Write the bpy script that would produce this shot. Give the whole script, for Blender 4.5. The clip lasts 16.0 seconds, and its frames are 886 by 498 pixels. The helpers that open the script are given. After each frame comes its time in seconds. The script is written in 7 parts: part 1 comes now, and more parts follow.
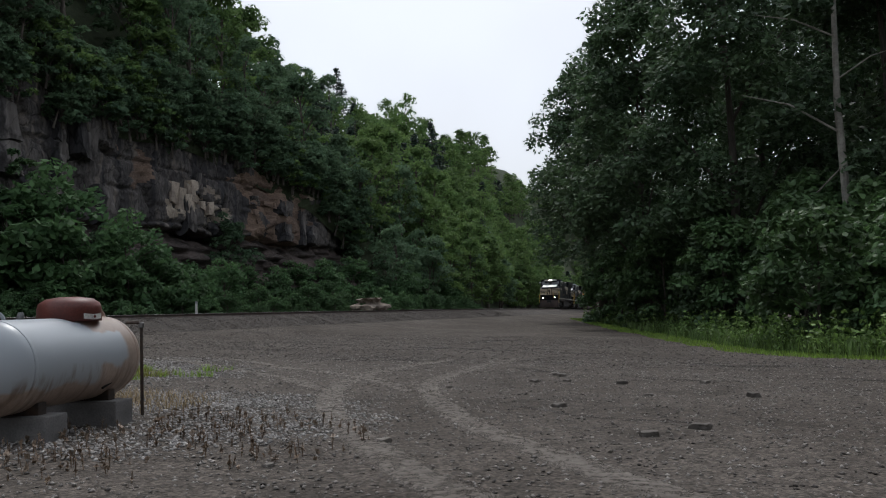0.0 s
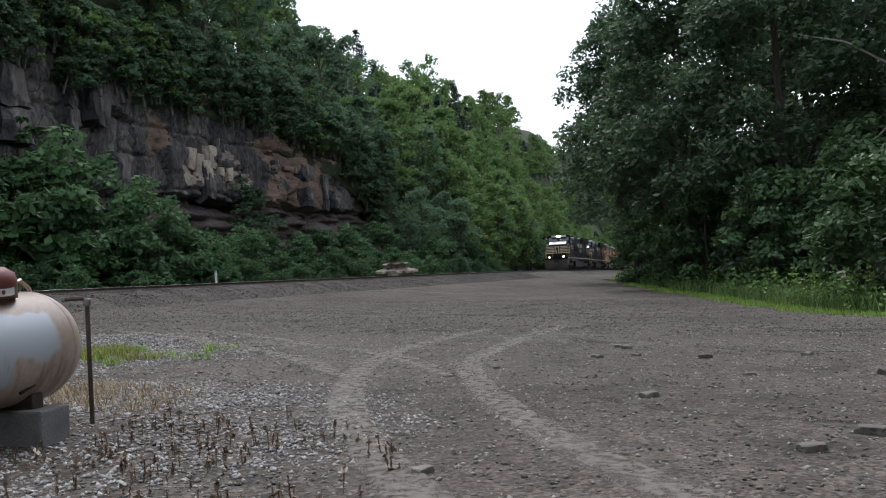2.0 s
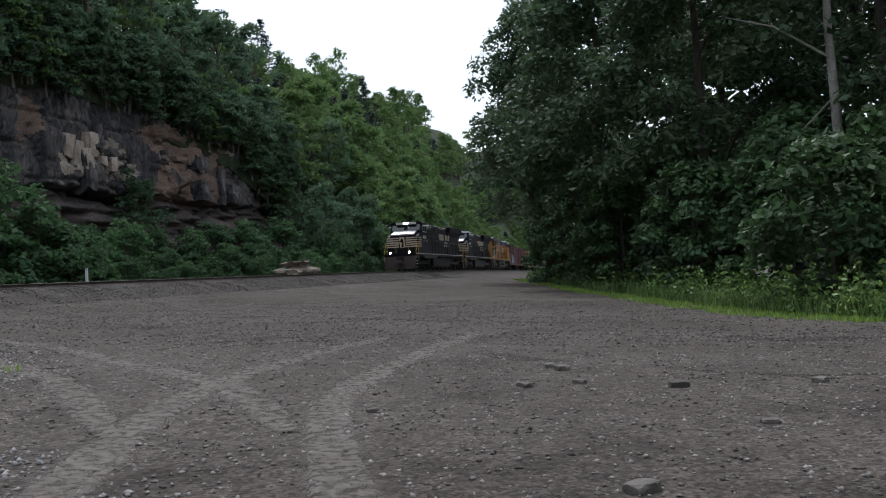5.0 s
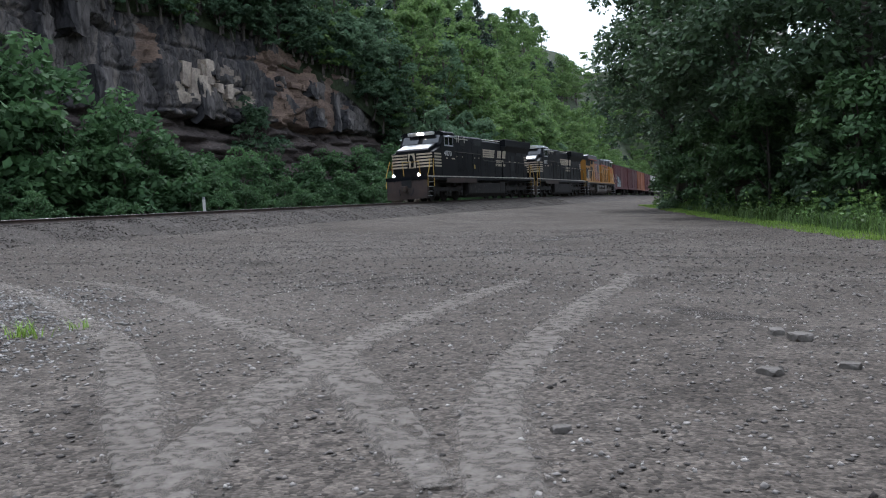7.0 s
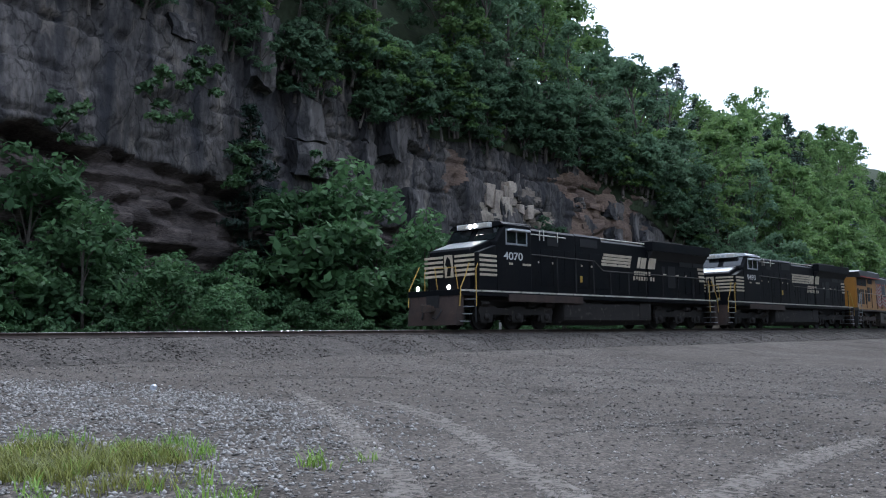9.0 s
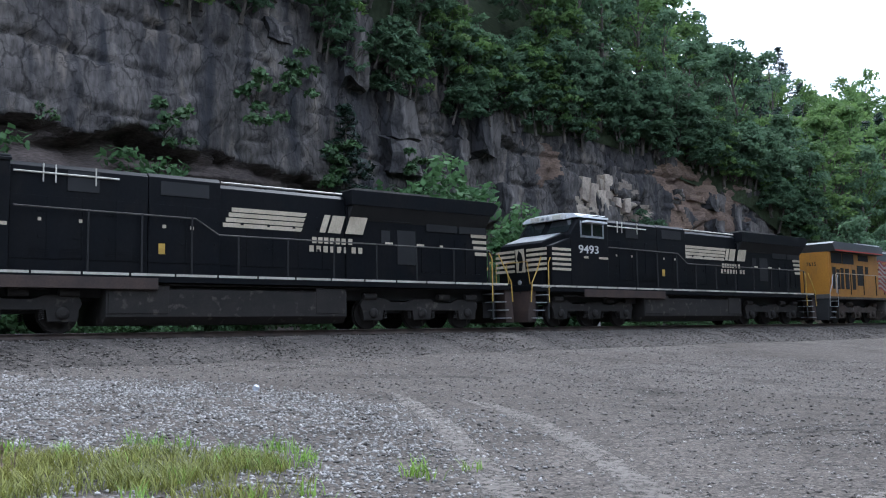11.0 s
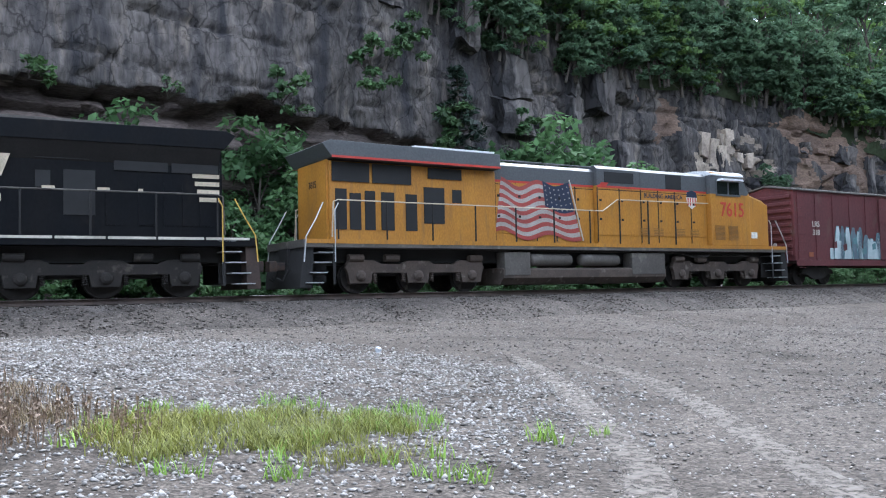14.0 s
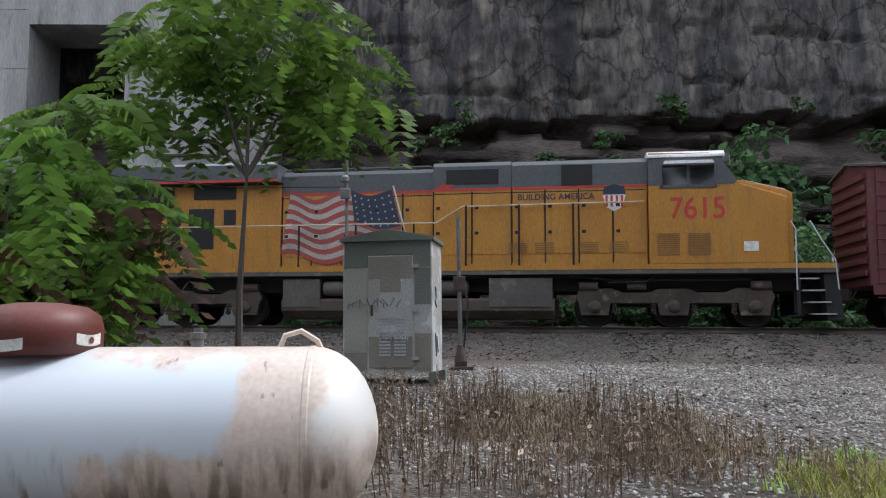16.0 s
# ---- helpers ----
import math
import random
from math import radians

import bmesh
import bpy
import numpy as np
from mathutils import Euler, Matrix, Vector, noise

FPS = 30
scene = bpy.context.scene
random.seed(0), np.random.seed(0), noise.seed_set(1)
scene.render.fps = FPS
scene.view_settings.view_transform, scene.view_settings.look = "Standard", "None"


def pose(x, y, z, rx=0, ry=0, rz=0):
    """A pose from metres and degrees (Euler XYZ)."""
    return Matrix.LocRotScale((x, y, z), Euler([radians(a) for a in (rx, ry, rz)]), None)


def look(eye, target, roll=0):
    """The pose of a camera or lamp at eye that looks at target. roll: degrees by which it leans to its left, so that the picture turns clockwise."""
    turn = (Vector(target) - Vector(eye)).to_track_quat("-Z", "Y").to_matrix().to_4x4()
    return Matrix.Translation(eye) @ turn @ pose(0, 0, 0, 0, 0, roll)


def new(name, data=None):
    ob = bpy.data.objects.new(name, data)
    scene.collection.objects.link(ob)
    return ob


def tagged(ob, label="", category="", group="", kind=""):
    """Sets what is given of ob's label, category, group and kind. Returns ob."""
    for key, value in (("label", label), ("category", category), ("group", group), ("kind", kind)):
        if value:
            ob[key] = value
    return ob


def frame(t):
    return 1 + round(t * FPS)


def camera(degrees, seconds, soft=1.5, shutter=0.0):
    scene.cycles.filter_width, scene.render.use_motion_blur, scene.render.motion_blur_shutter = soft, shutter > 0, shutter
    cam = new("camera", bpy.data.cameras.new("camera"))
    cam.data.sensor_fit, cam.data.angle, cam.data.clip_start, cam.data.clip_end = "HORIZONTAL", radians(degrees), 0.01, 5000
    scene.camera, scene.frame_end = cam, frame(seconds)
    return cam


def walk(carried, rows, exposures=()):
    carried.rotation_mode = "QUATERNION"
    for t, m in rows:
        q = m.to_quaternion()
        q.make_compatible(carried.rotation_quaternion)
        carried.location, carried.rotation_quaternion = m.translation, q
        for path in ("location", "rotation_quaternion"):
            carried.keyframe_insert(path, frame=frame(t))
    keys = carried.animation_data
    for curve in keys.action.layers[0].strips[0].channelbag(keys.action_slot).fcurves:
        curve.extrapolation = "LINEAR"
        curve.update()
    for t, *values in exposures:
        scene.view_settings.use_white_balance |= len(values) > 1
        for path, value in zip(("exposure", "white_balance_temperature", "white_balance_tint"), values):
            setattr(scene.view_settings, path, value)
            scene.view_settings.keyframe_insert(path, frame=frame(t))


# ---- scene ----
cam = camera(53.9, 16.0, soft=1.1)
METRES, EYE, TILT, LEAN, TURN = 11.0, 1.6, 1.3, 0.0, 13.6
ROWS = [
    (0.0, 0.0, 0.0, 0.0, 0.09, 2.45, 2.0),
    (0.5, -0.0082, 0.0635, -0.004, 1.27, 3.06, 2.18),
    (1.0, -0.008, 0.1146, -0.0059, -0.85, 2.58, 1.55),
    (1.5, -0.0161, 0.1746, -0.0046, 0.13, 1.35, 2.79),
    (2.0, -0.0193, 0.2271, -0.0059, 1.78, 0.16, 3.33),
    (2.5, -0.0202, 0.2892, -0.0065, -0.08, 1.09, 2.54),
    (3.0, -0.0126, 0.342, -0.0081, -0.61, 2.45, 1.21),
    (3.5, -0.01, 0.3973, -0.0116, -2.43, 0.4, 1.68),
    (6.0, 0.0089, 0.688, -0.0311, -4.26, -0.74, 3.14),
    (6.5, -0.0071, 0.7457, -0.0162, -3.41, -4.22, 3.04),
    (7.0, -0.0197, 0.808, -0.0258, 3.38, -4.56, 3.65),
    (7.5, -0.0393, 0.8539, -0.0242, 13.1, -5.1, 3.45),
    (8.0, -0.0498, 0.8813, -0.0142, 17.84, -1.0, 1.92),
    (8.5, -0.0491, 0.8847, -0.0142, 21.06, 3.2, 0.62),
    (9.0, -0.0481, 0.8874, -0.0143, 22.48, 4.12, 1.53),
    (11.5, -0.0704, 0.9121, -0.0054, 29.41, 3.54, 1.84),
    (12.0, -0.0721, 0.9121, -0.0041, 28.63, 2.02, 1.6),
    (12.5, -0.0731, 0.9125, -0.0037, 28.57, 1.4, 1.96),
    (13.0, -0.0764, 0.912, -0.0041, 29.99, 0.94, 2.3),
    (13.5, -0.0798, 0.9096, -0.0054, 33.48, 1.7, 2.42),
    (14.0, -0.0756, 0.9087, -0.0044, 36.09, 1.71, 2.37),
    (14.5, -0.09076, 0.9115, -0.0051, 39.07, 1.74, 2.06),
    (15.0, -0.1236, 0.912, -0.0055, 50.01, 2.39, 1.69),
    (15.5, -0.149, 0.9084, -0.0044, 63.35, 3.55, 1.58),
    (16.0, -0.1577, 0.9017, -0.0026, 75.12, 4.93, 1.4),
]
walk(cam, [(t, pose(0, 0, EYE, TILT, LEAN, TURN) @ pose(METRES * x, METRES * y, METRES * z, 90 + pitch, roll, yaw)) for t, x, y, z, yaw, pitch, roll in ROWS],
     exposures=[(0, -0.8, 6080, 10), (0.5, -1.16, 6080, 10), (1, -0.4, 6080, 10), (1.5, -1.08, 6080, 10), (2, -0.12, 5900, 10), (3, -0.85, 6000, 10), (3.5, -0.5, 5850, 10), (6, -0.4, 5750, 10), (6.3, 0.52, 5650, 10), (6.6, 0.5, 5650, 10), (7, 0.12, 5600, 10), (8, 0.38, 5450, 10), (8.5, 0.14, 5350, 10), (9, 0.12, 5300, 10), (11.5, 0.62, 5300, 10), (12.5, 0.7, 5350, 10), (14, 1.1, 5400, 10), (15.5, 0.85, 5700, 10), (16, 0.2, 5900, 10)])

# ---- sky and sun ----
SUN_YAW, SUN_UP = 14.0, 54.0  # degrees left of +y, degrees above the horizon
world = bpy.data.worlds.new("sky")
scene.world = world
world.use_nodes = True
_n, _l = world.node_tree.nodes, world.node_tree.links
_sky = _n.new("ShaderNodeTexSky")
_sky.sky_type, _sky.sun_disc = "NISHITA", False
_sky.sun_elevation, _sky.sun_rotation = radians(SUN_UP), radians(-SUN_YAW)
_sky.air_density, _sky.dust_density, _sky.ozone_density = 1.0, 6.0, 1.0
_co = _n.new("ShaderNodeTexCoord")
_cn = _n.new("ShaderNodeTexNoise")
_cn.inputs["Scale"].default_value, _cn.inputs["Detail"].default_value = 2.2, 5.0
_cr = _n.new("ShaderNodeMapRange")
_cr.inputs["From Min"].default_value, _cr.inputs["From Max"].default_value = 0.35, 0.6
_cr.inputs["To Min"].default_value, _cr.inputs["To Max"].default_value = 0.55, 0.85
_mx = _n.new("ShaderNodeMix")
_mx.data_type = "RGBA"
_mx.inputs["B"].default_value = (11.2, 11.5, 11.9, 1)
_l.new(_co.outputs["Generated"], _cn.inputs["Vector"])
_l.new(_cn.outputs["Fac"], _cr.inputs["Value"])
_l.new(_cr.outputs["Result"], _mx.inputs["Factor"])
_l.new(_sky.outputs["Color"], _mx.inputs["A"])
_l.new(_mx.outputs["Result"], _n["Background"].inputs["Color"])
_n["Background"].inputs["Strength"].default_value = 0.15
sun = new("sun", bpy.data.lights.new("sun", "SUN"))
sun.data.energy, sun.data.angle, sun.data.color = 2.0, radians(10), (1.0, 0.95, 0.88)
_d = Vector((-math.sin(radians(SUN_YAW)) * math.cos(radians(SUN_UP)), math.cos(radians(SUN_YAW)) * math.cos(radians(SUN_UP)), math.sin(radians(SUN_UP))))
sun.matrix_world = look(_d * 200, (0, 0, 0))


# ---- materials ----
def mat(name, base, rough=0.8, metal=0.0, second=None, scale=4.0, grain=60.0, bump=0.2, dist=0.01, spots=None, spot_at=(0.6, 0.7), stretch=(1, 1, 1), per_object=0.0, per_island=0.0, spec=0.5, grain_mix=0.25, coord="Object", stain=None):
    """A surface with broad patches between base and second, fine grain, spots of another colour and relief."""
    m = bpy.data.materials.new(name)
    m.use_nodes = True
    n, l = m.node_tree.nodes, m.node_tree.links
    b = n["Principled BSDF"]
    b.inputs["Roughness"].default_value, b.inputs["Metallic"].default_value = rough, metal
    b.inputs["Specular IOR Level"].default_value = spec
    co, mp = n.new("ShaderNodeTexCoord"), n.new("ShaderNodeMapping")
    mp.inputs["Scale"].default_value = stretch
    l.new(co.outputs[coord], mp.inputs["Vector"])

    def noise_tex(s, detail=6.0):
        t = n.new("ShaderNodeTexNoise")
        t.inputs["Scale"].default_value, t.inputs["Detail"].default_value = s, detail
        l.new(mp.outputs["Vector"], t.inputs["Vector"])
        return t

    def mix(fac, a, c, how="MIX"):
        x = n.new("ShaderNodeMix")
        x.data_type, x.blend_type = "RGBA", how
        for key, v in (("Factor", fac), ("A", a), ("B", c)):
            if isinstance(v, (tuple, list)):
                x.inputs[key].default_value = (*v[:3], 1)
            elif isinstance(v, float):
                x.inputs[key].default_value = v
            else:
                l.new(v, x.inputs[key])
        return x.outputs["Result"]

    def ramp(src, lo, hi, out0=0.0, out1=1.0):
        r = n.new("ShaderNodeMapRange")
        for key, v in (("From Min", lo), ("From Max", hi), ("To Min", out0), ("To Max", out1)):
            r.inputs[key].default_value = v
        l.new(src, r.inputs["Value"])
        return r.outputs["Result"]

    big, fine = noise_tex(scale), noise_tex(grain, 4.0)
    second = second or tuple(c * 0.7 for c in base)
    col = mix(ramp(big.outputs["Fac"], 0.35, 0.65), base, second)
    col = mix(grain_mix, col, mix(1.0, col, ramp(fine.outputs["Fac"], 0.3, 0.7, 0.3, 1.7), "MULTIPLY"))
    if spots:
        s = noise_tex(scale * 2.7)
        col = mix(ramp(s.outputs["Fac"], *spot_at), col, spots)
    if stain:  # colour, scale, from, to, stretch
        sm, st = n.new("ShaderNodeMapping"), n.new("ShaderNodeTexNoise")
        sm.inputs["Scale"].default_value = stain[4]
        st.inputs["Scale"].default_value, st.inputs["Detail"].default_value = stain[1], 7.0
        l.new(co.outputs[coord], sm.inputs["Vector"])
        l.new(sm.outputs["Vector"], st.inputs["Vector"])
        col = mix(ramp(st.outputs["Fac"], stain[2], stain[3]), col, stain[0])
    if per_object:
        info = n.new("ShaderNodeObjectInfo")
        col = mix(1.0, col, ramp(info.outputs["Random"], 0, 1, 1 - per_object, 1 + per_object), "MULTIPLY")
    if per_island:
        geo = n.new("ShaderNodeNewGeometry")
        col = mix(1.0, col, ramp(geo.outputs["Random Per Island"], 0, 1, 1 - per_island, 1 + per_island), "MULTIPLY")
    l.new(col, b.inputs["Base Color"])
    if bump:
        bp = n.new("ShaderNodeBump")
        bp.inputs["Strength"].default_value, bp.inputs["Distance"].default_value = bump, dist
        l.new(fine.outputs["Fac"], bp.inputs["Height"])
        l.new(bp.outputs["Normal"], b.inputs["Normal"])
    return m


def leaf_mat(name, base, second, trans=0.35, vary=0.35, rough=0.55, spec=0.4):
    """Leaves: light also comes through them; each leaf differs a little."""
    m = mat(name, base, rough, second=second, scale=0.35, grain=6.0, bump=0.0, per_island=vary, per_object=0.18, spec=spec)
    n, l = m.node_tree.nodes, m.node_tree.links
    b, out = n["Principled BSDF"], n["Material Output"]
    tr, mx = n.new("ShaderNodeBsdfTranslucent"), n.new("ShaderNodeMixShader")
    mx.inputs["Fac"].default_value = trans
    l.new(b.inputs["Base Color"].links[0].from_socket, tr.inputs["Color"])
    l.new(b.outputs["BSDF"], mx.inputs[1])
    l.new(tr.outputs["BSDF"], mx.inputs[2])
    l.new(mx.outputs["Shader"], out.inputs["Surface"])
    return m


def glow(name, colour, strength):
    m = bpy.data.materials.new(name)
    m.use_nodes = True
    b = m.node_tree.nodes["Principled BSDF"]
    b.inputs["Emission Color"].default_value, b.inputs["Emission Strength"].default_value = (*colour, 1), strength
    return m


def gravel_mat(name, base, second, spots, patch):
    """Crushed stone: cells of single stones over broad patches of dirt."""
    m = mat(name, base, 0.95, second=second, scale=patch, grain=48.0, bump=0.0, spots=spots, spot_at=(0.55, 0.75), spec=0.2, grain_mix=0.6)
    n, l = m.node_tree.nodes, m.node_tree.links
    b = n["Principled BSDF"]
    co = n.new("ShaderNodeTexCoord")
    cells = n.new("ShaderNodeTexVoronoi")
    cells.inputs["Scale"].default_value = 34.0
    cells2 = n.new("ShaderNodeTexVoronoi")
    cells2.inputs["Scale"].default_value = 7.0
    l.new(co.outputs["Object"], cells.inputs["Vector"])
    l.new(co.outputs["Object"], cells2.inputs["Vector"])
    bw = n.new("ShaderNodeRGBToBW")
    l.new(cells.outputs["Color"], bw.inputs["Color"])
    mr = n.new("ShaderNodeMapRange")
    for key, v in (("From Min", 0.2), ("From Max", 0.85), ("To Min", 0.58), ("To Max", 1.55)):
        mr.inputs[key].default_value = v
    l.new(bw.outputs["Val"], mr.inputs["Value"])
    mul = n.new("ShaderNodeMix")
    mul.data_type, mul.blend_type = "RGBA", "MULTIPLY"
    mul.inputs["Factor"].default_value = 1.0
    l.new(b.inputs["Base Color"].links[0].from_socket, mul.inputs["A"])
    l.new(mr.outputs["Result"], mul.inputs["B"])
    coarse, mr2 = n.new("ShaderNodeRGBToBW"), n.new("ShaderNodeMapRange")
    l.new(cells2.outputs["Color"], coarse.inputs["Color"])
    for key, v in (("From Min", 0.2), ("From Max", 0.8), ("To Min", 0.84), ("To Max", 1.17)):
        mr2.inputs[key].default_value = v
    l.new(coarse.outputs["Val"], mr2.inputs["Value"])
    mul2 = n.new("ShaderNodeMix")
    mul2.data_type, mul2.blend_type = "RGBA", "MULTIPLY"
    mul2.inputs["Factor"].default_value = 1.0
    l.new(mul.outputs["Result"], mul2.inputs["A"])
    l.new(mr2.outputs["Result"], mul2.inputs["B"])
    l.new(mul2.outputs["Result"], b.inputs["Base Color"])
    add = n.new("ShaderNodeMath")
    add.operation = "ADD"
    l.new(cells.outputs["Distance"], add.inputs[0])
    l.new(cells2.outputs["Distance"], add.inputs[1])
    bp = n.new("ShaderNodeBump")
    bp.inputs["Strength"].default_value, bp.inputs["Distance"].default_value = 0.6, 0.022
    bp.invert = True
    l.new(add.outputs["Value"], bp.inputs["Height"])
    l.new(bp.outputs["Normal"], b.inputs["Normal"])
    return m


M_LOT = gravel_mat("lot_gravel", (0.073, 0.061, 0.051), (0.105, 0.09, 0.077), (0.040, 0.033, 0.027), 0.22)
M_DAMP = mat("damp_mud", (0.045, 0.037, 0.031), 0.75, second=(0.06, 0.05, 0.042), scale=1.5, grain=25, bump=0.3, spec=0.3)
M_BED = gravel_mat("track_bed_stone", (0.082, 0.071, 0.062), (0.060, 0.052, 0.046), (0.105, 0.094, 0.084), 0.4)
M_BEDSTONE = mat("grimy_ballast", (0.15, 0.134, 0.12), 0.95, second=(0.085, 0.074, 0.065), scale=2, grain=40, per_island=0.5, spec=0.15)
M_DUST = mat("tyre_dust", (0.182, 0.161, 0.141), 0.95, second=(0.148, 0.13, 0.113), scale=1.2, grain=30, bump=0.4, dist=0.01, spec=0.2)


def speckle(m, scale, lo, hi):
    """Lets what lies below show through in small uneven gaps."""
    n, l = m.node_tree.nodes, m.node_tree.links
    co, tx, mr = n.new("ShaderNodeTexCoord"), n.new("ShaderNodeTexNoise"), n.new("ShaderNodeMapRange")
    tx.inputs["Scale"].default_value, tx.inputs["Detail"].default_value = scale, 8.0
    tx.inputs["Roughness"].default_value = 0.7
    mr.inputs["From Min"].default_value, mr.inputs["From Max"].default_value = lo, hi
    l.new(co.outputs["Object"], tx.inputs["Vector"])
    l.new(tx.outputs["Fac"], mr.inputs["Value"])
    l.new(mr.outputs["Result"], n["Principled BSDF"].inputs["Alpha"])
    return m


speckle(M_DAMP, 2.2, 0.36, 0.62)
speckle(M_DUST, 12.0, 0.29, 0.57)
M_DUSTEDGE = mat("thin_tyre_dust", (0.18, 0.16, 0.141), 0.95, second=(0.145, 0.128, 0.112), scale=1.2, grain=30, bump=0.3, spec=0.2)
speckle(M_DUSTEDGE, 12.0, 0.42, 0.68)
M_STONE = mat("loose_stone", (0.27, 0.25, 0.23), 0.9, second=(0.12, 0.105, 0.095), scale=3, grain=50, per_island=0.65, per_object=0.2, spec=0.2)
M_PALESTONE = mat("pale_stone", (0.36, 0.342, 0.325), 0.92, second=(0.25, 0.235, 0.22), scale=3, grain=50, per_island=0.38, spec=0.2)
M_CLIFF = mat("cliff_sandstone", (0.15, 0.134, 0.124), 0.95, second=(0.066, 0.06, 0.059), scale=0.35, grain=3.2, bump=0.9, dist=0.12, spots=(0.22, 0.188, 0.16), spot_at=(0.55, 0.70), stretch=(1, 1.6, 0.5), spec=0.2, grain_mix=0.6, per_object=0.2, stain=((0.042, 0.041, 0.045), 1.1, 0.46, 0.66, (0.6, 1.0, 0.10)))


def cracks(m, scale, stretch, width, dark):
    """Thin uneven joints in the rock."""
    n, l = m.node_tree.nodes, m.node_tree.links
    b = n["Principled BSDF"]
    co, mp, wob, vec, cell, mr, mul = n.new("ShaderNodeTexCoord"), n.new("ShaderNodeMapping"), n.new("ShaderNodeTexNoise"), n.new("ShaderNodeVectorMath"), n.new("ShaderNodeTexVoronoi"), n.new("ShaderNodeMapRange"), n.new("ShaderNodeMix")
    mp.inputs["Scale"].default_value = stretch
    l.new(co.outputs["Object"], mp.inputs["Vector"])
    wob.inputs["Scale"].default_value, wob.inputs["Detail"].default_value = 1.3, 6.0
    l.new(mp.outputs["Vector"], wob.inputs["Vector"])
    vec.operation = "MULTIPLY_ADD"
    vec.inputs[1].default_value = (0.9, 0.9, 0.9)
    l.new(wob.outputs["Color"], vec.inputs[0])
    l.new(mp.outputs["Vector"], vec.inputs[2])
    cell.feature = "DISTANCE_TO_EDGE"
    cell.inputs["Scale"].default_value = scale
    l.new(vec.outputs["Vector"], cell.inputs["Vector"])
    mr.inputs["From Max"].default_value, mr.inputs["To Min"].default_value = width, dark
    l.new(cell.outputs["Distance"], mr.inputs["Value"])
    mul.data_type, mul.blend_type = "RGBA", "MULTIPLY"
    mul.inputs["Factor"].default_value = 1.0
    l.new(b.inputs["Base Color"].links[0].from_socket, mul.inputs["A"])
    l.new(mr.outputs["Result"], mul.inputs["B"])
    l.new(mul.outputs["Result"], b.inputs["Base Color"])


cracks(M_CLIFF, 0.55, (1, 1.0, 0.55), 0.03, 0.4)
cracks(M_CLIFF, 1.6, (1, 0.7, 1.0), 0.03, 0.62)
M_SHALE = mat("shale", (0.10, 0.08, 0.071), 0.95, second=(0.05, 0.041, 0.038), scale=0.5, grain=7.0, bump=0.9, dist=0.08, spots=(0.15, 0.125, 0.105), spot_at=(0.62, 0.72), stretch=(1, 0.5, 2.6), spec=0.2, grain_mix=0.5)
M_FRESH = mat("fresh_sandstone", (0.215, 0.15, 0.112), 0.95, second=(0.145, 0.104, 0.083), scale=0.5, grain=6.0, bump=0.8, dist=0.08, stretch=(1, 0.6, 2.0), spec=0.2, per_object=0.2, grain_mix=0.4)
M_PALE = mat("pale_sandstone", (0.38, 0.32, 0.255), 0.95, second=(0.22, 0.18, 0.15), scale=0.7, grain=6.0, bump=0.8, dist=0.06, spec=0.2, per_object=0.25, grain_mix=0.4)
M_ROCKLET = mat("dull_stone", (0.19, 0.172, 0.155), 0.95, second=(0.10, 0.09, 0.08), scale=6, grain=50, per_object=0.35, bump=0.5, spec=0.15)
M_SOIL = mat("hill_soil", (0.05, 0.062, 0.034), 0.95, second=(0.036, 0.045, 0.026), scale=0.6, grain=3, bump=0.6, dist=0.2, spec=0.1)
M_CONCRETE = mat("weathered_concrete", (0.36, 0.35, 0.335), 0.9, second=(0.25, 0.245, 0.235), scale=0.5, grain=8, bump=0.3, dist=0.02, spots=(0.16, 0.155, 0.15), spot_at=(0.6, 0.75), stretch=(1, 2.0, 0.4), spec=0.25)
# concrete coloured near black: the shade inside the opening is painted in
M_SHADECON = mat("portal_shade", (0.05, 0.05, 0.05), 0.95, scale=0.6, grain=8, spec=0.1)
M_RAIL = mat("rail_steel", (0.10, 0.075, 0.06), 0.6, metal=0.4, second=(0.06, 0.045, 0.038), scale=2, grain=30)
M_RAILTOP = mat("rail_head", (0.45, 0.44, 0.43), 0.25, metal=1.0, second=(0.36, 0.35, 0.34), scale=3, grain=60, bump=0.02)
M_TIE = mat("creosoted_timber", (0.05, 0.04, 0.034), 0.9, second=(0.08, 0.07, 0.06), scale=2, grain=30, per_object=0.3)
M_BLACK = mat("black_loco_paint", (0.006, 0.007, 0.009), 0.5, second=(0.009, 0.009, 0.010), scale=0.8, grain=14, bump=0.03, spots=(0.02, 0.017, 0.015), spot_at=(0.62, 0.85), stretch=(1, 1, 0.6), spec=0.1)
M_YELLOW = mat("armour_yellow_paint", (0.43, 0.198, 0.022), 0.5, second=(0.37, 0.165, 0.02), scale=0.9, grain=18, bump=0.03, spots=(0.36, 0.19, 0.04), spot_at=(0.60, 0.85), stretch=(1, 1.5, 0.6), stain=((0.22, 0.12, 0.04), 1.6, 0.56, 0.78, (1, 3.0, 0.35)))
M_UPGREY = mat("harbour_grey_paint", (0.076, 0.081, 0.086), 0.5, second=(0.08, 0.085, 0.09), scale=1.2, grain=18, bump=0.03)
M_RED = mat("signal_red_paint", (0.48, 0.045, 0.03), 0.5, second=(0.38, 0.04, 0.03), scale=2, grain=20, bump=0.03)
M_WHITE = mat("white_paint", (0.70, 0.69, 0.66), 0.5, second=(0.58, 0.57, 0.54), scale=3, grain=30, bump=0.03)
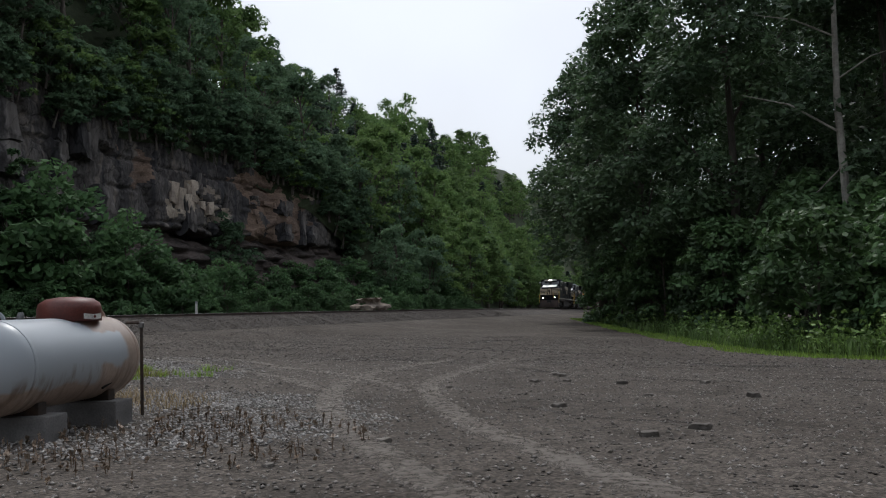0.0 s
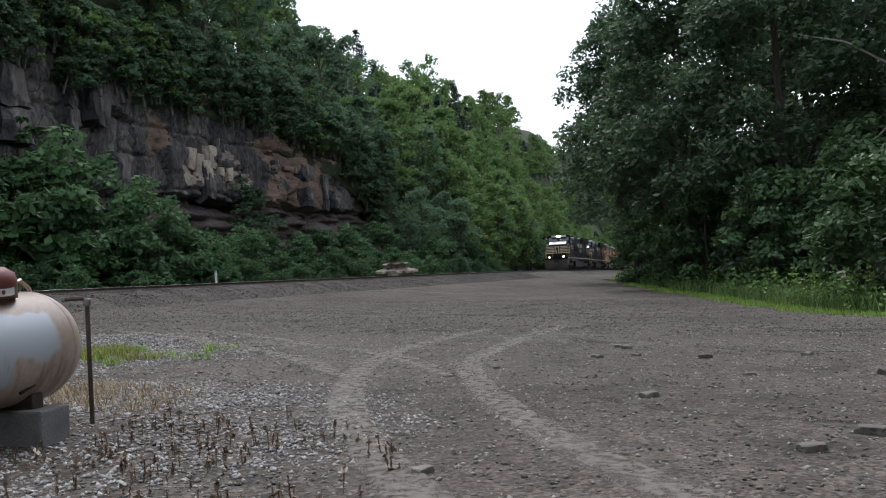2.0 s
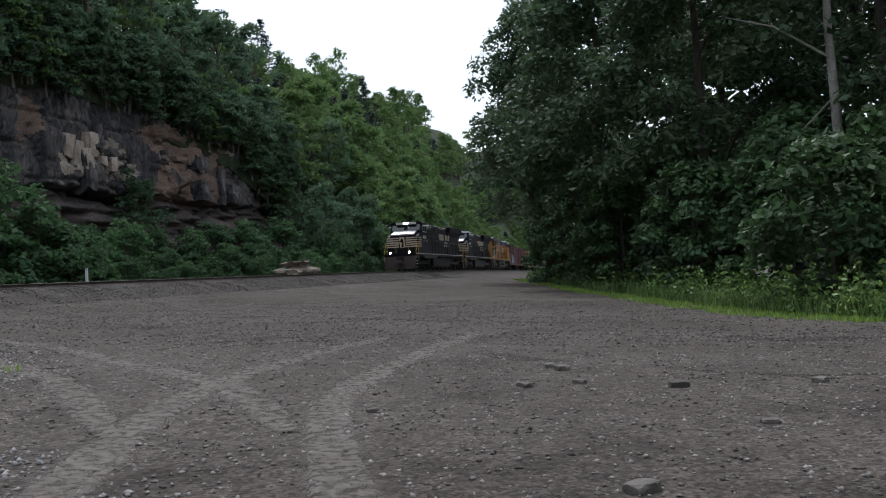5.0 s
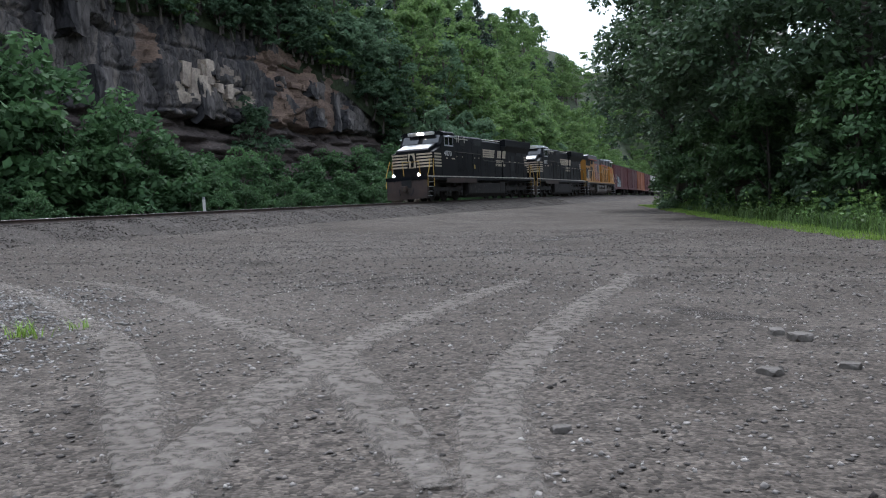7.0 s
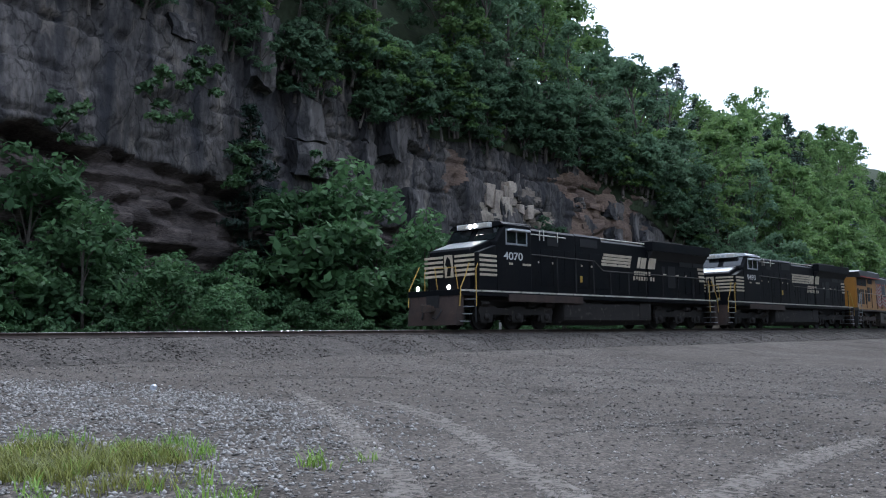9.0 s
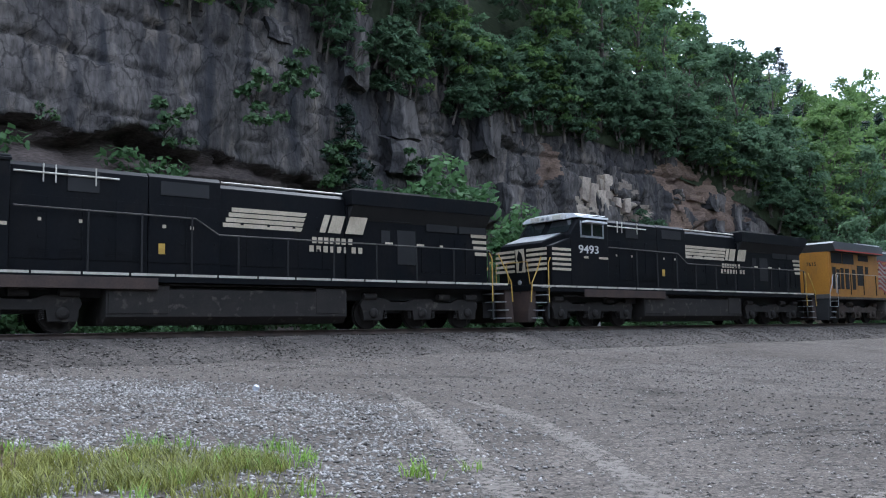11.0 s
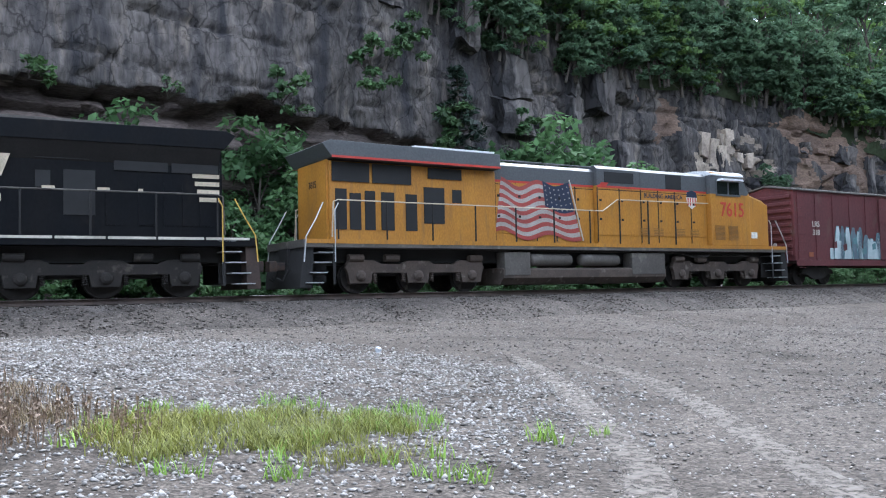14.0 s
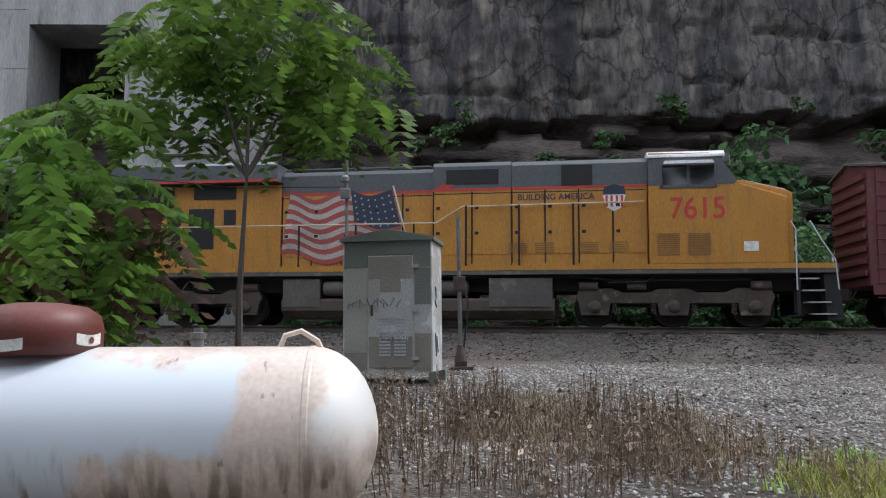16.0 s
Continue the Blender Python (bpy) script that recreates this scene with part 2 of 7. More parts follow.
M_CREAM = mat("faded_white_paint", (0.58, 0.55, 0.48), 0.6, second=(0.42, 0.39, 0.33), scale=1.5, grain=20, bump=0.03)
M_STRIPE = mat("aged_cream_stripe", (0.56, 0.48, 0.36), 0.6, second=(0.44, 0.37, 0.27), scale=1.6, grain=20, bump=0.03, spots=(0.25, 0.21, 0.16), spot_at=(0.64, 0.8))
M_SKIRT = mat("rust_brown_skirt", (0.055, 0.034, 0.026), 0.7, second=(0.035, 0.024, 0.02), scale=1.6, grain=20, bump=0.05)
M_BLUE = mat("flag_blue_paint", (0.018, 0.028, 0.06), 0.5, second=(0.014, 0.022, 0.045), scale=2, grain=20, bump=0.03)
M_GREY = mat("road_dirt_grey", (0.105, 0.095, 0.084), 0.75, second=(0.07, 0.062, 0.055), scale=0.9, grain=16, bump=0.1, spots=(0.16, 0.145, 0.125))
M_TRUCK = mat("truck_frame_dirt", (0.021, 0.017, 0.0145), 0.85, second=(0.013, 0.011, 0.0095), scale=1.4, grain=20, bump=0.2, spots=(0.065, 0.054, 0.045))
M_TRUCKUP = mat("truck_frame_grey_dust", (0.085, 0.064, 0.051), 0.85, second=(0.05, 0.038, 0.031), scale=1.4, grain=20, bump=0.2, spots=(0.14, 0.12, 0.10))
M_LOUVRE = mat("grimy_yellow_louvre", (0.27, 0.135, 0.03), 0.6, second=(0.2, 0.1, 0.025), scale=3, grain=30)
M_FLAGRED = mat("faded_flag_red", (0.33, 0.06, 0.05), 0.55, second=(0.26, 0.055, 0.045), scale=1.5, grain=20, spots=(0.36, 0.17, 0.06), spot_at=(0.66, 0.8))
M_FLAGWHITE = mat("faded_flag_white", (0.40, 0.36, 0.325), 0.55, second=(0.31, 0.275, 0.25), scale=1.5, grain=20, spots=(0.45, 0.30, 0.12), spot_at=(0.66, 0.8))
M_DARK = mat("dark_underframe", (0.018, 0.017, 0.017), 0.85, scale=1.5, grain=20)
M_RAILING = mat("yellow_handrail", (0.55, 0.36, 0.06), 0.5, second=(0.45, 0.28, 0.05), scale=4, grain=40, bump=0.02)
M_SILVER = mat("silver_trim", (0.50, 0.51, 0.52), 0.4, metal=0.6, second=(0.42, 0.43, 0.44), scale=3, grain=30, bump=0.02)
M_LIGHTROOF = mat("pale_roof_panel", (0.74, 0.75, 0.76), 0.3, second=(0.66, 0.67, 0.68), scale=1.5, grain=20, bump=0.02)
M_GLASS = mat("cab_glass", (0.015, 0.018, 0.02), 0.06, second=(0.012, 0.014, 0.016), scale=1, grain=3, bump=0.0, spec=0.8)
M_VENT = mat("dark_grille", (0.012, 0.012, 0.013), 0.7, scale=2, grain=40)
M_MAROON = mat("boxcar_red_paint", (0.115, 0.028, 0.03), 0.65, second=(0.085, 0.023, 0.026), scale=0.6, grain=14, bump=0.05, spots=(0.10, 0.05, 0.04), stretch=(1, 1, 0.5))
M_ORANGE = mat("rust_orange_paint", (0.33, 0.11, 0.04), 0.7, second=(0.22, 0.08, 0.035), scale=0.6, grain=14, bump=0.05)
M_HOPPER = mat("hopper_grey_paint", (0.50, 0.49, 0.46), 0.6, second=(0.38, 0.37, 0.35), scale=0.7, grain=14, bump=0.05, stretch=(1, 1, 0.5))


def tank_mat(name, primer, worn, coat, size):
    """Pinkish primer showing beside broad bluish-white overpaint, with dirt streaks along the belly and a highlight
    painted on one head.
    """
    m = mat(name, primer, 0.36, second=worn, scale=1.6, grain=30, bump=0.03, dist=0.003, grain_mix=0.15, stain=((0.30, 0.25, 0.21), 9.0, 0.66, 0.72, (1, 1.6, 0.7)))
    n, l = m.node_tree.nodes, m.node_tree.links
    b = n["Principled BSDF"]
    co, wob, vec, sep = n.new("ShaderNodeTexCoord"), n.new("ShaderNodeTexNoise"), n.new("ShaderNodeVectorMath"), n.new("ShaderNodeSeparateXYZ")
    wob.inputs["Scale"].default_value, wob.inputs["Detail"].default_value = 2.4, 6.0
    l.new(co.outputs["Object"], wob.inputs["Vector"])
    vec.operation = "MULTIPLY_ADD"
    vec.inputs[1].default_value = (0.5 * size, 0.5 * size, 0.5 * size)
    l.new(wob.outputs["Color"], vec.inputs[0])
    l.new(co.outputs["Object"], vec.inputs[2])
    l.new(vec.outputs["Vector"], sep.inputs["Vector"])

    def step(axis, lo, hi):
        r = n.new("ShaderNodeMapRange")
        r.inputs["From Min"].default_value, r.inputs["From Max"].default_value = lo * size, hi * size
        l.new(sep.outputs[axis], r.inputs["Value"])
        return r.outputs["Result"]

    def times(a, c):
        k = n.new("ShaderNodeMath")
        k.operation = "MULTIPLY"
        l.new(a, k.inputs[0])
        l.new(c, k.inputs[1])
        return k.outputs["Value"]

    def over(fac, colour, how="MIX"):
        x = n.new("ShaderNodeMix")
        x.data_type, x.blend_type = "RGBA", how
        x.inputs["B"].default_value = (*colour, 1)
        l.new(fac, x.inputs["Factor"])
        l.new(b.inputs["Base Color"].links[0].from_socket, x.inputs["A"])
        l.new(x.outputs["Result"], b.inputs["Base Color"])

    over(times(times(step("Y", 1.32, 1.24), step("Z", 0.14, 0.19)), step("Z", 0.66, 0.62)), coat)
    over(times(step("Y", 0.62, 0.5), step("Z", -0.06, 0.0)), coat)
    # whitish highlight put into the colour, high on the +y head
    over(times(step("Y", 1.72, 1.78), step("Z", 0.1, 0.3)), (0.74, 0.72, 0.70))
    dirt, mp, fac = n.new("ShaderNodeTexNoise"), n.new("ShaderNodeMapping"), n.new("ShaderNodeMapRange")
    mp.inputs["Scale"].default_value = (1, 14, 3)
    dirt.inputs["Scale"].default_value, dirt.inputs["Detail"].default_value = 1.0, 5.0
    l.new(co.outputs["Object"], mp.inputs["Vector"])
    l.new(mp.outputs["Vector"], dirt.inputs["Vector"])
    fac.inputs["From Min"].default_value, fac.inputs["From Max"].default_value, fac.inputs["To Max"].default_value = 0.47, 0.62, 0.8
    l.new(dirt.outputs["Fac"], fac.inputs["Value"])
    over(times(fac.outputs["Result"], step("Z", 0.22, 0.05)), (0.20, 0.14, 0.10))
    return m


M_TANK = tank_mat("tank_faded_paint_highlight", (0.68, 0.57, 0.49), (0.60, 0.49, 0.42), (0.61, 0.65, 0.70), 1.0)
M_TANKOLD = tank_mat("tank_dull_paint_highlight", (0.44, 0.34, 0.28), (0.34, 0.26, 0.21), (0.42, 0.45, 0.48), 0.62)
M_DOME = mat("tank_dome_red_oxide", (0.15, 0.035, 0.024), 0.5, second=(0.115, 0.03, 0.022), scale=4, grain=50, bump=0.05)
M_BLOCK = mat("concrete_block", (0.20, 0.19, 0.185), 0.95, second=(0.14, 0.135, 0.13), scale=5, grain=60, bump=0.4)
M_PIPE = mat("galvanised_pipe", (0.22, 0.22, 0.22), 0.5, metal=0.6, second=(0.14, 0.135, 0.13), scale=5, grain=40)
M_IRON = mat("rusty_iron", (0.05, 0.042, 0.038), 0.7, metal=0.3, second=(0.085, 0.055, 0.04), scale=8, grain=40)
M_CASE = mat("signal_case_grey", (0.36, 0.355, 0.33), 0.5, second=(0.42, 0.42, 0.40), scale=1.3, grain=40, bump=0.04, spots=(0.56, 0.57, 0.57), spot_at=(0.52, 0.56))
M_CASETAUPE = mat("signal_case_taupe", (0.20, 0.18, 0.15), 0.55, second=(0.24, 0.22, 0.185), scale=2, grain=40, bump=0.04)
M_CASEGREEN = mat("signal_case_green_grey", (0.125, 0.145, 0.122), 0.5, second=(0.15, 0.165, 0.14), scale=2, grain=40, bump=0.04)
M_CASEBEIGE = mat("overpaint_beige", (0.36, 0.345, 0.30), 0.5, second=(0.32, 0.305, 0.27), scale=2, grain=40, bump=0.04)
M_GRAF = mat("faded_blue_spray", (0.13, 0.18, 0.22), 0.6, scale=4, grain=40, bump=0.0)
M_GRAFW = mat("pale_spray_paint", (0.50, 0.56, 0.58), 0.6, second=(0.36, 0.46, 0.48), scale=3, grain=40, bump=0.0)
M_GRAFT = mat("teal_spray_paint", (0.12, 0.24, 0.26), 0.6, scale=3, grain=40, bump=0.0)
M_BARK = mat("bark", (0.10, 0.085, 0.07), 0.95, second=(0.06, 0.05, 0.042), scale=2, grain=14, bump=0.8, dist=0.03, stretch=(1, 1, 0.25))
M_PALEBARK = mat("sycamore_bark", (0.34, 0.32, 0.28), 0.9, second=(0.20, 0.18, 0.155), scale=1.4, grain=10, bump=0.5, dist=0.02)
M_LEAF_HILL = leaf_mat("hill_leaves", (0.12, 0.185, 0.10), (0.09, 0.15, 0.09), 0.5, 0.22, 0.75, 0.15)
M_LEAF_LIGHT = leaf_mat("light_hill_leaves", (0.14, 0.215, 0.065), (0.09, 0.155, 0.055), 0.5, 0.25, 0.7, 0.2)
M_LEAF_PINE = leaf_mat("pine_needles", (0.022, 0.05, 0.028), (0.016, 0.036, 0.022), 0.15)
M_LEAF_RIGHT = leaf_mat("broad_leaves", (0.082, 0.13, 0.058), (0.058, 0.1, 0.05))
M_LEAF_BUSH = leaf_mat("bush_leaves", (0.10, 0.175, 0.062), (0.068, 0.13, 0.054))
M_LEAF_TRACK = leaf_mat("trackside_leaves", (0.085, 0.155, 0.062), (0.058, 0.115, 0.05), 0.4, 0.3, 0.7, 0.2)
M_LEAF_SUMAC = leaf_mat("sumac_leaflets", (0.15, 0.25, 0.04), (0.09, 0.175, 0.034), 0.58)
M_GRASS = leaf_mat("yellow_green_grass", (0.30, 0.29, 0.07), (0.19, 0.22, 0.05), 0.3, 0.5)
M_VERGE = leaf_mat("verge_weeds", (0.16, 0.25, 0.065), (0.11, 0.19, 0.05), 0.3, 0.5)
M_LAWN = leaf_mat("bright_grass", (0.24, 0.36, 0.06), (0.17, 0.28, 0.05), 0.3, 0.4)
M_DRY = leaf_mat("dry_brown_weeds", (0.32, 0.24, 0.175), (0.20, 0.145, 0.105), 0.15, 0.5)
M_DEAD = leaf_mat("dead_sumac_fronds", (0.12, 0.06, 0.035), (0.07, 0.04, 0.028), 0.2, 0.4)
M_STRAW = leaf_mat("straw", (0.30, 0.23, 0.13), (0.22, 0.16, 0.09), 0.2, 0.4)
M_LAMP = glow("headlight", (1.0, 0.82, 0.62), 30.0)
M_MARKER = glow("ditch_light", (1.0, 0.78, 0.6), 18.0)
M_CAN = mat("crumpled_white_can", (0.7, 0.72, 0.75), 0.3, metal=0.3, second=(0.35, 0.4, 0.5), scale=25, grain=60)
M_PAPER = mat("label_paper", (0.75, 0.73, 0.68), 0.6, scale=8, grain=60, bump=0.0)


# ---- mesh helpers ----
def mesh_of(name, bm):
    me = bpy.data.meshes.new(name)
    bm.to_mesh(me)
    bm.free()
    return me


def part(name, bm, material, parent=None, label="", smooth=False, at=None):
    """One mesh object under a thing or a part."""
    me = bm if isinstance(bm, bpy.types.Mesh) else mesh_of(name, bm)
    if not me.materials:
        me.materials.append(material)
    if smooth:
        me.shade_smooth()
    ob = new(name, me)
    if parent:
        ob.parent = parent
    if at is not None:
        ob.matrix_basis = at
    if label:
        ob["label"] = label
    return ob


def box(bm, x0, x1, y0, y1, z0, z1, bevel=0.0):
    v = [bm.verts.new(p) for p in ((x0, y0, z0), (x1, y0, z0), (x1, y1, z0), (x0, y1, z0), (x0, y0, z1), (x1, y0, z1), (x1, y1, z1), (x0, y1, z1))]
    fs = [bm.faces.new([v[i] for i in f]) for f in ((3, 2, 1, 0), (4, 5, 6, 7), (0, 1, 5, 4), (1, 2, 6, 5), (2, 3, 7, 6), (3, 0, 4, 7))]
    if bevel:
        es = list({e for f in fs for e in f.edges})
        bmesh.ops.bevel(bm, geom=es, offset=bevel, segments=2, affect="EDGES", profile=0.6)
    return bm


def boxes(*specs, bevel=0.0):
    bm = bmesh.new()
    for s in specs:
        box(bm, *s, bevel=bevel)
    return bm


def prism_x(points, x0, x1, bevel=0.0):
    """A (y, z) outline pushed from x0 to x1."""
    bm = bmesh.new()
    a = [bm.verts.new((x0, y, z)) for y, z in points]
    b = [bm.verts.new((x1, y, z)) for y, z in points]
    n = len(points)
    fs = [bm.faces.new(a[::-1]), bm.faces.new(b)]
    fs += [bm.faces.new((a[i], a[(i + 1) % n], b[(i + 1) % n], b[i])) for i in range(n)]
    bmesh.ops.recalc_face_normals(bm, faces=fs)
    if bevel:
        bmesh.ops.bevel(bm, geom=list(bm.edges), offset=bevel, segments=2, affect="EDGES", profile=0.6)
    return bm


def prism_y(points, y0, y1, bevel=0.0):
    """An (x, z) outline pushed from y0 to y1."""
    bm = prism_x(points, y0, y1, bevel)
    bmesh.ops.transform(bm, matrix=Matrix(((0, 1, 0, 0), (1, 0, 0, 0), (0, 0, 1, 0), (0, 0, 0, 1))), verts=bm.verts)
    bmesh.ops.recalc_face_normals(bm, faces=bm.faces)
    return bm


def tube(bm, pts, radii, sides=6):
    """A pipe through points; radii one number or one a point."""
    pts = [Vector(p) for p in pts]
    if not isinstance(radii, (list, tuple)):
        radii = [radii] * len(pts)
    rings, side = [], None
    for i, p in enumerate(pts):
        d = (pts[min(i + 1, len(pts) - 1)] - pts[max(i - 1, 0)]).normalized()
        if side is None:
            side = d.orthogonal().normalized()
        side = (side - d * side.dot(d)).normalized()
        up = d.cross(side)
        rings.append([bm.verts.new(p + (side * math.cos(a) + up * math.sin(a)) * radii[i]) for a in (math.tau * k / sides for k in range(sides))])
    for a, b in zip(rings, rings[1:]):
        for k in range(sides):
            bm.faces.new((a[k], a[(k + 1) % sides], b[(k + 1) % sides], b[k]))
    bm.faces.new(rings[0][::-1])
    bm.faces.new(rings[-1])
    return bm


def pipe(pts, radii, sides=6):
    return tube(bmesh.new(), pts, radii, sides)


def lathe(profile, sides=32, axis="z"):
    """(radius, height) turned about an axis."""
    bm = bmesh.new()
    rings = []
    for r, h in profile:
        ring = []
        for k in range(sides):
            a = math.tau * k / sides
            c, s = r * math.cos(a), r * math.sin(a)
            ring.append(bm.verts.new((c, s, h) if axis == "z" else (h, c, s) if axis == "x" else (s, h, c)))
        rings.append(ring)
    for a, b in zip(rings, rings[1:]):
        for k in range(sides):
            bm.faces.new((a[k], a[(k + 1) % sides], b[(k + 1) % sides], b[k]))
    bm.faces.new(rings[0][::-1])
    bm.faces.new(rings[-1])
    bmesh.ops.recalc_face_normals(bm, faces=bm.faces)
    return bm


def letters(text, size, material, parent, m, name="number", depth=0.004):
    """Writing in the built-in font, as a mesh."""
    cu = bpy.data.curves.new("writing", "FONT")
    cu.body, cu.size, cu.extrude, cu.align_x = text, size, depth, "CENTER"
    cu.offset = 0.012 * size
    tmp = bpy.data.objects.new("writing", cu)
    me = bpy.data.meshes.new_from_object(tmp)
    bpy.data.objects.remove(tmp)
    bpy.data.curves.remove(cu)
    me.materials.clear()
    return part(name, me, material, parent, at=m)


def from_arrays(name, verts, faces, material, kind="", label="", category="", smooth=False):
    me = bpy.data.meshes.new(name)
    verts, faces = np.asarray(verts, dtype=np.float32), np.asarray(faces, dtype=np.int32)
    k = faces.shape[1]
    me.vertices.add(len(verts))
    me.vertices.foreach_set("co", verts.ravel())
    me.loops.add(faces.size)
    me.loops.foreach_set("vertex_index", faces.ravel())
    me.polygons.add(len(faces))
    me.polygons.foreach_set("loop_start", np.arange(0, faces.size, k, dtype=np.int32))
    me.polygons.foreach_set("loop_total", np.full(len(faces), k, dtype=np.int32))
    me.update(calc_edges=True)
    me.materials.append(material)
    if smooth:
        me.shade_smooth()
    if kind == "mesh":
        return me
    return tagged(new(name, me), label, category, kind=kind)


def empty(name, m=None):
    ob = new(name)
    ob.empty_display_size = 0.3
    if m is not None:
        ob.matrix_basis = m
    return ob


# ---- lie of the land ----
def side_x(y):
    """The train's near flank."""
    k = max(0.0, min(1.0, (y - 42) / 45))
    return 1.97e-6 * y ** 3 - 1.131e-3 * y ** 2 + 0.219 * y - 29.66 + 1.2 * k * k * (3 - 2 * k)


def track_x(y):
    return side_x(y) - 1.55


def rail_z(y):
    return 1.945 - 0.00582 * y - 2.97e-5 * y * y if y > -20 else 2.05


def soft(v, knee, factor):
    return v if v < knee else knee + (v - knee) * factor


def ground_z(x, y):
    """The lot: falls away from the track; on its far side it climbs to the cliff."""
    off = x - track_x(max(-60.0, min(y, 260.0)))
    z = 0.55 - 0.04 * max(min(x, 30), -60) - 0.022 * soft(max(y, -20), 35, 0.25)
    if y > 260:
        z = min(z, 0.2)
    base = rail_z(min(y, 260)) - 0.85
    if off < 3.5:
        z = base + max(0.0, -off - 4.0) * 0.16
    elif off < 9:
        k = (off - 3.5) / 5.5
        k = k * k * (3 - 2 * k)
        z = base * (1 - k) + z * k
    z += 0.05 * math.exp(-((x + 16.0) ** 2 / 26 + (y - 8.6) ** 2 / 34))
    bump = 0.035 * noise.noise((x * 0.35, y * 0.35, 0.0)) + 0.018 * noise.noise((x * 1.3, y * 1.3, 4.0))
    return z + bump


def spread(a, b, fine_a, fine_b, step, grow=1.25):
    """Grid lines from a to b, dense between fine_a and fine_b."""
    mid = list(np.arange(fine_a, fine_b + 1e-6, step))
    lo, s = [], step
    v = fine_a
    while v > a:
        s *= grow
        v -= s
        lo.append(v)
    hi, s = [], step
    v = mid[-1]
    while v < b:
        s *= grow
        v += s
        hi.append(v)
    return lo[::-1] + mid + hi


gx, gy = spread(-2000, 2000, -32, 10, 0.4), spread(-1500, 3500, -6, 60, 0.4)
gv = [(x, y, ground_z(x, y)) for y in gy for x in gx]
w = len(gx)
gf = [(j * w + i, j * w + i + 1, (j + 1) * w + i + 1, (j + 1) * w + i) for j in range(len(gy) - 1) for i in range(w - 1)]
from_arrays("ground", gv, gf, M_LOT, "structure", "grey-brown packed gravel lot with scattered stones and tyre marks", "ground", smooth=True)

# ---- track ----
YY = np.linspace(-130, 330, 9201)
XX = np.array([track_x(y) for y in YY])
SS = np.concatenate([[0], np.cumsum(np.hypot(np.diff(YY), np.diff(XX)))])
SS -= np.interp(0, YY, SS)


def on_track(s):
    """The point of the track's middle at the rail top, s metres along it."""
    y = float(np.interp(s, SS, YY))
    return Vector((track_x(y), y, rail_z(y)))


def frame_on_track(s, reach=0.5):
    a, b = on_track(s - reach), on_track(s + reach)
    f = (b - a).normalized()
    r = f.cross(Vector((0, 0, 1))).normalized()
    u = r.cross(f)
    return a.lerp(b, 0.5), f, r, u


def build_track():
    bed_v, bed_f, prof = [], [], [(-4.6, -1.0), (-2.6, -0.42), (-1.6, -0.2), (-0.9, -0.19), (0, -0.2), (0.9, -0.19), (1.6, -0.2), (2.6, -0.42), (4.6, -1.15)]
    steps = np.arange(-75, 262, 0.5)
    for s in steps:
        p, f, r, u = frame_on_track(s)
        for x, z in prof:
            j = 0.05 * noise.noise((s * 1.7, x * 2.0, 1.0))
            bed_v.append(p + r * (x + j) + Vector((0, 0, z + j)))
    k = len(prof)
    for i in range(len(steps) - 1):
        for c in range(k - 1):
            bed_f.append((i * k + c, i * k + c + 1, (i + 1) * k + c + 1, (i + 1) * k + c))
    bed = from_arrays("track_bed", bed_v, bed_f, M_BED, "structure", "grey crushed stone ballast bank under the railway track", "track bed", smooth=True)
    for side in (-1, 1):
        for nm, prof2, mt in (("rail", [(-0.07, -0.17), (0.07, -0.17), (0.07, -0.155), (0.012, -0.14), (0.012, -0.045), (0.036, -0.035), (0.036, -0.004), (-0.036, -0.004), (-0.036, -0.035), (-0.012, -0.045), (-0.012, -0.14), (-0.07, -0.155)], M_RAIL), ("rail_head", [(-0.034, -0.006), (0.034, -0.006), (0.03, 0.0), (-0.03, 0.0)], M_RAILTOP)):
            v, fc = [], []
            st = np.arange(-75, 262, 1.0)
            for s in st:
                p, f, r, u = frame_on_track(s)
                v += [p + r * (side * 0.755 + x) + u * z for x, z in prof2]
            n = len(prof2)
            for i in range(len(st) - 1):
                fc += [(i * n + c, i * n + (c + 1) % n, (i + 1) * n + (c + 1) % n, (i + 1) * n + c) for c in range(n)]
            if nm == "rail":
                rail = from_arrays("rail", v, fc, mt, "structure", "rusty brown steel running rail with polished head", "rail")
            else:
                head = from_arrays("rail_head", v, fc, mt)
                head.parent = rail
    me = mesh_of("sleeper", boxes((-1.28, 1.28, -0.11, 0.11, -0.36, -0.165), bevel=0.012))
    me.materials.append(M_TIE)
    for i in range(250):
        p, f, r, u = frame_on_track(-20 + i * 0.56)
        m = Matrix((r, f, u)).transposed().to_4x4()
        m.translation = p
        ob = new("sleeper", me)
        ob.parent, ob.matrix_basis = bed, m


build_track()


# ---- cliff and hill ----
def cliff_x(y):
    return -40.5 + 0.055 * y + 0.9 * math.sin(y * 0.09) + (0.10 * (y - 70) if y > 70 else 0.0)


def cliff_foot(y):
    return rail_z(max(min(y, 200), -20)) + 0.3


def ledge(y):
    """Height of the overhang over the foot."""
    return 8.2 + 0.3 * math.exp(-((y - 27) / 10) ** 2) - 1.4 * max(0.0, min(1.0, (y - 34) / 10)) + 2.2 * max(0.0, min(1.0, (9 - y) / 9)) + 0.6 * noise.noise((0, y * 0.4, 2))


def cliff_top(y):
    return 22.5 + 0.7 * math.sin(y * 0.21) - max(0.0, min(y, 58) - 38) * 0.25 - max(0.0, min(y, 86) - 58) * 0.12 - max(0.0, y - 86) * 0.5


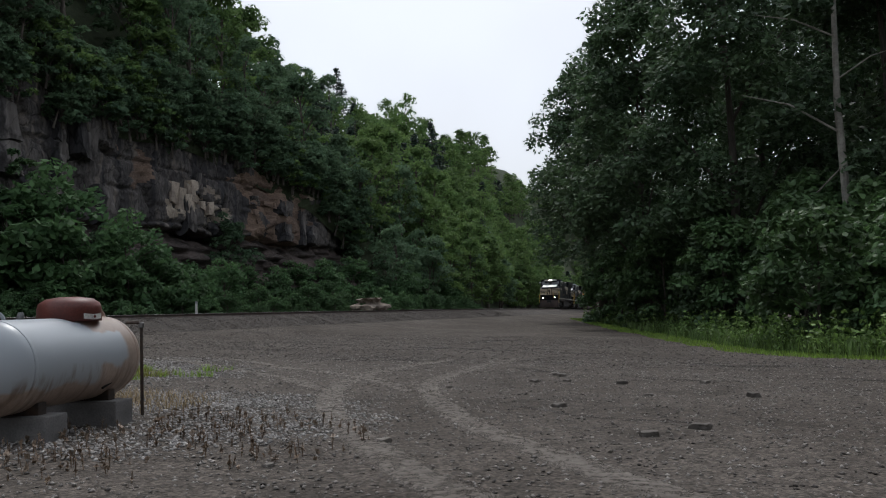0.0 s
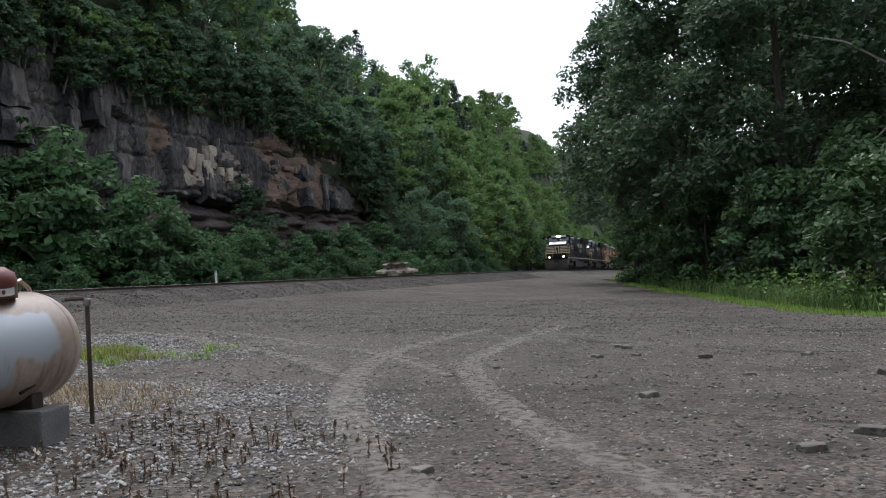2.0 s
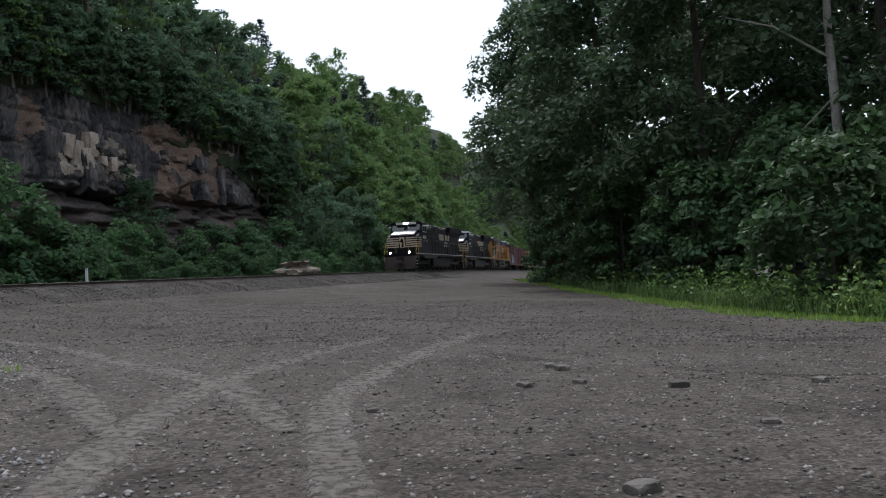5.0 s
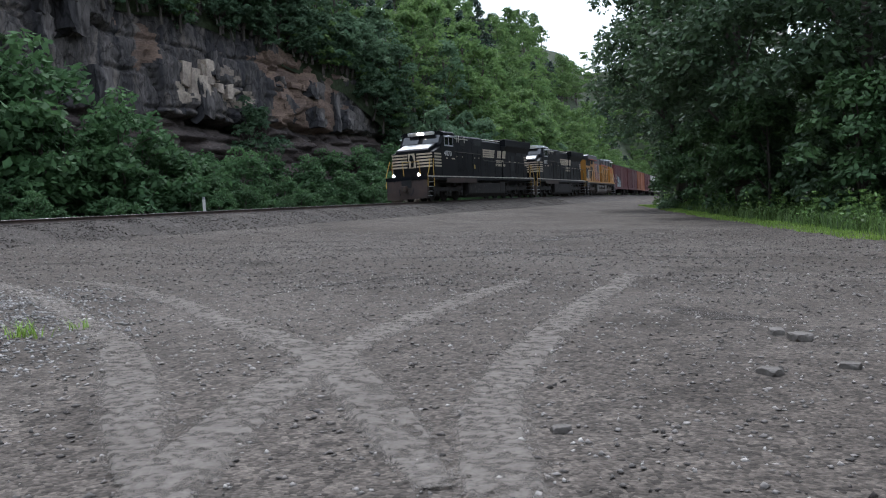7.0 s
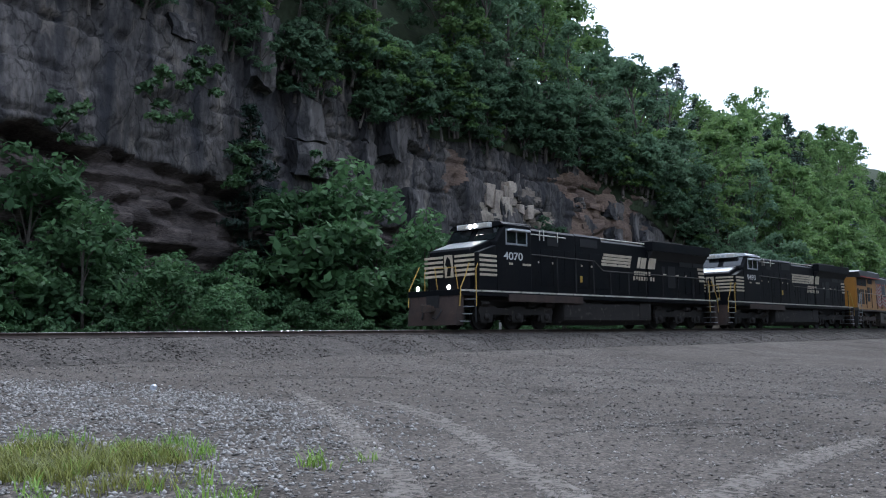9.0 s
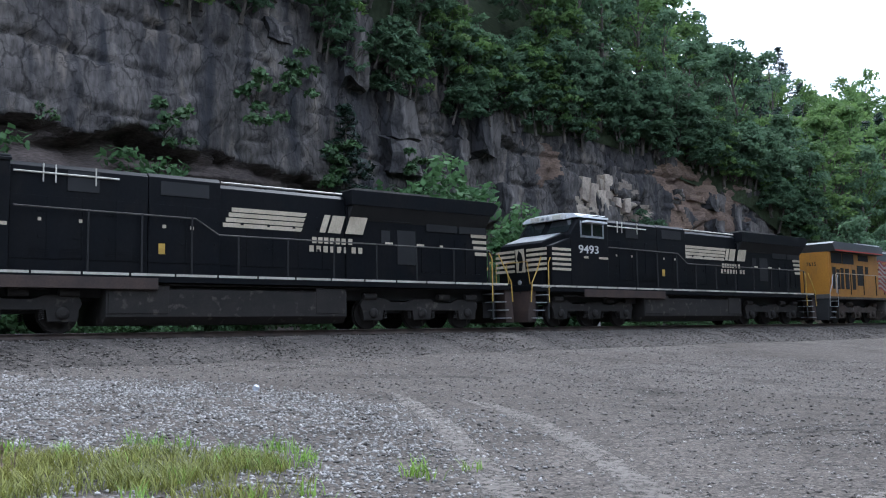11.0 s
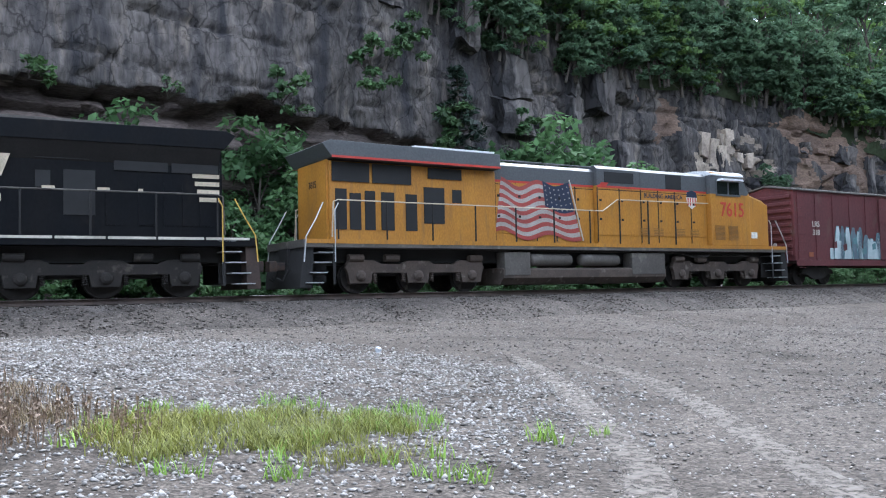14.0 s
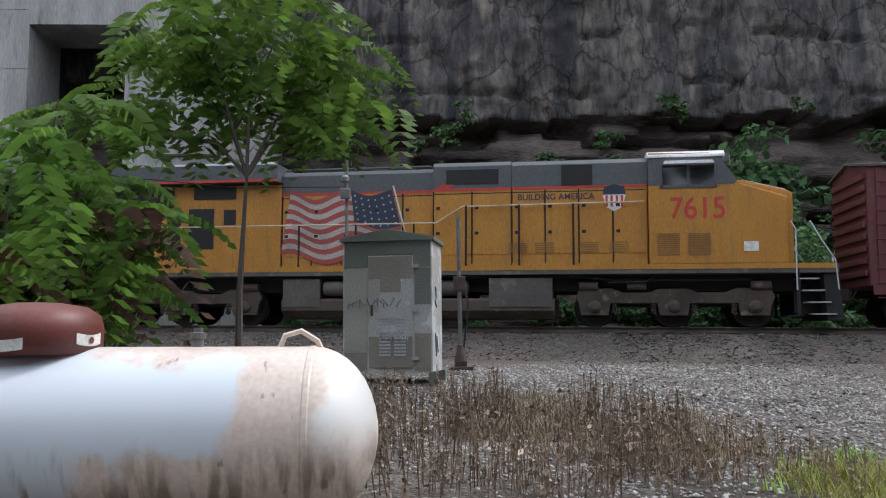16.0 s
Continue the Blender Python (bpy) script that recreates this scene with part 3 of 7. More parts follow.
def rock_relief(y, z):
    """Rough jointed rock: cells split by cracks, with finer breakage."""
    p = Vector((0.3, y * 0.40, z * 0.32)) + noise.noise_vector((0, y * 0.35, z * 0.3)) * 0.35
    d, pts = noise.voronoi(p)
    crack = min(1.0, (d[1] - d[0]) / 0.09)
    face = noise.cell((pts[0].x * 9.1, pts[0].y * 9.1, pts[0].z * 9.1))
    q = Vector((0.7, y * 1.25, z * 0.8)) + noise.noise_vector((2, y, z)) * 0.3
    e, pe = noise.voronoi(q)
    small = noise.cell((pe[0].x * 7.3, pe[0].y * 7.3, pe[0].z * 7.3))
    calm = 0.32 + 0.43 * max(0.0, min(1.0, (y - 36) / 14))
    bed = abs((z * 0.42 + 0.35 * noise.noise((8, y * 0.12, z * 0.1)) + 0.5) % 1.0 - 0.5)
    lip = -0.26 if bed < 0.055 and noise.noise((6, y * 0.3, 3.7 * math.floor(z * 0.42 + 0.5))) > -0.08 else 0.0
    return lip + calm * (0.5 * face - 0.34 * (1 - crack)) + 0.13 * small - 0.07 * (1 - min(1.0, (e[1] - e[0]) / 0.1)) + 0.10 * noise.noise((5, y * 2.6, z * 2.0))


def build_cliff():
    ys, n = np.arange(-34, 116, 0.22), 122
    v, low = [], []
    for y in ys:
        top, led, x0, z0 = cliff_top(y), ledge(y), cliff_x(y), cliff_foot(y) - 1.5
        for k in range(n):
            h = (top + 1.5) * k / (n - 1)
            hh = h - 1.5
            if hh < led:
                out = 1.6 * (1 - max(hh, 0) / led) ** 1.5 - 1.5 * max(0.0, min(1.0, (hh - led + 2.2) / 2.2))
                lay = math.floor(hh * 2.1 + 0.9 * noise.noise((0, y * 0.09, hh * 0.1)))
                blk = math.floor(y * (0.45 + 0.25 * noise.cell((lay * 3.3 + 0.5, 2.5, 0.5))) + 7.3 * noise.cell((lay * 1.9 + 0.5, 0.5, 0.5)))
                out += 0.75 * (noise.cell((lay * 1.3 + 0.5, blk * 1.7 + 0.5, 4.5)) - 0.5) + 0.3 * noise.noise((1, y * 0.9, hh * 1.2)) + 0.35 * rock_relief(y * 1.3, hh * 1.6)
            else:
                out = rock_relief(y, hh) - 0.05 * (hh - led) + 0.6 * noise.noise((3, y * 0.16, hh * 0.12)) - 0.5
                if hh > top - 2:
                    out -= (hh - top + 2) * 0.9
            v.append((x0 + out, y, z0 + h))
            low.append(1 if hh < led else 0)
    f = [(i * n + k, (i + 1) * n + k, (i + 1) * n + k + 1, i * n + k + 1) for i in range(len(ys) - 1) for k in range(n - 1)]
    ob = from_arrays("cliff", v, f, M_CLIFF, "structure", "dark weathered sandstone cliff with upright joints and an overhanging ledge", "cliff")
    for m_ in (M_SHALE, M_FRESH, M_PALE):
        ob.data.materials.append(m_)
    # fresh scars where rock has fallen away: middle, half sizes, which rock
    scars = ((76.5, 12.7, 5.0, 2.4, 2), (78.0, 9.6, 4.2, 1.6, 2), (65.0, 11.5, 2.6, 1.2, 3), (57.5, 13.2, 1.0, 1.6, 2), (68.6, 10.4, 1.2, 0.8, 3), (61.8, 10.2, 0.8, 0.7, 3), (81.5, 13.6, 1.4, 0.8, 3))

    def rock_at(q):
        _, y, z = v[q[0]]
        p = Vector((0.3, y * 0.40, z * 0.32))
        _, cell = noise.voronoi(p + noise.noise_vector((0, y * 0.35, z * 0.3)) * 0.35)
        jy, jz = y + 2.0 * (noise.cell(cell[0] * 5.3) - 0.5) + 0.7 * noise.noise((4, y * 1.1, z * 1.6)), z + 0.9 * noise.noise((9, y * 0.8, z * 1.8))
        for cy, cz, ry, rz, k in scars:
            if ((jy - cy) / ry) ** 2 + ((jz - cz) / rz) ** 2 < 1:
                return k
        return low[q[0]]

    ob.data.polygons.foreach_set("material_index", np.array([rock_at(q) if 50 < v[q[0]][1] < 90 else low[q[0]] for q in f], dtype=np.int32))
    return ob


def build_slabs(cliff):
    """Jointed slabs of the upper rock, each standing out by its own amount."""
    rg = random.Random(17)
    kit = []
    for i in range(10):
        bm = boxes((-0.5, 0.5, -0.5, 0.5, -0.5, 0.5))
        bmesh.ops.subdivide_edges(bm, edges=bm.edges, cuts=4, use_grid_fill=True)
        for v in bm.verts:
            v.co += noise.noise_vector(v.co * 1.7 + Vector((i * 5.3, 0, 0))) * 0.22 + noise.noise_vector(v.co * 5 + Vector((0, i * 3.1, 0))) * 0.06
        me = mesh_of("rock_slab", bm)
        me.materials.append(M_CLIFF)
        kit.append(me)
    count, y = 0, -1.0
    while y < 86 and count < 300:
        w_ = rg.uniform(0.8, 2.6)
        z = ledge(y + w_ / 2) + rg.uniform(-0.2, 0.3)
        top = min(cliff_top(y) - 2.2, 17.0)
        while z < top:
            h = rg.uniform(0.8, 3.4)
            if z + h < top and rg.random() < (0.22 if y > 44 else 0.02):
                yc, zc = y + w_ / 2, cliff_foot(y) + z + h / 2
                depth = 1.6
                out = rg.uniform(-0.75, -0.3) - 0.05 * (z - ledge(y))
                ob = new("rock_slab", kit[rg.randrange(10)])
                ob.parent = cliff
                ob.matrix_basis = pose(cliff_x(yc) + out - depth / 2 + 0.45, yc, zc, rg.uniform(-2, 2), rg.uniform(-3, 3), rg.uniform(-5, 5)) @ Matrix.Diagonal((depth, w_ * 0.97, h * 0.98, 1))
                count += 1
            z += h
        y += w_


def hill_edge(y):
    """Where the wooded slope begins."""
    k = max(0.0, min(1.0, (y - 84) / 40))
    return cliff_x(min(y, 118)) * (1 - k) + (track_x(min(y, 260)) - 7.5) * k


def hill_z(x, y):
    """The wooded slope behind the cliff and its ridge."""
    back = hill_edge(y) - x
    k = max(0.0, min(1.0, (y - 84) / 40))
    top = cliff_foot(y) + max(cliff_top(y) - 0.4, 0.5) * (1 - k)
    rise = 1.05 if y < 60 else 1.05 - 0.12 * min(1.0, (y - 60) / 60) + max(0.0, y - 150) * 0.0035
    z = top + rise * min(max(back, 0.0), 34) + 0.25 * max(0.0, min(back - 34, 60))
    if back < 0:
        z = ground_z(x, y) - 0.3
    return z + 1.2 * noise.noise((x * 0.08, y * 0.08, 3))


def build_hill():
    ys = list(np.arange(-60, 380, 4.0))
    backs = [-3, -1.5, -0.2, 0.8, 2.5, 5, 9, 14, 20, 26, 32, 38, 46, 60, 90]
    v = []
    for y in ys:
        e = hill_edge(y)
        for b in backs:
            if y < 96 and b < 0.5:
                v.append((e - 0.6 + 0.1 * b, y, hill_z(e - 0.8, y) - 0.8 + b))
            else:
                v.append((e - b, y, hill_z(e - b, y)))
    n = len(backs)
    f = [(i * n + k, i * n + k + 1, (i + 1) * n + k + 1, (i + 1) * n + k) for i in range(len(ys) - 1) for k in range(n - 1)]
    from_arrays("hillside", v, f, M_SOIL, "structure", "steep wooded hillside of dark soil above the cliff", "hillside", smooth=True)


def far_z(x, y):
    return max(0.0, min(y - 334, 62)) * 0.85 + 0.08 * max(0.0, y - 396) + 3 * noise.noise((x * 0.03, y * 0.03, 8)) - 0.25 * max(0.0, x + 10)


def build_far_hill():
    """The wooded slope that closes the valley beyond the bend."""
    xs, ys = list(np.arange(-110, 71, 6.0)), [330, 334, 338, 344, 352, 360, 370, 380, 390, 396, 410, 440]
    v = [(x, y, far_z(x, y) - (2.5 if y == 330 else 0)) for y in ys for x in xs]
    n = len(xs)
    f = [(j * n + i, j * n + i + 1, (j + 1) * n + i + 1, (j + 1) * n + i) for j in range(len(ys) - 1) for i in range(n - 1)]
    from_arrays("hillside_far", v, f, M_SOIL, "structure", "far wooded slope closing the valley beyond the bend", "hillside", smooth=True)


build_slabs(build_cliff())
build_hill()
build_far_hill()


# ---- plants ----
def leaf_cloud(rng, centres, radii, count, size, flat=0.6, aspect=0.55):
    """Many small leaves over clumps: four-cornered, folded at random angles."""
    centres, radii = np.asarray(centres, dtype=float), np.asarray(radii, dtype=float)
    pick = rng.choice(len(centres), count, p=radii ** 2 / (radii ** 2).sum())
    d = rng.normal(size=(count, 3))
    d /= np.linalg.norm(d, axis=1)[:, None]
    d[:, 2] = np.where(d[:, 2] < -0.3, -d[:, 2] * 0.5, d[:, 2])
    r = radii[pick] * rng.uniform(0.45, 1.08, count) ** 0.6
    p = centres[pick] + d * r[:, None] * np.array([1, 1, 0.8])
    nrm = d * 0.5 + rng.normal(size=(count, 3)) * 0.55 + np.array([0, 0, flat])
    nrm /= np.linalg.norm(nrm, axis=1)[:, None]
    a = np.cross(nrm, rng.normal(size=(count, 3)))
    a /= np.linalg.norm(a, axis=1)[:, None]
    b = np.cross(nrm, a)
    s = (size * rng.uniform(0.6, 1.3, count))[:, None]
    a, b = a * s, b * s * aspect
    v = np.stack([p - a, p + b - a * 0.1 - nrm * s * 0.12, p + a, p - b - a * 0.1 - nrm * s * 0.12], 1).reshape(-1, 3)
    return v, np.arange(count * 4).reshape(-1, 4)


def crown_clumps(rng, height, width, base, n):
    """Clump centres of a broad uneven crown."""
    c, r = [], []
    while len(c) < n:
        z = rng.uniform(base, height)
        k = (z - base) / (height - base)
        span = width * (0.55 + 0.75 * k - 1.15 * k * k) * 1.05
        a, q = rng.uniform(0, math.tau), math.sqrt(rng.uniform(0.1, 1))
        c.append((span * q * math.cos(a), span * q * math.sin(a), z))
        r.append(width * rng.uniform(0.16, 0.30))
    return c, r


def tree_parts(rng, height, width, base, clumps, leaves, size, bark, leaf, trunk_r, lean=0.3):
    """Meshes of a trunk with limbs and of a crown."""
    c, r = crown_clumps(rng, height - width * 0.2, width, base, clumps)
    bm = bmesh.new()
    top = height * 0.8
    pts = [(0, 0, -0.6)] + [(lean * math.sin(k * 1.3) * k / 5, lean * math.cos(k * 1.7) * k / 5, top * k / 5) for k in range(1, 6)]
    tube(bm, pts, [trunk_r * 1.35] + [trunk_r * (1 - 0.16 * k) for k in range(1, 6)], 8)
    for q in c[:: max(1, len(c) // 9)]:
        z0 = max(base * 0.7, q[2] - height * 0.22)
        if z0 < top:
            t = z0 / top * 5
            s = Vector(pts[min(5, int(t))]).lerp(Vector(pts[min(5, int(t) + 1)]), t - int(t))
            e = Vector(q)
            tube(bm, [s, s.lerp(e, 0.5) + Vector((0, 0, 0.3)), e], [trunk_r * 0.35, trunk_r * 0.22, 0.02], 4)
    tm = mesh_of("trunk", bm)
    tm.materials.append(bark)
    v, f = leaf_cloud(rng, c, r, leaves, size)
    return tm, from_arrays("crown", v, f, leaf, "mesh")


def place_tree(parts, m, name, label, category, group=""):
    e = empty(name, m)
    tagged(e, label, category, group)
    part("trunk", parts[0], None, e)
    part("crown", parts[1], None, e)
    return e


def conifer_parts(rng, height, width, leaf):
    bm = bmesh.new()
    tube(bm, [(0, 0, -0.6), (0, 0, height * 0.5), (0, 0, height)], [0.22, 0.14, 0.02], 7)
    c, r = [], []
    for k in range(26):
        z = height * (0.22 + 0.76 * k / 26)
        span = width * (1 - (k / 26)) ** 0.8 * (0.7 + 0.5 * rng.random())
        for j in range(4):
            a = rng.uniform(0, math.tau)
            tip = Vector((span * math.cos(a), span * math.sin(a), z - 0.12 * span))
            tube(bm, [(0, 0, z), tip], [0.05, 0.01], 4)
            for q in (0.45, 0.75, 1.0):
                c.append(tuple(tip * q + Vector((0, 0, z)) * (1 - q)))
                r.append(0.35 + 0.15 * span * (1.2 - q))
    tm = mesh_of("trunk", bm)
    tm.materials.append(M_BARK)
    v, f = leaf_cloud(rng, c, r, 2600, 0.28, 0.8, 0.3)
    return tm, from_arrays("crown", v, f, leaf, "mesh")


def build_hill_trees():
    rng = np.random.default_rng(5)
    dark = [tree_parts(rng, h, wd, h * 0.22, 34, 2300, 0.25, M_BARK, M_LEAF_HILL, 0.2) for h, wd in ((11, 4.2), (13, 4.6), (9, 4.0), (14, 4.4))]
    distant = [tree_parts(rng, h, wd, h * 0.15, 34, 1500, 0.30, M_BARK, M_LEAF_LIGHT, 0.2) for h, wd in ((11, 4.4), (13, 4.8), (9.5, 4.0))]
    light = [tree_parts(rng, h, wd, h * 0.18, 34, 2300, 0.25, M_BARK, M_LEAF_LIGHT, 0.2) for h, wd in ((11, 4.4), (13, 4.8), (9.5, 4.0))]
    ledge_dark = [tree_parts(rng, h, wd, h * 0.1, 22, 900, 0.42, M_BARK, M_LEAF_HILL, 0.2) for h, wd in ((11, 4.6), (13, 5.0), (9, 4.4))]
    ledge_light = [tree_parts(rng, h, wd, h * 0.1, 22, 900, 0.42, M_BARK, M_LEAF_LIGHT, 0.2) for h, wd in ((11, 4.6), (13, 5.0), (9, 4.4))]
    pine = [conifer_parts(rng, 15, 3.4, M_LEAF_PINE), conifer_parts(rng, 12, 2.8, M_LEAF_PINE)]
    for y in np.arange(-28, 300, 5.2):
        for row, b in enumerate((0.8, 5.0, 9.5, 14.5, 20.0, 26.0, 32.5)):
            yy = y + rng.uniform(-2, 2) + (2.6 if row % 2 else 0)
            if (y > 220 and row % 2) or (yy < 42 and row > 3) or yy < 27:
                continue
            back = b + rng.uniform(-1.6, 1.6)
            e = hill_edge(yy)
            x = e - back
            z = hill_z(x, yy) - 0.4
            far = yy > 92
            kit = pine if rng.random() < (0.10 if row > 2 else 0.04) else light if (far and rng.random() < 0.7) or rng.random() < 0.15 else dark
            if yy > 135 and kit is not pine:
                kit = distant
            p = kit[rng.integers(len(kit))]
            s = rng.uniform(0.8, 1.2) * (0.75 if row == 0 else 1.0)
            m = pose(x, yy, z, 0, 0, rng.uniform(0, 360)) @ Matrix.Diagonal((s, s, s * rng.uniform(0.9, 1.15), 1))
            if kit is pine:
                place_tree(p, m, "pine_tree", "dark green pine standing out on the wooded hillside", "tree", "hillside conifers")
            else:
                place_tree(p, m, "hillside_tree", "sunlit light green tree on the far slope" if kit in (light, distant) else "dark green broadleaf tree on the steep hillside", "tree", "hillside trees")
    cen, rad = [], []
    for x in np.arange(-70, 30, 5.5):
        for row, y in enumerate((336, 342, 350, 359, 369, 380, 392)):
            xx, yy, h = x + rng.uniform(-2, 2) + 2.7 * (row % 2), y + rng.uniform(-2, 2), rng.uniform(9, 14)
            for k in range(12):
                q, a = rng.random(), rng.uniform(0, math.tau)
                span = 4.2 * (1 - 0.75 * q * q) * math.sqrt(rng.random())
                cen.append((xx + span * math.cos(a), yy + span * math.sin(a), far_z(xx, yy) + h * (0.1 + 0.85 * q)))
                rad.append(rng.uniform(0.9, 1.6))
    from_arrays("far_woods", *leaf_cloud(rng, cen, rad, 70000, 0.42), M_LEAF_LIGHT, "stuff", "sunlit green woods covering the far slope beyond the bend", "woods")
    # shrubs and small trees rooted on ledges of the cliff
    for i in range(240):
        yy = 27 + 68 * rng.random() ** 0.75
        lowest = 14.0 - 1.1 * max(0.0, yy - 83)
        crest = max(cliff_top(yy), 6.0)
        zz = rng.uniform(min(max(lowest + max(0.0, 38 - yy) * 0.25, 3.0), crest - 1.0), crest)
        if i % 3 == 0:
            yy = -6 + 96 * rng.random()
            zz = max(cliff_top(yy), 3.0) - rng.uniform(-0.6, 1.6)
        x = cliff_x(yy) - 0.05 * max(0.0, zz - 7) + 0.1
        s = rng.uniform(0.28, 0.55)
        kit = ledge_light if rng.random() < 0.12 else ledge_dark
        place_tree(kit[rng.integers(3)], pose(x, yy, cliff_foot(yy) + zz - 1.2, 0, rng.uniform(4, 16), rng.uniform(0, 360)) @ Matrix.Diagonal((s, s, s * 0.9, 1)), "ledge_tree", "small dark green tree rooted on a cliff ledge", "tree", "trees on the cliff")
    # low trees and bushes along the far side of the track
    bush = [tree_parts(rng, h, wd, 0.1, 30, 2300, 0.125, M_BARK, M_LEAF_TRACK, 0.06, 0.1) for h, wd in ((3.2, 2.2), (4.4, 2.4), (2.4, 1.9))]
    for y in np.arange(19, 112, 1.9):
        for row in range(3):
            yy = y + rng.uniform(-1, 1)
            x = track_x(yy) - 4.6 - row * 3.1 - rng.uniform(-0.6, 0.9)
            if x < cliff_x(yy) + 0.6:
                continue
            s = rng.uniform(0.65, 1.2) * (0.75 + 0.3 * row) * (0.8 if 55 < yy < 75 and row == 0 else 1) * (1.7 if row and 41 < yy < 47 else 1.3 if row and 47 < yy < 54 else 1.2 if yy < 30 else 0.9)
            m = pose(x, yy, ground_z(x, yy) - 0.15, 0, 0, rng.uniform(0, 360)) @ Matrix.Diagonal((s, s, s, 1))
            place_tree(bush[rng.integers(3)], m, "trackside_bush", "dense dark green bush between the railway and the cliff", "bush", "bushes below the cliff")
    for y in np.arange(-4, 19, 2.6):
        yy = y + rng.uniform(-1, 1)
        x = cliff_x(yy) + 2.4 + rng.uniform(-0.5, 0.8)
        s = rng.uniform(0.55, 0.9)
        place_tree(bush[rng.integers(3)], pose(x, yy, ground_z(x, yy) - 0.1, 0, 0, rng.uniform(0, 360)) @ Matrix.Diagonal((s, s, s * 0.9, 1)), "trackside_bush", "low green bush growing on the rubble at the cliff foot", "bush", "bushes below the cliff")
    for y in np.arange(91, 200, 5.0):
        for row in range(2):
            yy = y + rng.uniform(-2, 2)
            x = track_x(yy) - 7.5 - 5 * row - rng.uniform(0, 2)
            s = rng.uniform(0.75, 1.15)
            kit = distant if yy > 135 else light if yy > 105 else dark
            place_tree(kit[rng.integers(3)], pose(x, yy, ground_z(x, yy) - 0.4, 0, 0, rng.uniform(0, 360)) @ Matrix.Diagonal((s, s, s, 1)), "trackside_tree", "leafy broadleaf tree beside the railway below the hill", "tree", "trees by the track")


build_hill_trees()


def build_right_woods():
    rng = np.random.default_rng(11)
    big = [tree_parts(rng, h, wd, 0.8, 95, 26000, 0.20, M_BARK, M_LEAF_RIGHT, 0.36, 0.5) for h, wd in ((25, 7.4), (28, 7.8), (22, 7.0))]
    big.append(tree_parts(rng, 24, 7.6, 5.5, 85, 24000, 0.20, M_BARK, M_LEAF_RIGHT, 0.36, 0.5))
    thin = [tree_parts(rng, h, wd, 0.8, 40, 1800, 0.9, M_BARK, M_LEAF_RIGHT, 0.36, 0.5) for h, wd in ((25, 7.4), (28, 7.8))]
    for x, y, k, s in ((-0.6, 60, 3, 1.0), (4.6, 52, 1, 0.95), (11.5, 46, 0, 1.0), (8.0, 66, 1, 1.0), (17.0, 42, 1, 1.0), (-4.4, 76, 3, 1.0), (23.0, 38, 0, 1.05), (-5.0, 96, 3, 0.95), (14.0, 58, 2, 1.1), (29.0, 34, 1, 1.0), (-4.0, 116, 3, 0.85), (-4.5, 136, 1, 0.75)):
        place_tree(big[k], pose(x, y, ground_z(x, y), 0, 0, rng.uniform(0, 360)) @ Matrix.Diagonal((s, s, s, 1)), "large_tree", "tall dense dark green broadleaf tree at the edge of the lot", "tree", "trees beside the lot")
    # (24, 26) through (-8, -42) are unseen, added to block light from the side
    for i, (x, y) in enumerate(((22, 56), (30, 48), (36, 40), (6, 84), (2, 104), (14, 74), (-4, 155), (24, 26), (21, 17), (23, 8), (20, -1), (22, -10), (19, -19), (14, -26), (6, -30), (-3, -32), (-12, -31), (31, 20), (30, 4), (30, -12), (22, -30), (10, -40), (-8, -42), (26, 70), (38, 58))):
        s = rng.uniform(0.85, 1.1)
        place_tree(thin[i % 2], pose(x, y, ground_z(x, y), 0, 0, rng.uniform(0, 360)) @ Matrix.Diagonal((s, s, s, 1)), "wood_and_screen_tree", "tall broadleaf tree around the lot, the unseen ones added to block side light", "tree", "wood around the lot")
    for i, y in enumerate((158, 172, 188, 206, 226, 248)):
        x, s = track_x(y) + 10 + 1.5 * (i % 2), 0.55 + 0.03 * i
        place_tree(thin[i % 2], pose(x, y, ground_z(x, y) - 0.6, 0, 0, 61 * i) @ Matrix.Diagonal((s, s, s, 1)), "trackside_tree", "leafy broadleaf tree beside the far bend of the railway", "tree", "trees by the track")
    # bare pale stem before the dark trees
    bm = bmesh.new()
    tube(bm, [(0, 0, -0.5), (0.1, 0, 5), (-0.05, 0.1, 11), (0.1, 0, 18)], [0.24, 0.2, 0.16, 0.09], 9)
    for z, dx, dz, r in ((9.5, -4.2, 2.2, 0.06), (12, 3.0, 1.4, 0.05), (8, -2.2, -1.6, 0.04), (14, -3.4, 1.5, 0.05)):
        tube(bm, [(0, 0, z), (dx * 0.5, 0.2, z + dz * 0.7), (dx, 0.3, z + dz)], [r, r * 0.7, 0.012], 5)
    e = tagged(empty("pale_tree", pose(8.6, 42.8, ground_z(8.6, 42.8))), "slim pale-barked tree with bare lower branches before dark woods", "tree")
    part("trunk", bm, M_PALEBARK, e, "pale bark with bare side branches")
    c, r = crown_clumps(rng, 22, 3.4, 14, 10)
    part("crown", from_arrays("crown", *leaf_cloud(rng, c, r, 1600, 0.24), M_LEAF_RIGHT, "mesh"), None, e)
    # rounded shrubs at the lot's edge
    shrub = [tree_parts(rng, h, wd, 0.1, 30, 4600, 0.15, M_BARK, M_LEAF_BUSH, 0.08, 0.1) for h, wd in ((5.6, 2.9), (4.4, 2.6))]
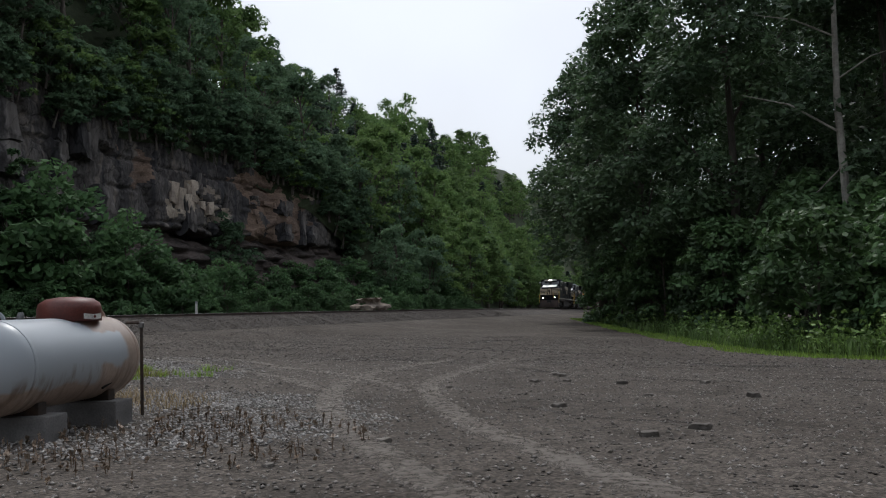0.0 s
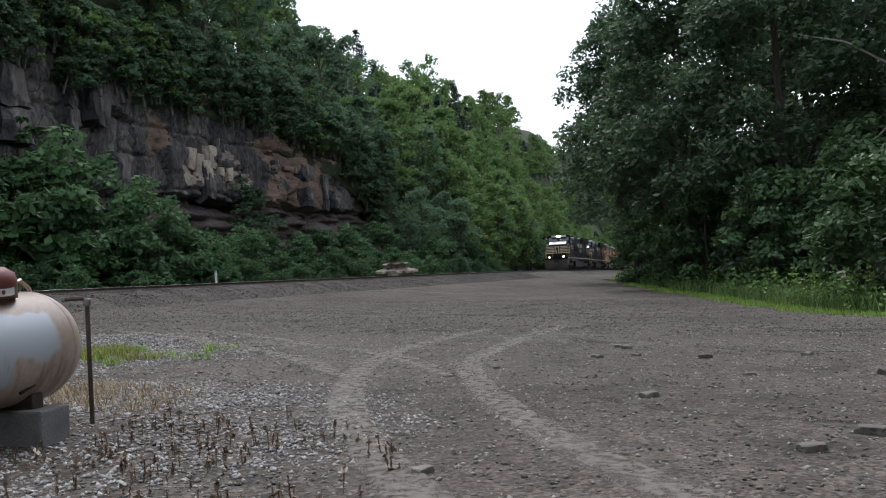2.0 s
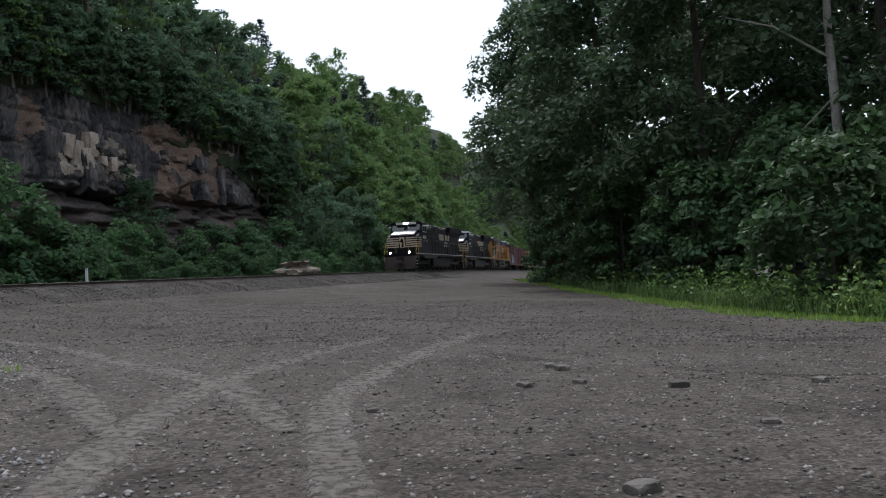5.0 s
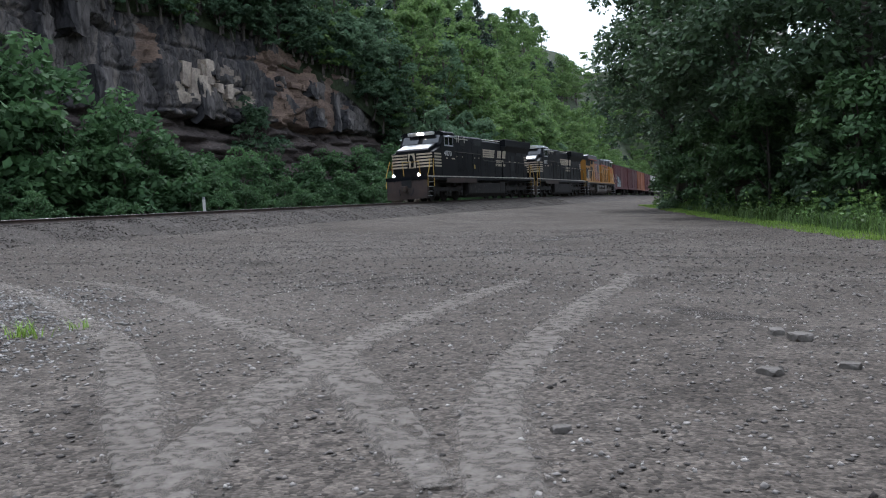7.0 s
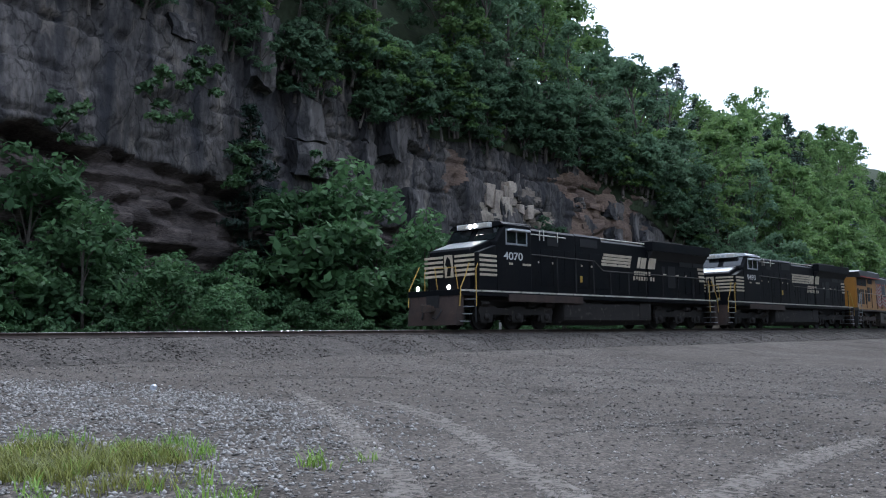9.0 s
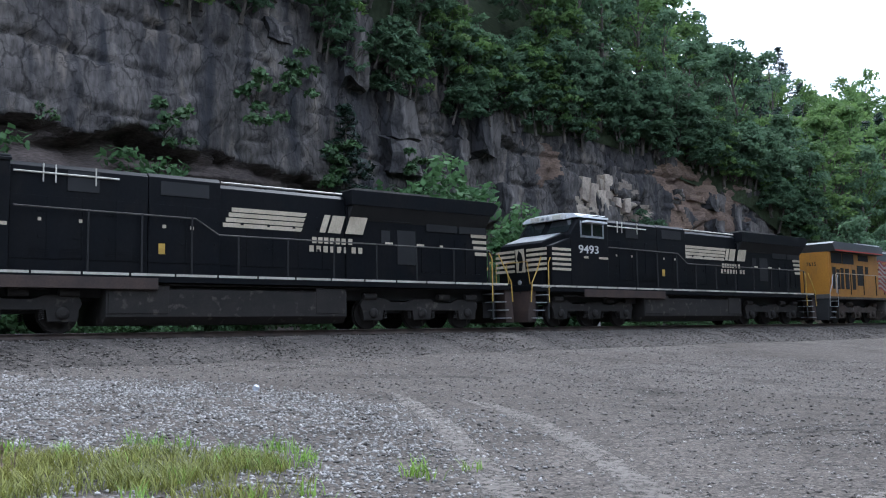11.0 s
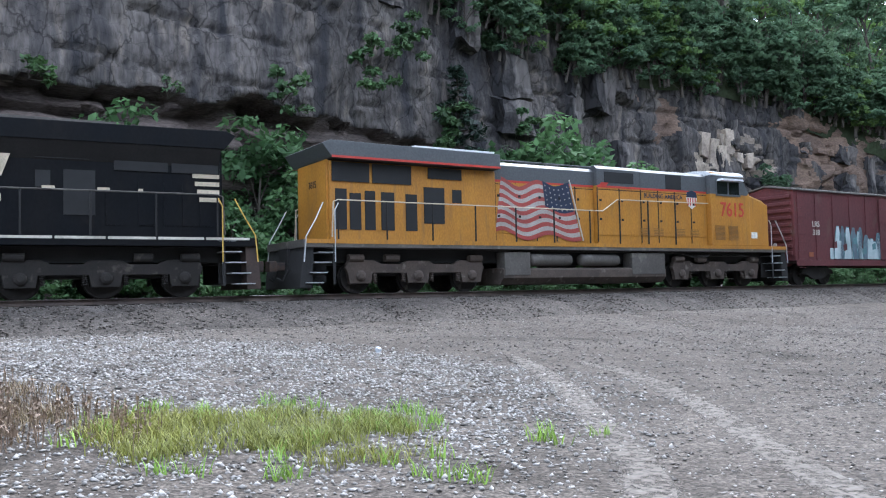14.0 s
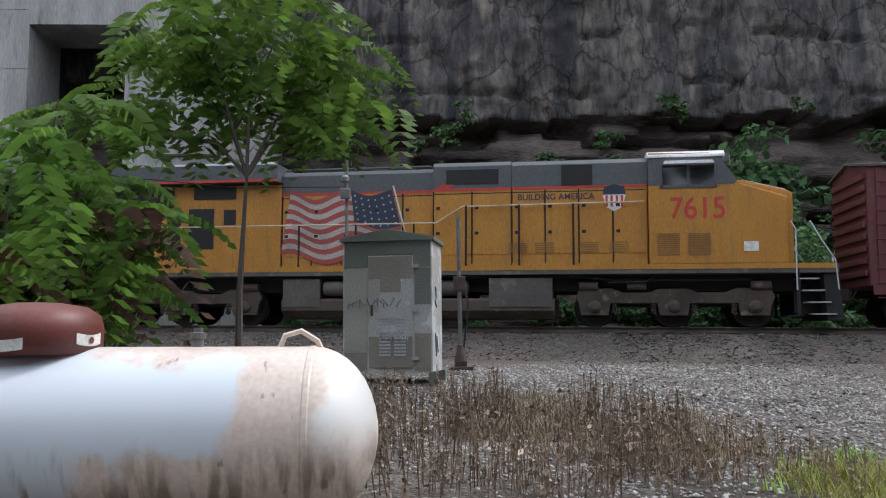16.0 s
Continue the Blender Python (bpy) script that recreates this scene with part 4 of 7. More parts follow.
    for x, y, k, s in ((5.4, 32.0, 0, 0.98), (8.2, 31.4, 0, 1.05), (7.0, 34.5, 1, 1.2), (11.4, 31.0, 0, 1.1), (10.2, 35.0, 0, 1.2), (14.6, 31.5, 1, 1.3), (3.4, 47, 0, 1.2), (6.5, 42, 0, 1.3), (10, 39, 0, 1.4), (15, 37, 0, 1.5), (20, 34, 0, 1.5), (0.5, 55, 0, 1.2), (2.0, 66, 0, 1.2), (0.5, 82, 0, 1.0), (8, 46, 0, 1.6), (13, 43, 0, 1.7), (19, 40, 0, 1.7), (4, 54, 0, 1.6), (25, 33, 0, 1.6), (3, 72, 0, 1.5), (1, 90, 0, 1.5), (-1.4, 62.5, 0, 1.1), (-2.6, 69, 0, 1.2), (0.4, 58.5, 0, 1.2), (-4.0, 80, 0, 1.1), (-5.2, 92, 0, 1.1), (-3.4, 75, 0, 1.3)):
        place_tree(shrub[k], pose(x, y, ground_z(x, y) - 0.1, 0, 0, rng.uniform(0, 360)) @ Matrix.Diagonal((s, s, s, 1)), "edge_shrub", "rounded leafy green shrub at the edge of the gravel lot", "shrub", "shrubs beside the lot")


build_right_woods()


def blades(rng, xy, height, width, lean=0.35):
    """Grass blades as bent three-cornered strips."""
    n = len(xy)
    z = np.array([ground_z(float(x), float(y)) for x, y in xy])
    a = rng.uniform(0, math.tau, n)
    h = height * rng.uniform(0.5, 1.3, n)
    d = np.stack([np.cos(a), np.sin(a), np.zeros(n)], 1)
    side = np.stack([-np.sin(a), np.cos(a), np.zeros(n)], 1) * (width * rng.uniform(0.6, 1.3, n))[:, None]
    p = np.stack([xy[:, 0], xy[:, 1], z - 0.01], 1)
    up = np.array([0, 0, 1.0])
    q = p + d * (h * lean * 0.35)[:, None] + up * (h * 0.6)[:, None]
    t = p + d * (h * lean)[:, None] + up * h[:, None]
    v = np.stack([p - side, p + side, q + side * 0.7, q - side * 0.7, t], 1).reshape(-1, 3)
    i = np.arange(n)[:, None] * 5
    f = np.concatenate([i + np.array([[0, 1, 2]]), i + np.array([[0, 2, 3]]), i + np.array([[3, 2, 4]])])
    return v, f


def patch(rng, n, cx, cy, rx, ry, turn=0.0, clump=0.5, seed=0.0, keep=0.0):
    """Points in an uneven patch."""
    out = []
    c, s = math.cos(radians(turn)), math.sin(radians(turn))
    while len(out) < n:
        u, w_ = rng.uniform(-1, 1, 2)
        if u * u + w_ * w_ > 1 - 0.45 * rng.random():
            continue
        x, y = cx + rx * u * c - ry * w_ * s, cy + rx * u * s + ry * w_ * c
        if noise.noise((x * 1.1, y * 1.1, seed)) + 0.25 * noise.noise((x * 4, y * 4, seed)) > keep + rng.uniform(-clump, clump):
            out.append((x, y))
    return np.array(out)


def build_weeds():
    rng = np.random.default_rng(21)
    tuft = patch(rng, 420, -9.5, 12.95, 1.5, 1.3, 30, 0.3, 1.0, 0.08)
    tuft = np.repeat(tuft, 18, axis=0) + rng.normal(size=(420 * 18, 2)) * 0.075
    from_arrays("grass_patch", *blades(rng, tuft, 0.12, 0.005, 0.8), M_GRASS, "stuff", "yellow-green grass tufts growing through pale gravel", "grass")
    tuft = patch(rng, 46, -9.4, 13.5, 2.6, 1.9, 20, 0.3, 5.0, 0.1)
    tuft = np.repeat(tuft, 22, axis=0) + rng.normal(size=(46 * 22, 2)) * 0.06
    from_arrays("sparse_grass", *blades(rng, tuft, 0.13, 0.006, 0.7), M_LAWN, "stuff", "scattered green tufts at the gravel's edge", "grass")
    from_arrays("straw_patch", *blades(rng, patch(rng, 5000, -12.6, 10.8, 2.4, 1.6, 10, 0.4, 2.0), 0.12, 0.005, 0.8), M_STRAW, "stuff", "flattened straw-coloured dead grass on gravel", "dead grass")
    from_arrays("near_straw", *blades(rng, patch(rng, 2500, -6.6, 8.6, 1.8, 2.0, 10, 0.4, 2.5), 0.10, 0.005, 0.8), M_STRAW, "stuff", "dry straw-coloured grass around the gas tank", "dead grass")
    # upright brown seed stalks
    pts = np.concatenate([patch(rng, 850, -11.8, 9.9, 3.0, 1.9, 0, 0.3, 3.0, 0.05), patch(rng, 300, -3.9, 6.6, 1.7, 2.2, 0, 0.5, 4.0), patch(rng, 240, -10.5, 11.4, 1.6, 1.0, 0, 0.5, 6.0)])
    hts = np.concatenate([rng.uniform(0.15, 0.5, 850), rng.uniform(0.04, 0.15, 300), rng.uniform(0.12, 0.35, 240)])
    v, f = [], []
    for (x, y), h in zip(pts, hts):
        z = ground_z(x, y) - 0.02
        a, l = rng.uniform(0, math.tau), rng.uniform(0, 0.22) * h
        tx, ty = x + l * math.cos(a), y + l * math.sin(a)
        for k in range(2):
            b = rng.uniform(0, math.pi)
            dx, dy = 0.004 * math.cos(b), 0.004 * math.sin(b)
            i = len(v)
            v += [(x - dx, y - dy, z), (x + dx, y + dy, z), (tx + dx, ty + dy, z + h), (tx - dx, ty - dy, z + h)]
            f.append((i, i + 1, i + 2, i + 3))
        for k in range(int(5 + 14 * h)):
            q = rng.uniform(0.35, 1.0)
            px, py, pz = x + (tx - x) * q, y + (ty - y) * q, z + h * q
            s = rng.uniform(0.006, 0.014)
            e1, e2 = rng.normal(size=3) * s, rng.normal(size=3) * s
            i = len(v)
            v += [(px - e1[0], py - e1[1], pz - e1[2]), (px + e2[0], py + e2[1], pz + e2[2]), (px + e1[0], py + e1[1], pz + e1[2]), (px - e2[0], py - e2[1], pz - e2[2])]
            f.append((i, i + 1, i + 2, i + 3))
    from_arrays("dry_weeds", v, f, M_DRY, "stuff", "dead brown weed stalks with seed heads standing in gravel", "weeds")
    far = [(track_x(y) - 3.6 - 1.6 * q, y) for y, q in zip(rng.uniform(0, 70, 14000), rng.random(14000))]
    from_arrays("trackside_grass", *blades(rng, np.array(far), 0.4, 0.012, 0.5), M_LAWN, "stuff", "bright green grass and weeds behind the track", "grass")
    # verge on the far right: mown bright grass, tall weeds behind
    edge = [(-8.8, 92), (-6.0, 74), (-2.4, 53), (0.6, 38), (2.2, 29), (4.0, 25.5), (9.0, 24.6), (16.0, 24)]

    def along(n, lo, hi):
        out = []
        seg = [math.dist(a, b) for a, b in zip(edge, edge[1:])]
        for k in rng.choice(len(seg), n, p=np.array(seg) / sum(seg)):
            a, b, t = edge[k], edge[k + 1], rng.random()
            nx, ny = b[1] - a[1], -(b[0] - a[0])
            L = -math.hypot(nx, ny)
            d = rng.uniform(lo, hi)
            x, y = a[0] + (b[0] - a[0]) * t, a[1] + (b[1] - a[1]) * t
            wob = 0.5 * noise.noise((x * 0.4, y * 0.4, 9))
            out.append((x + nx / L * (d + wob), y + ny / L * (d + wob)))
        return np.array(out)

    from_arrays("verge_grass", *blades(rng, along(26000, 0.0, 2.6), 0.11, 0.012), M_LAWN, "stuff", "strip of bright short grass along the lot's edge", "grass")
    from_arrays("verge_weeds", *blades(rng, along(22000, 1.2, 6.5), 0.50, 0.02, 0.5), M_VERGE, "stuff", "tall green weeds between the grass strip and the trees", "weeds")
    cen, rad = [], []
    for x, y in along(1300, 1.5, 6.2):
        top, lean = rng.uniform(0.45, 1.45), rng.normal(size=2) * 0.1
        for k in range(5):
            h = (k + 0.6) / 5
            cen.append((x + lean[0] * h, y + lean[1] * h, ground_z(x, y) + top * h))
            rad.append(0.16 * (1.25 - 0.8 * h))
    from_arrays("verge_herbs", *leaf_cloud(rng, cen, rad, 42000, 0.085, 0.4), M_VERGE, "stuff", "upright leafy green weeds under the trees", "weeds")


build_weeds()

# ---- train ----
def wheelset(parent, y, r=0.52):
    prof = [(0.10, -0.92), (0.10, -0.80), (r * 0.55, -0.80), (r * 0.9, -0.82), (r, -0.82), (r, -0.70), (r + 0.03, -0.69), (r + 0.03, -0.66), (r * 0.55, -0.68), (0.09, -0.66)]
    prof = prof + [(a, -b) for a, b in prof[::-1]]
    return part("wheelset", lathe(prof, 24, "x"), M_TRUCK, parent, at=pose(0, y, r))


def loco_truck(e, yc, grime):
    """A three-axle truck: side frames with pedestals, journals, springs and a brake rigging."""
    t = part("truck", boxes((-0.7, 0.7, yc - 1.9, yc + 1.9, 0.55, 0.75), bevel=0.02), M_DARK, e)
    for sx in (-1, 1):
        x0, x1 = sorted((sx * 1.02, sx * 1.18))
        out = [(yc - 2.55, 0.78), (yc - 2.45, 1.0), (yc - 1.6, 1.02), (yc - 1.3, 0.9), (yc - 0.6, 0.9), (yc - 0.4, 1.0), (yc + 0.4, 1.0), (yc + 0.6, 0.9), (yc + 1.3, 0.9), (yc + 1.6, 1.02), (yc + 2.45, 1.0), (yc + 2.55, 0.78)]
        low = []
        for a in (2.05, 0.0, -2.05):
            low += [(yc + a + 0.42, 0.62), (yc + a + 0.36, 0.30), (yc + a - 0.36, 0.30), (yc + a - 0.42, 0.62)]
        part("side_frame", prism_x(out + low, x0, x1, 0.012), grime, t, "cast steel side frame caked with brown road dirt")
        for a in (2.05, 0.0, -2.05):
            jb = lathe([(0.05, 0), (0.16, 0), (0.17, 0.05), (0.13, 0.09), (0.07, 0.12)], 16, "x")
            part("journal_box", jb, grime, t, at=Matrix.Translation((sx * 1.18, yc + a, 0.53)) @ Matrix.Diagonal((sx, 1, 1, 1)))
            for b in (-0.52, 0.52):
                if abs(a + b) < 2.5:
                    part("coil_spring", pipe([(sx * 1.12 + 0.07 * math.cos(k * 1.2), yc + a + b + 0.07 * math.sin(k * 1.2), 0.34 + 0.011 * k) for k in range(28)], 0.016, 4), grime, t)
        for yb in (yc - 2.2, yc + 2.2, yc - 0.95):
            part("brake_cylinder", pipe([(sx * 1.16, yb - 0.25, 1.08), (sx * 1.16, yb + 0.25, 1.08)], 0.12, 12), grime, t)
    return [wheelset(e, yc + a) for a in (2.05, 0.0, -2.05)]


def end_steps(e, y, s, sides, rail_mat):
    """Corner steps with grab rails at one end; s: which way out."""
    for sx in sides:
        st = part("step_well", boxes((sx * 1.48 - 0.02, sx * 1.48 + 0.02, y - s * 0.95 - 0.04, y - s * 0.95 + 0.04, 0.28, 1.62), (min(sx * 0.9, sx * 0.86), max(sx * 0.9, sx * 0.86), min(y, y - s * 0.95), max(y, y - s * 0.95), 0.35, 1.6)), M_DARK, e)
        for k in range(5):
            z = 0.32 + 0.3 * k
            yy = y - s * (0.05 + 0.13 * k) if s else y
            a, b = sorted((yy, yy - s * 0.55))
            x0, x1 = sorted((sx * 0.92, sx * 1.5))
            part("step_tread", boxes((x0, x1, a, b, z, z + 0.03)), M_SILVER, st, "worn metal edge of a step")
        part("grab_rail", pipe([(sx * 1.5, y + s * 0.02, 0.95), (sx * 1.5, y - s * 0.05, 1.7), (sx * 1.5, y - s * 0.35, 2.2), (sx * 1.45, y - s * 0.62, 2.72)], 0.022), rail_mat, e)
        part("grab_rail", pipe([(sx * 1.5, y - s * 0.98, 0.95), (sx * 1.5, y - s * 0.98, 2.5), (sx * 1.5, y - s * 1.1, 2.72)], 0.022), rail_mat, e)


def coupler(e, y, s):
    part("coupler", boxes((-0.12, 0.12, min(y, y + s * 0.5), max(y, y + s * 0.5), 0.74, 0.98), (-0.2, 0.2, min(y + s * 0.38, y + s * 0.62), max(y + s * 0.38, y + s * 0.62), 0.70, 1.02), bevel=0.03), M_IRON, e)
    for x in (-0.5, 0.5):
        part("air_hose", pipe([(x, y, 0.95), (x, y + s * 0.15, 0.7), (x * 0.8, y + s * 0.3, 0.42), (x * 0.6, y + s * 0.42, 0.5)], 0.03), M_DARK, e)


def flat_strip(pts, x, thick):
    """Upright sign shape on a flank: (y, z) outline, thick outwards."""
    return prism_x(pts, min(x, x + thick), max(x, x + thick))


def locomotive(name, livery, number, label):
    """A six-axle road locomotive; +y is its nose. Front platform end at y 10.65, rear at -10.65."""
    e = tagged(empty(name), label, "locomotive", "locomotives of the train")
    up = livery == "yellow"
    body, roof, rail = (M_YELLOW, M_UPGREY, M_YELLOW) if up else (M_BLACK, M_BLACK, M_RAILING)
    K = 1.035
    F = 10.65 * K

    def Y(u):
        return F - u * K

    # frame and platform
    part("platform", boxes((-1.5, 1.5, -F, F, 1.38, 1.62), bevel=0.015), M_GREY if up else M_BLACK, e)
    for sx in (-1, 1):
        x0, x1 = sorted((sx * 1.5, sx * 1.512))
        if up:
            part("sill_stripe", boxes((x0, x1, 0.05 - F, F - 0.05, 1.50, 1.63)), M_YELLOW, e, "yellow painted sill")
        else:
            k = 0
            for a in np.arange(0.25 - F, F - 0.45, 1.28):
                part("sill_stripe", boxes((x0, x1, a, a + 1.22, 1.555, 1.625)), M_CREAM, e, "dirty white reflective sill stripe")
                k += 1
    part("underframe", boxes((-0.9, 0.9, 0.45 - F, F - 0.45, 0.95, 1.38), (-0.35, 0.35, -F - 0.05, F + 0.05, 0.9, 1.4)), M_DARK, e)
    for s in (1, -1):
        part("pilot", prism_x([(s * (F - 0.3), 0.18), (s * (F + 0.1), 0.18), (s * (F + 0.07), 0.62), (s * (F - 0.05), 1.40), (s * (F - 0.35), 1.40)], -1.42, 1.42, 0.01), M_DARK if up else M_SKIRT, e, "grimy plough pilot plate")
        coupler(e, s * (F - 0.05), s)
        end_steps(e, s * (F - 0.03), s, (-1, 1), M_SILVER if up else rail)
    # nose
    lift = 0.16 if up else 0.0
    nose = [(Y(0.95), 1.62), (Y(0.95), 3.32 + lift), (Y(1.1), 3.42 + lift), (Y(2.2), 3.78 + lift / 2), (Y(2.5), 3.78 + lift / 2), (Y(2.5), 1.62)]
    n_ob = part("nose", prism_x(nose, -1.18, 1.18, 0.05), body, e)
    for sx in (-1, 1):
        a, b = sorted((sx * 1.18, sx * 1.50))
        part("nose_cheek", prism_x([(Y(1.15), 1.62), (Y(1.15), 3.2 + lift), (Y(2.2), 3.55 + lift), (Y(2.5), 3.6 + lift), (Y(2.5), 1.62)], a, b, 0.04), body, n_ob)
    part("nose_top", prism_x([(Y(1.12), 3.43 + lift), (Y(2.15), 3.79 + lift / 2), (Y(2.15), 3.80 + lift / 2), (Y(1.12), 3.445 + lift)], -1.1, 1.1), M_LIGHTROOF if up else M_SILVER, n_ob)
    if not up:
        for k in range(5):
            z = 2.22 + 0.2 * k
            for sx in (-1, 1):
                x0, x1 = sorted((sx * 1.50, sx * 1.508))
                part("nose_stripe", flat_strip([(Y(1.2), z), (Y(1.2), z + 0.105), (Y(2.55 + 0.13 * (k - 2)), z + 0.105), (Y(2.55 + 0.13 * (k - 2) - 0.06), z)], sx * 1.50, sx * 0.008), M_STRIPE, n_ob, "cream painted stripe")
                xa, xb = sorted((sx * 0.34, sx * 1.46))
                part("nose_stripe", boxes((xa, xb, Y(0.94), Y(0.925), z, z + 0.105)), M_STRIPE, n_ob, "cream painted stripe")
        part("nose_emblem", prism_y([(-0.28, 2.2), (0.22, 2.2), (0.28, 3.15), (-0.2, 3.15)], Y(0.94), Y(0.92)), M_STRIPE, n_ob, "cream emblem plate")
        part("emblem_figure", prism_y([(-0.1, 2.25), (0.1, 2.25), (0.05, 2.6), (0.2, 2.75), (0.08, 3.1), (-0.08, 2.95), (-0.16, 2.65)], Y(0.918), Y(0.908)), M_BLACK, n_ob)
        part("front_door_grab", pipe([(-0.6, Y(0.85), 1.7), (-0.6, Y(0.7), 2.6), (0.6, Y(0.7), 2.6), (0.6, Y(0.85), 1.7)], 0.02), rail, e)
    # cab
    cab = [(Y(2.25), 1.62), (Y(2.25), 3.72), (Y(2.75), 4.42), (Y(3.0), 4.55), (Y(4.5), 4.58), (Y(4.5), 1.62)]
    c_ob = part("cab", prism_x(cab, -1.52, 1.52, 0.035), body, e)
    part("cab_roof", prism_y([(-1.56, 4.44), (-1.56, 4.50), (-1.36, 4.62), (-0.7, 4.69), (0.7, 4.69), (1.36, 4.62), (1.56, 4.50), (1.56, 4.44)], Y(4.52), Y(2.62)), M_LIGHTROOF if (up or livery == "black") else M_BLACK, c_ob, "pale roof panel catching the sky", smooth=False)
    if up:
        part("cab_grey_band", prism_x([(Y(2.32), 3.80), (Y(2.74), 4.43), (Y(4.504), 4.44), (Y(4.504), 3.70), (Y(2.40), 3.70)], -1.526, 1.526), M_UPGREY, c_ob, "grey painted upper cab")
    part("number_board", boxes((-0.95, 0.95, Y(2.62), Y(2.42), 4.40, 4.62), bevel=0.02), M_WHITE if not up else M_UPGREY, c_ob)
    for x in (-0.14, 0.14):
        part("headlight", lathe([(0.02, 0), (0.085, 0), (0.085, 0.02), (0.02, 0.03)], 16, "y"), M_LAMP if name == "lead_locomotive" else M_SILVER, c_ob, at=pose(x, Y(2.415), 4.51))
    for x in (-0.62, 0.62):
        part("number_plate_bar", boxes((x - 0.24, x + 0.24, Y(2.42), Y(2.40), 4.43, 4.59)), M_CREAM, c_ob)
        part("ditch_light", lathe([(0.02, 0), (0.09, 0), (0.09, 0.03), (0.02, 0.04)], 16, "y"), M_MARKER if name == "lead_locomotive" else M_SILVER, e, at=pose(x * 1.45, Y(0.02), 1.72))
    for x in (-0.75, 0.75):
        part("windscreen", prism_x([(Y(2.30), 3.83), (Y(2.66), 4.36), (Y(2.64), 4.37), (Y(2.28), 3.84)], x - 0.58, x + 0.58), M_GLASS, c_ob, "dark windscreen pane")
    for sx in (-1, 1):
        x0, x1 = sorted((sx * 1.515, sx * 1.535))
        part("side_window", boxes((x0, x1, Y(4.15), Y(3.55), 3.70, 4.24), (x0, x1, Y(3.47), Y(2.88), 3.70, 4.24), bevel=0.005), M_GLASS, c_ob, "dark cab side window")
        fr = M_SILVER if not up else M_UPGREY
        wx0, wx1 = sorted((sx * 1.52, sx * 1.545))
        part("window_frame", boxes((wx0, wx1, Y(4.22), Y(4.15), 3.62, 4.30), (wx0, wx1, Y(3.55), Y(3.47), 3.62, 4.30), (wx0, wx1, Y(2.88), Y(2.81), 3.62, 4.30), (wx0, wx1, Y(4.22), Y(2.81), 3.62, 3.70)), fr, c_ob)
        part("sun_visor", prism_x([(Y(4.1), 4.30), (Y(2.95), 4.30), (Y(2.9), 4.22), (Y(4.15), 4.22)], min(sx * 1.54, sx * 1.82), max(sx * 1.54, sx * 1.82)), M_LIGHTROOF, c_ob, "pale hinged sun shade over the window")
    # hood behind the cab: aux cab, blower, engine, radiator
    sect = (("electrical_hood", 4.52, 8.0, 1.30, 4.50), ("blower_hood", 8.02, 10.1, 1.30, 4.52), ("engine_hood", 10.12, 14.4, 1.12, 4.40))
    for nm, a, b, hw, top in sect:
        h = part(nm, prism_y([(-hw, 1.62), (hw, 1.62), (hw, top - 0.12), (hw - 0.14, top), (-hw + 0.14, top), (-hw, top - 0.12)], Y(b), Y(a), 0.015), body, e)
        if up:
            part("grey_band", prism_y([(-hw - 0.006, 3.78), (hw + 0.006, 3.78), (hw + 0.006, top - 0.12), (hw - 0.14, top + 0.006), (-hw + 0.14, top + 0.006), (-hw - 0.006, top - 0.12)], Y(b) - 0.004, Y(a) + 0.004), roof, h, "grey painted upper band")
            for sx in (-1, 1):
                x0, x1 = sorted((sx * hw, sx * (hw + 0.01)))
                part("red_stripe", boxes((x0, x1, Y(b), Y(a), 3.71, 3.785)), M_RED, h, "thin red stripe")
        # access doors with raised seams and latches
        k = max(2, round((b - a) / 0.85))
        for sx in (-1, 1):
            x0, x1 = sorted((sx * hw, sx * (hw + 0.016)))
            for i in range(k):
                ya, yb = Y(a + (b - a) * (i + 1) / k) + 0.025, Y(a + (b - a) * i / k) - 0.025
                d = part("access_door", boxes((x0, x1, ya, yb, 1.95, 3.62), bevel=0.006), body, h)
                lx0, lx1 = sorted((sx * (hw + 0.016), sx * (hw + 0.035)))
                if up:
                    part("door_seam", boxes((min(sx * hw, sx * (hw + 0.008)), max(sx * hw, sx * (hw + 0.02)), ya - 0.042, ya - 0.006, 1.7, 3.7)), M_DARK, h)
                    part("door_seam", boxes((min(sx * hw, sx * (hw + 0.02)), max(sx * hw, sx * (hw + 0.02)), ya, yb, 3.625, 3.648)), M_DARK, h)
                for zl in (2.5, 3.2):
                    part("door_latch", boxes((lx0, lx1, ya + 0.06, ya + 0.16, zl, zl + 0.08)), M_DARK if up else M_BLACK, d)
    wide = part("radiator_hood", boxes((-1.18, 1.18, Y(20.35), Y(14.42), 1.62, 4.05), bevel=0.02), body, e)
    part("radiator_wing", prism_x([(Y(14.42), 4.08), (Y(14.42), 4.58), (Y(20.45), 4.62), (Y(20.7), 4.50), (Y(20.4), 4.10)], -1.52, 1.52, 0.02), roof, e, "overhanging radiator top")
    if not up:
        part("radiator_slope", prism_y([(-1.5, 4.09), (-1.18, 3.62), (1.18, 3.62), (1.5, 4.09)], Y(20.3), Y(14.5)), M_DARK if not up else M_YELLOW, e)
    part("rear_bulkhead", prism_x([(Y(20.35), 1.66), (Y(20.35), 4.08), (Y(20.42), 4.08), (Y(20.42), 1.66)], -1.1, 1.1, 0.01), body, e)
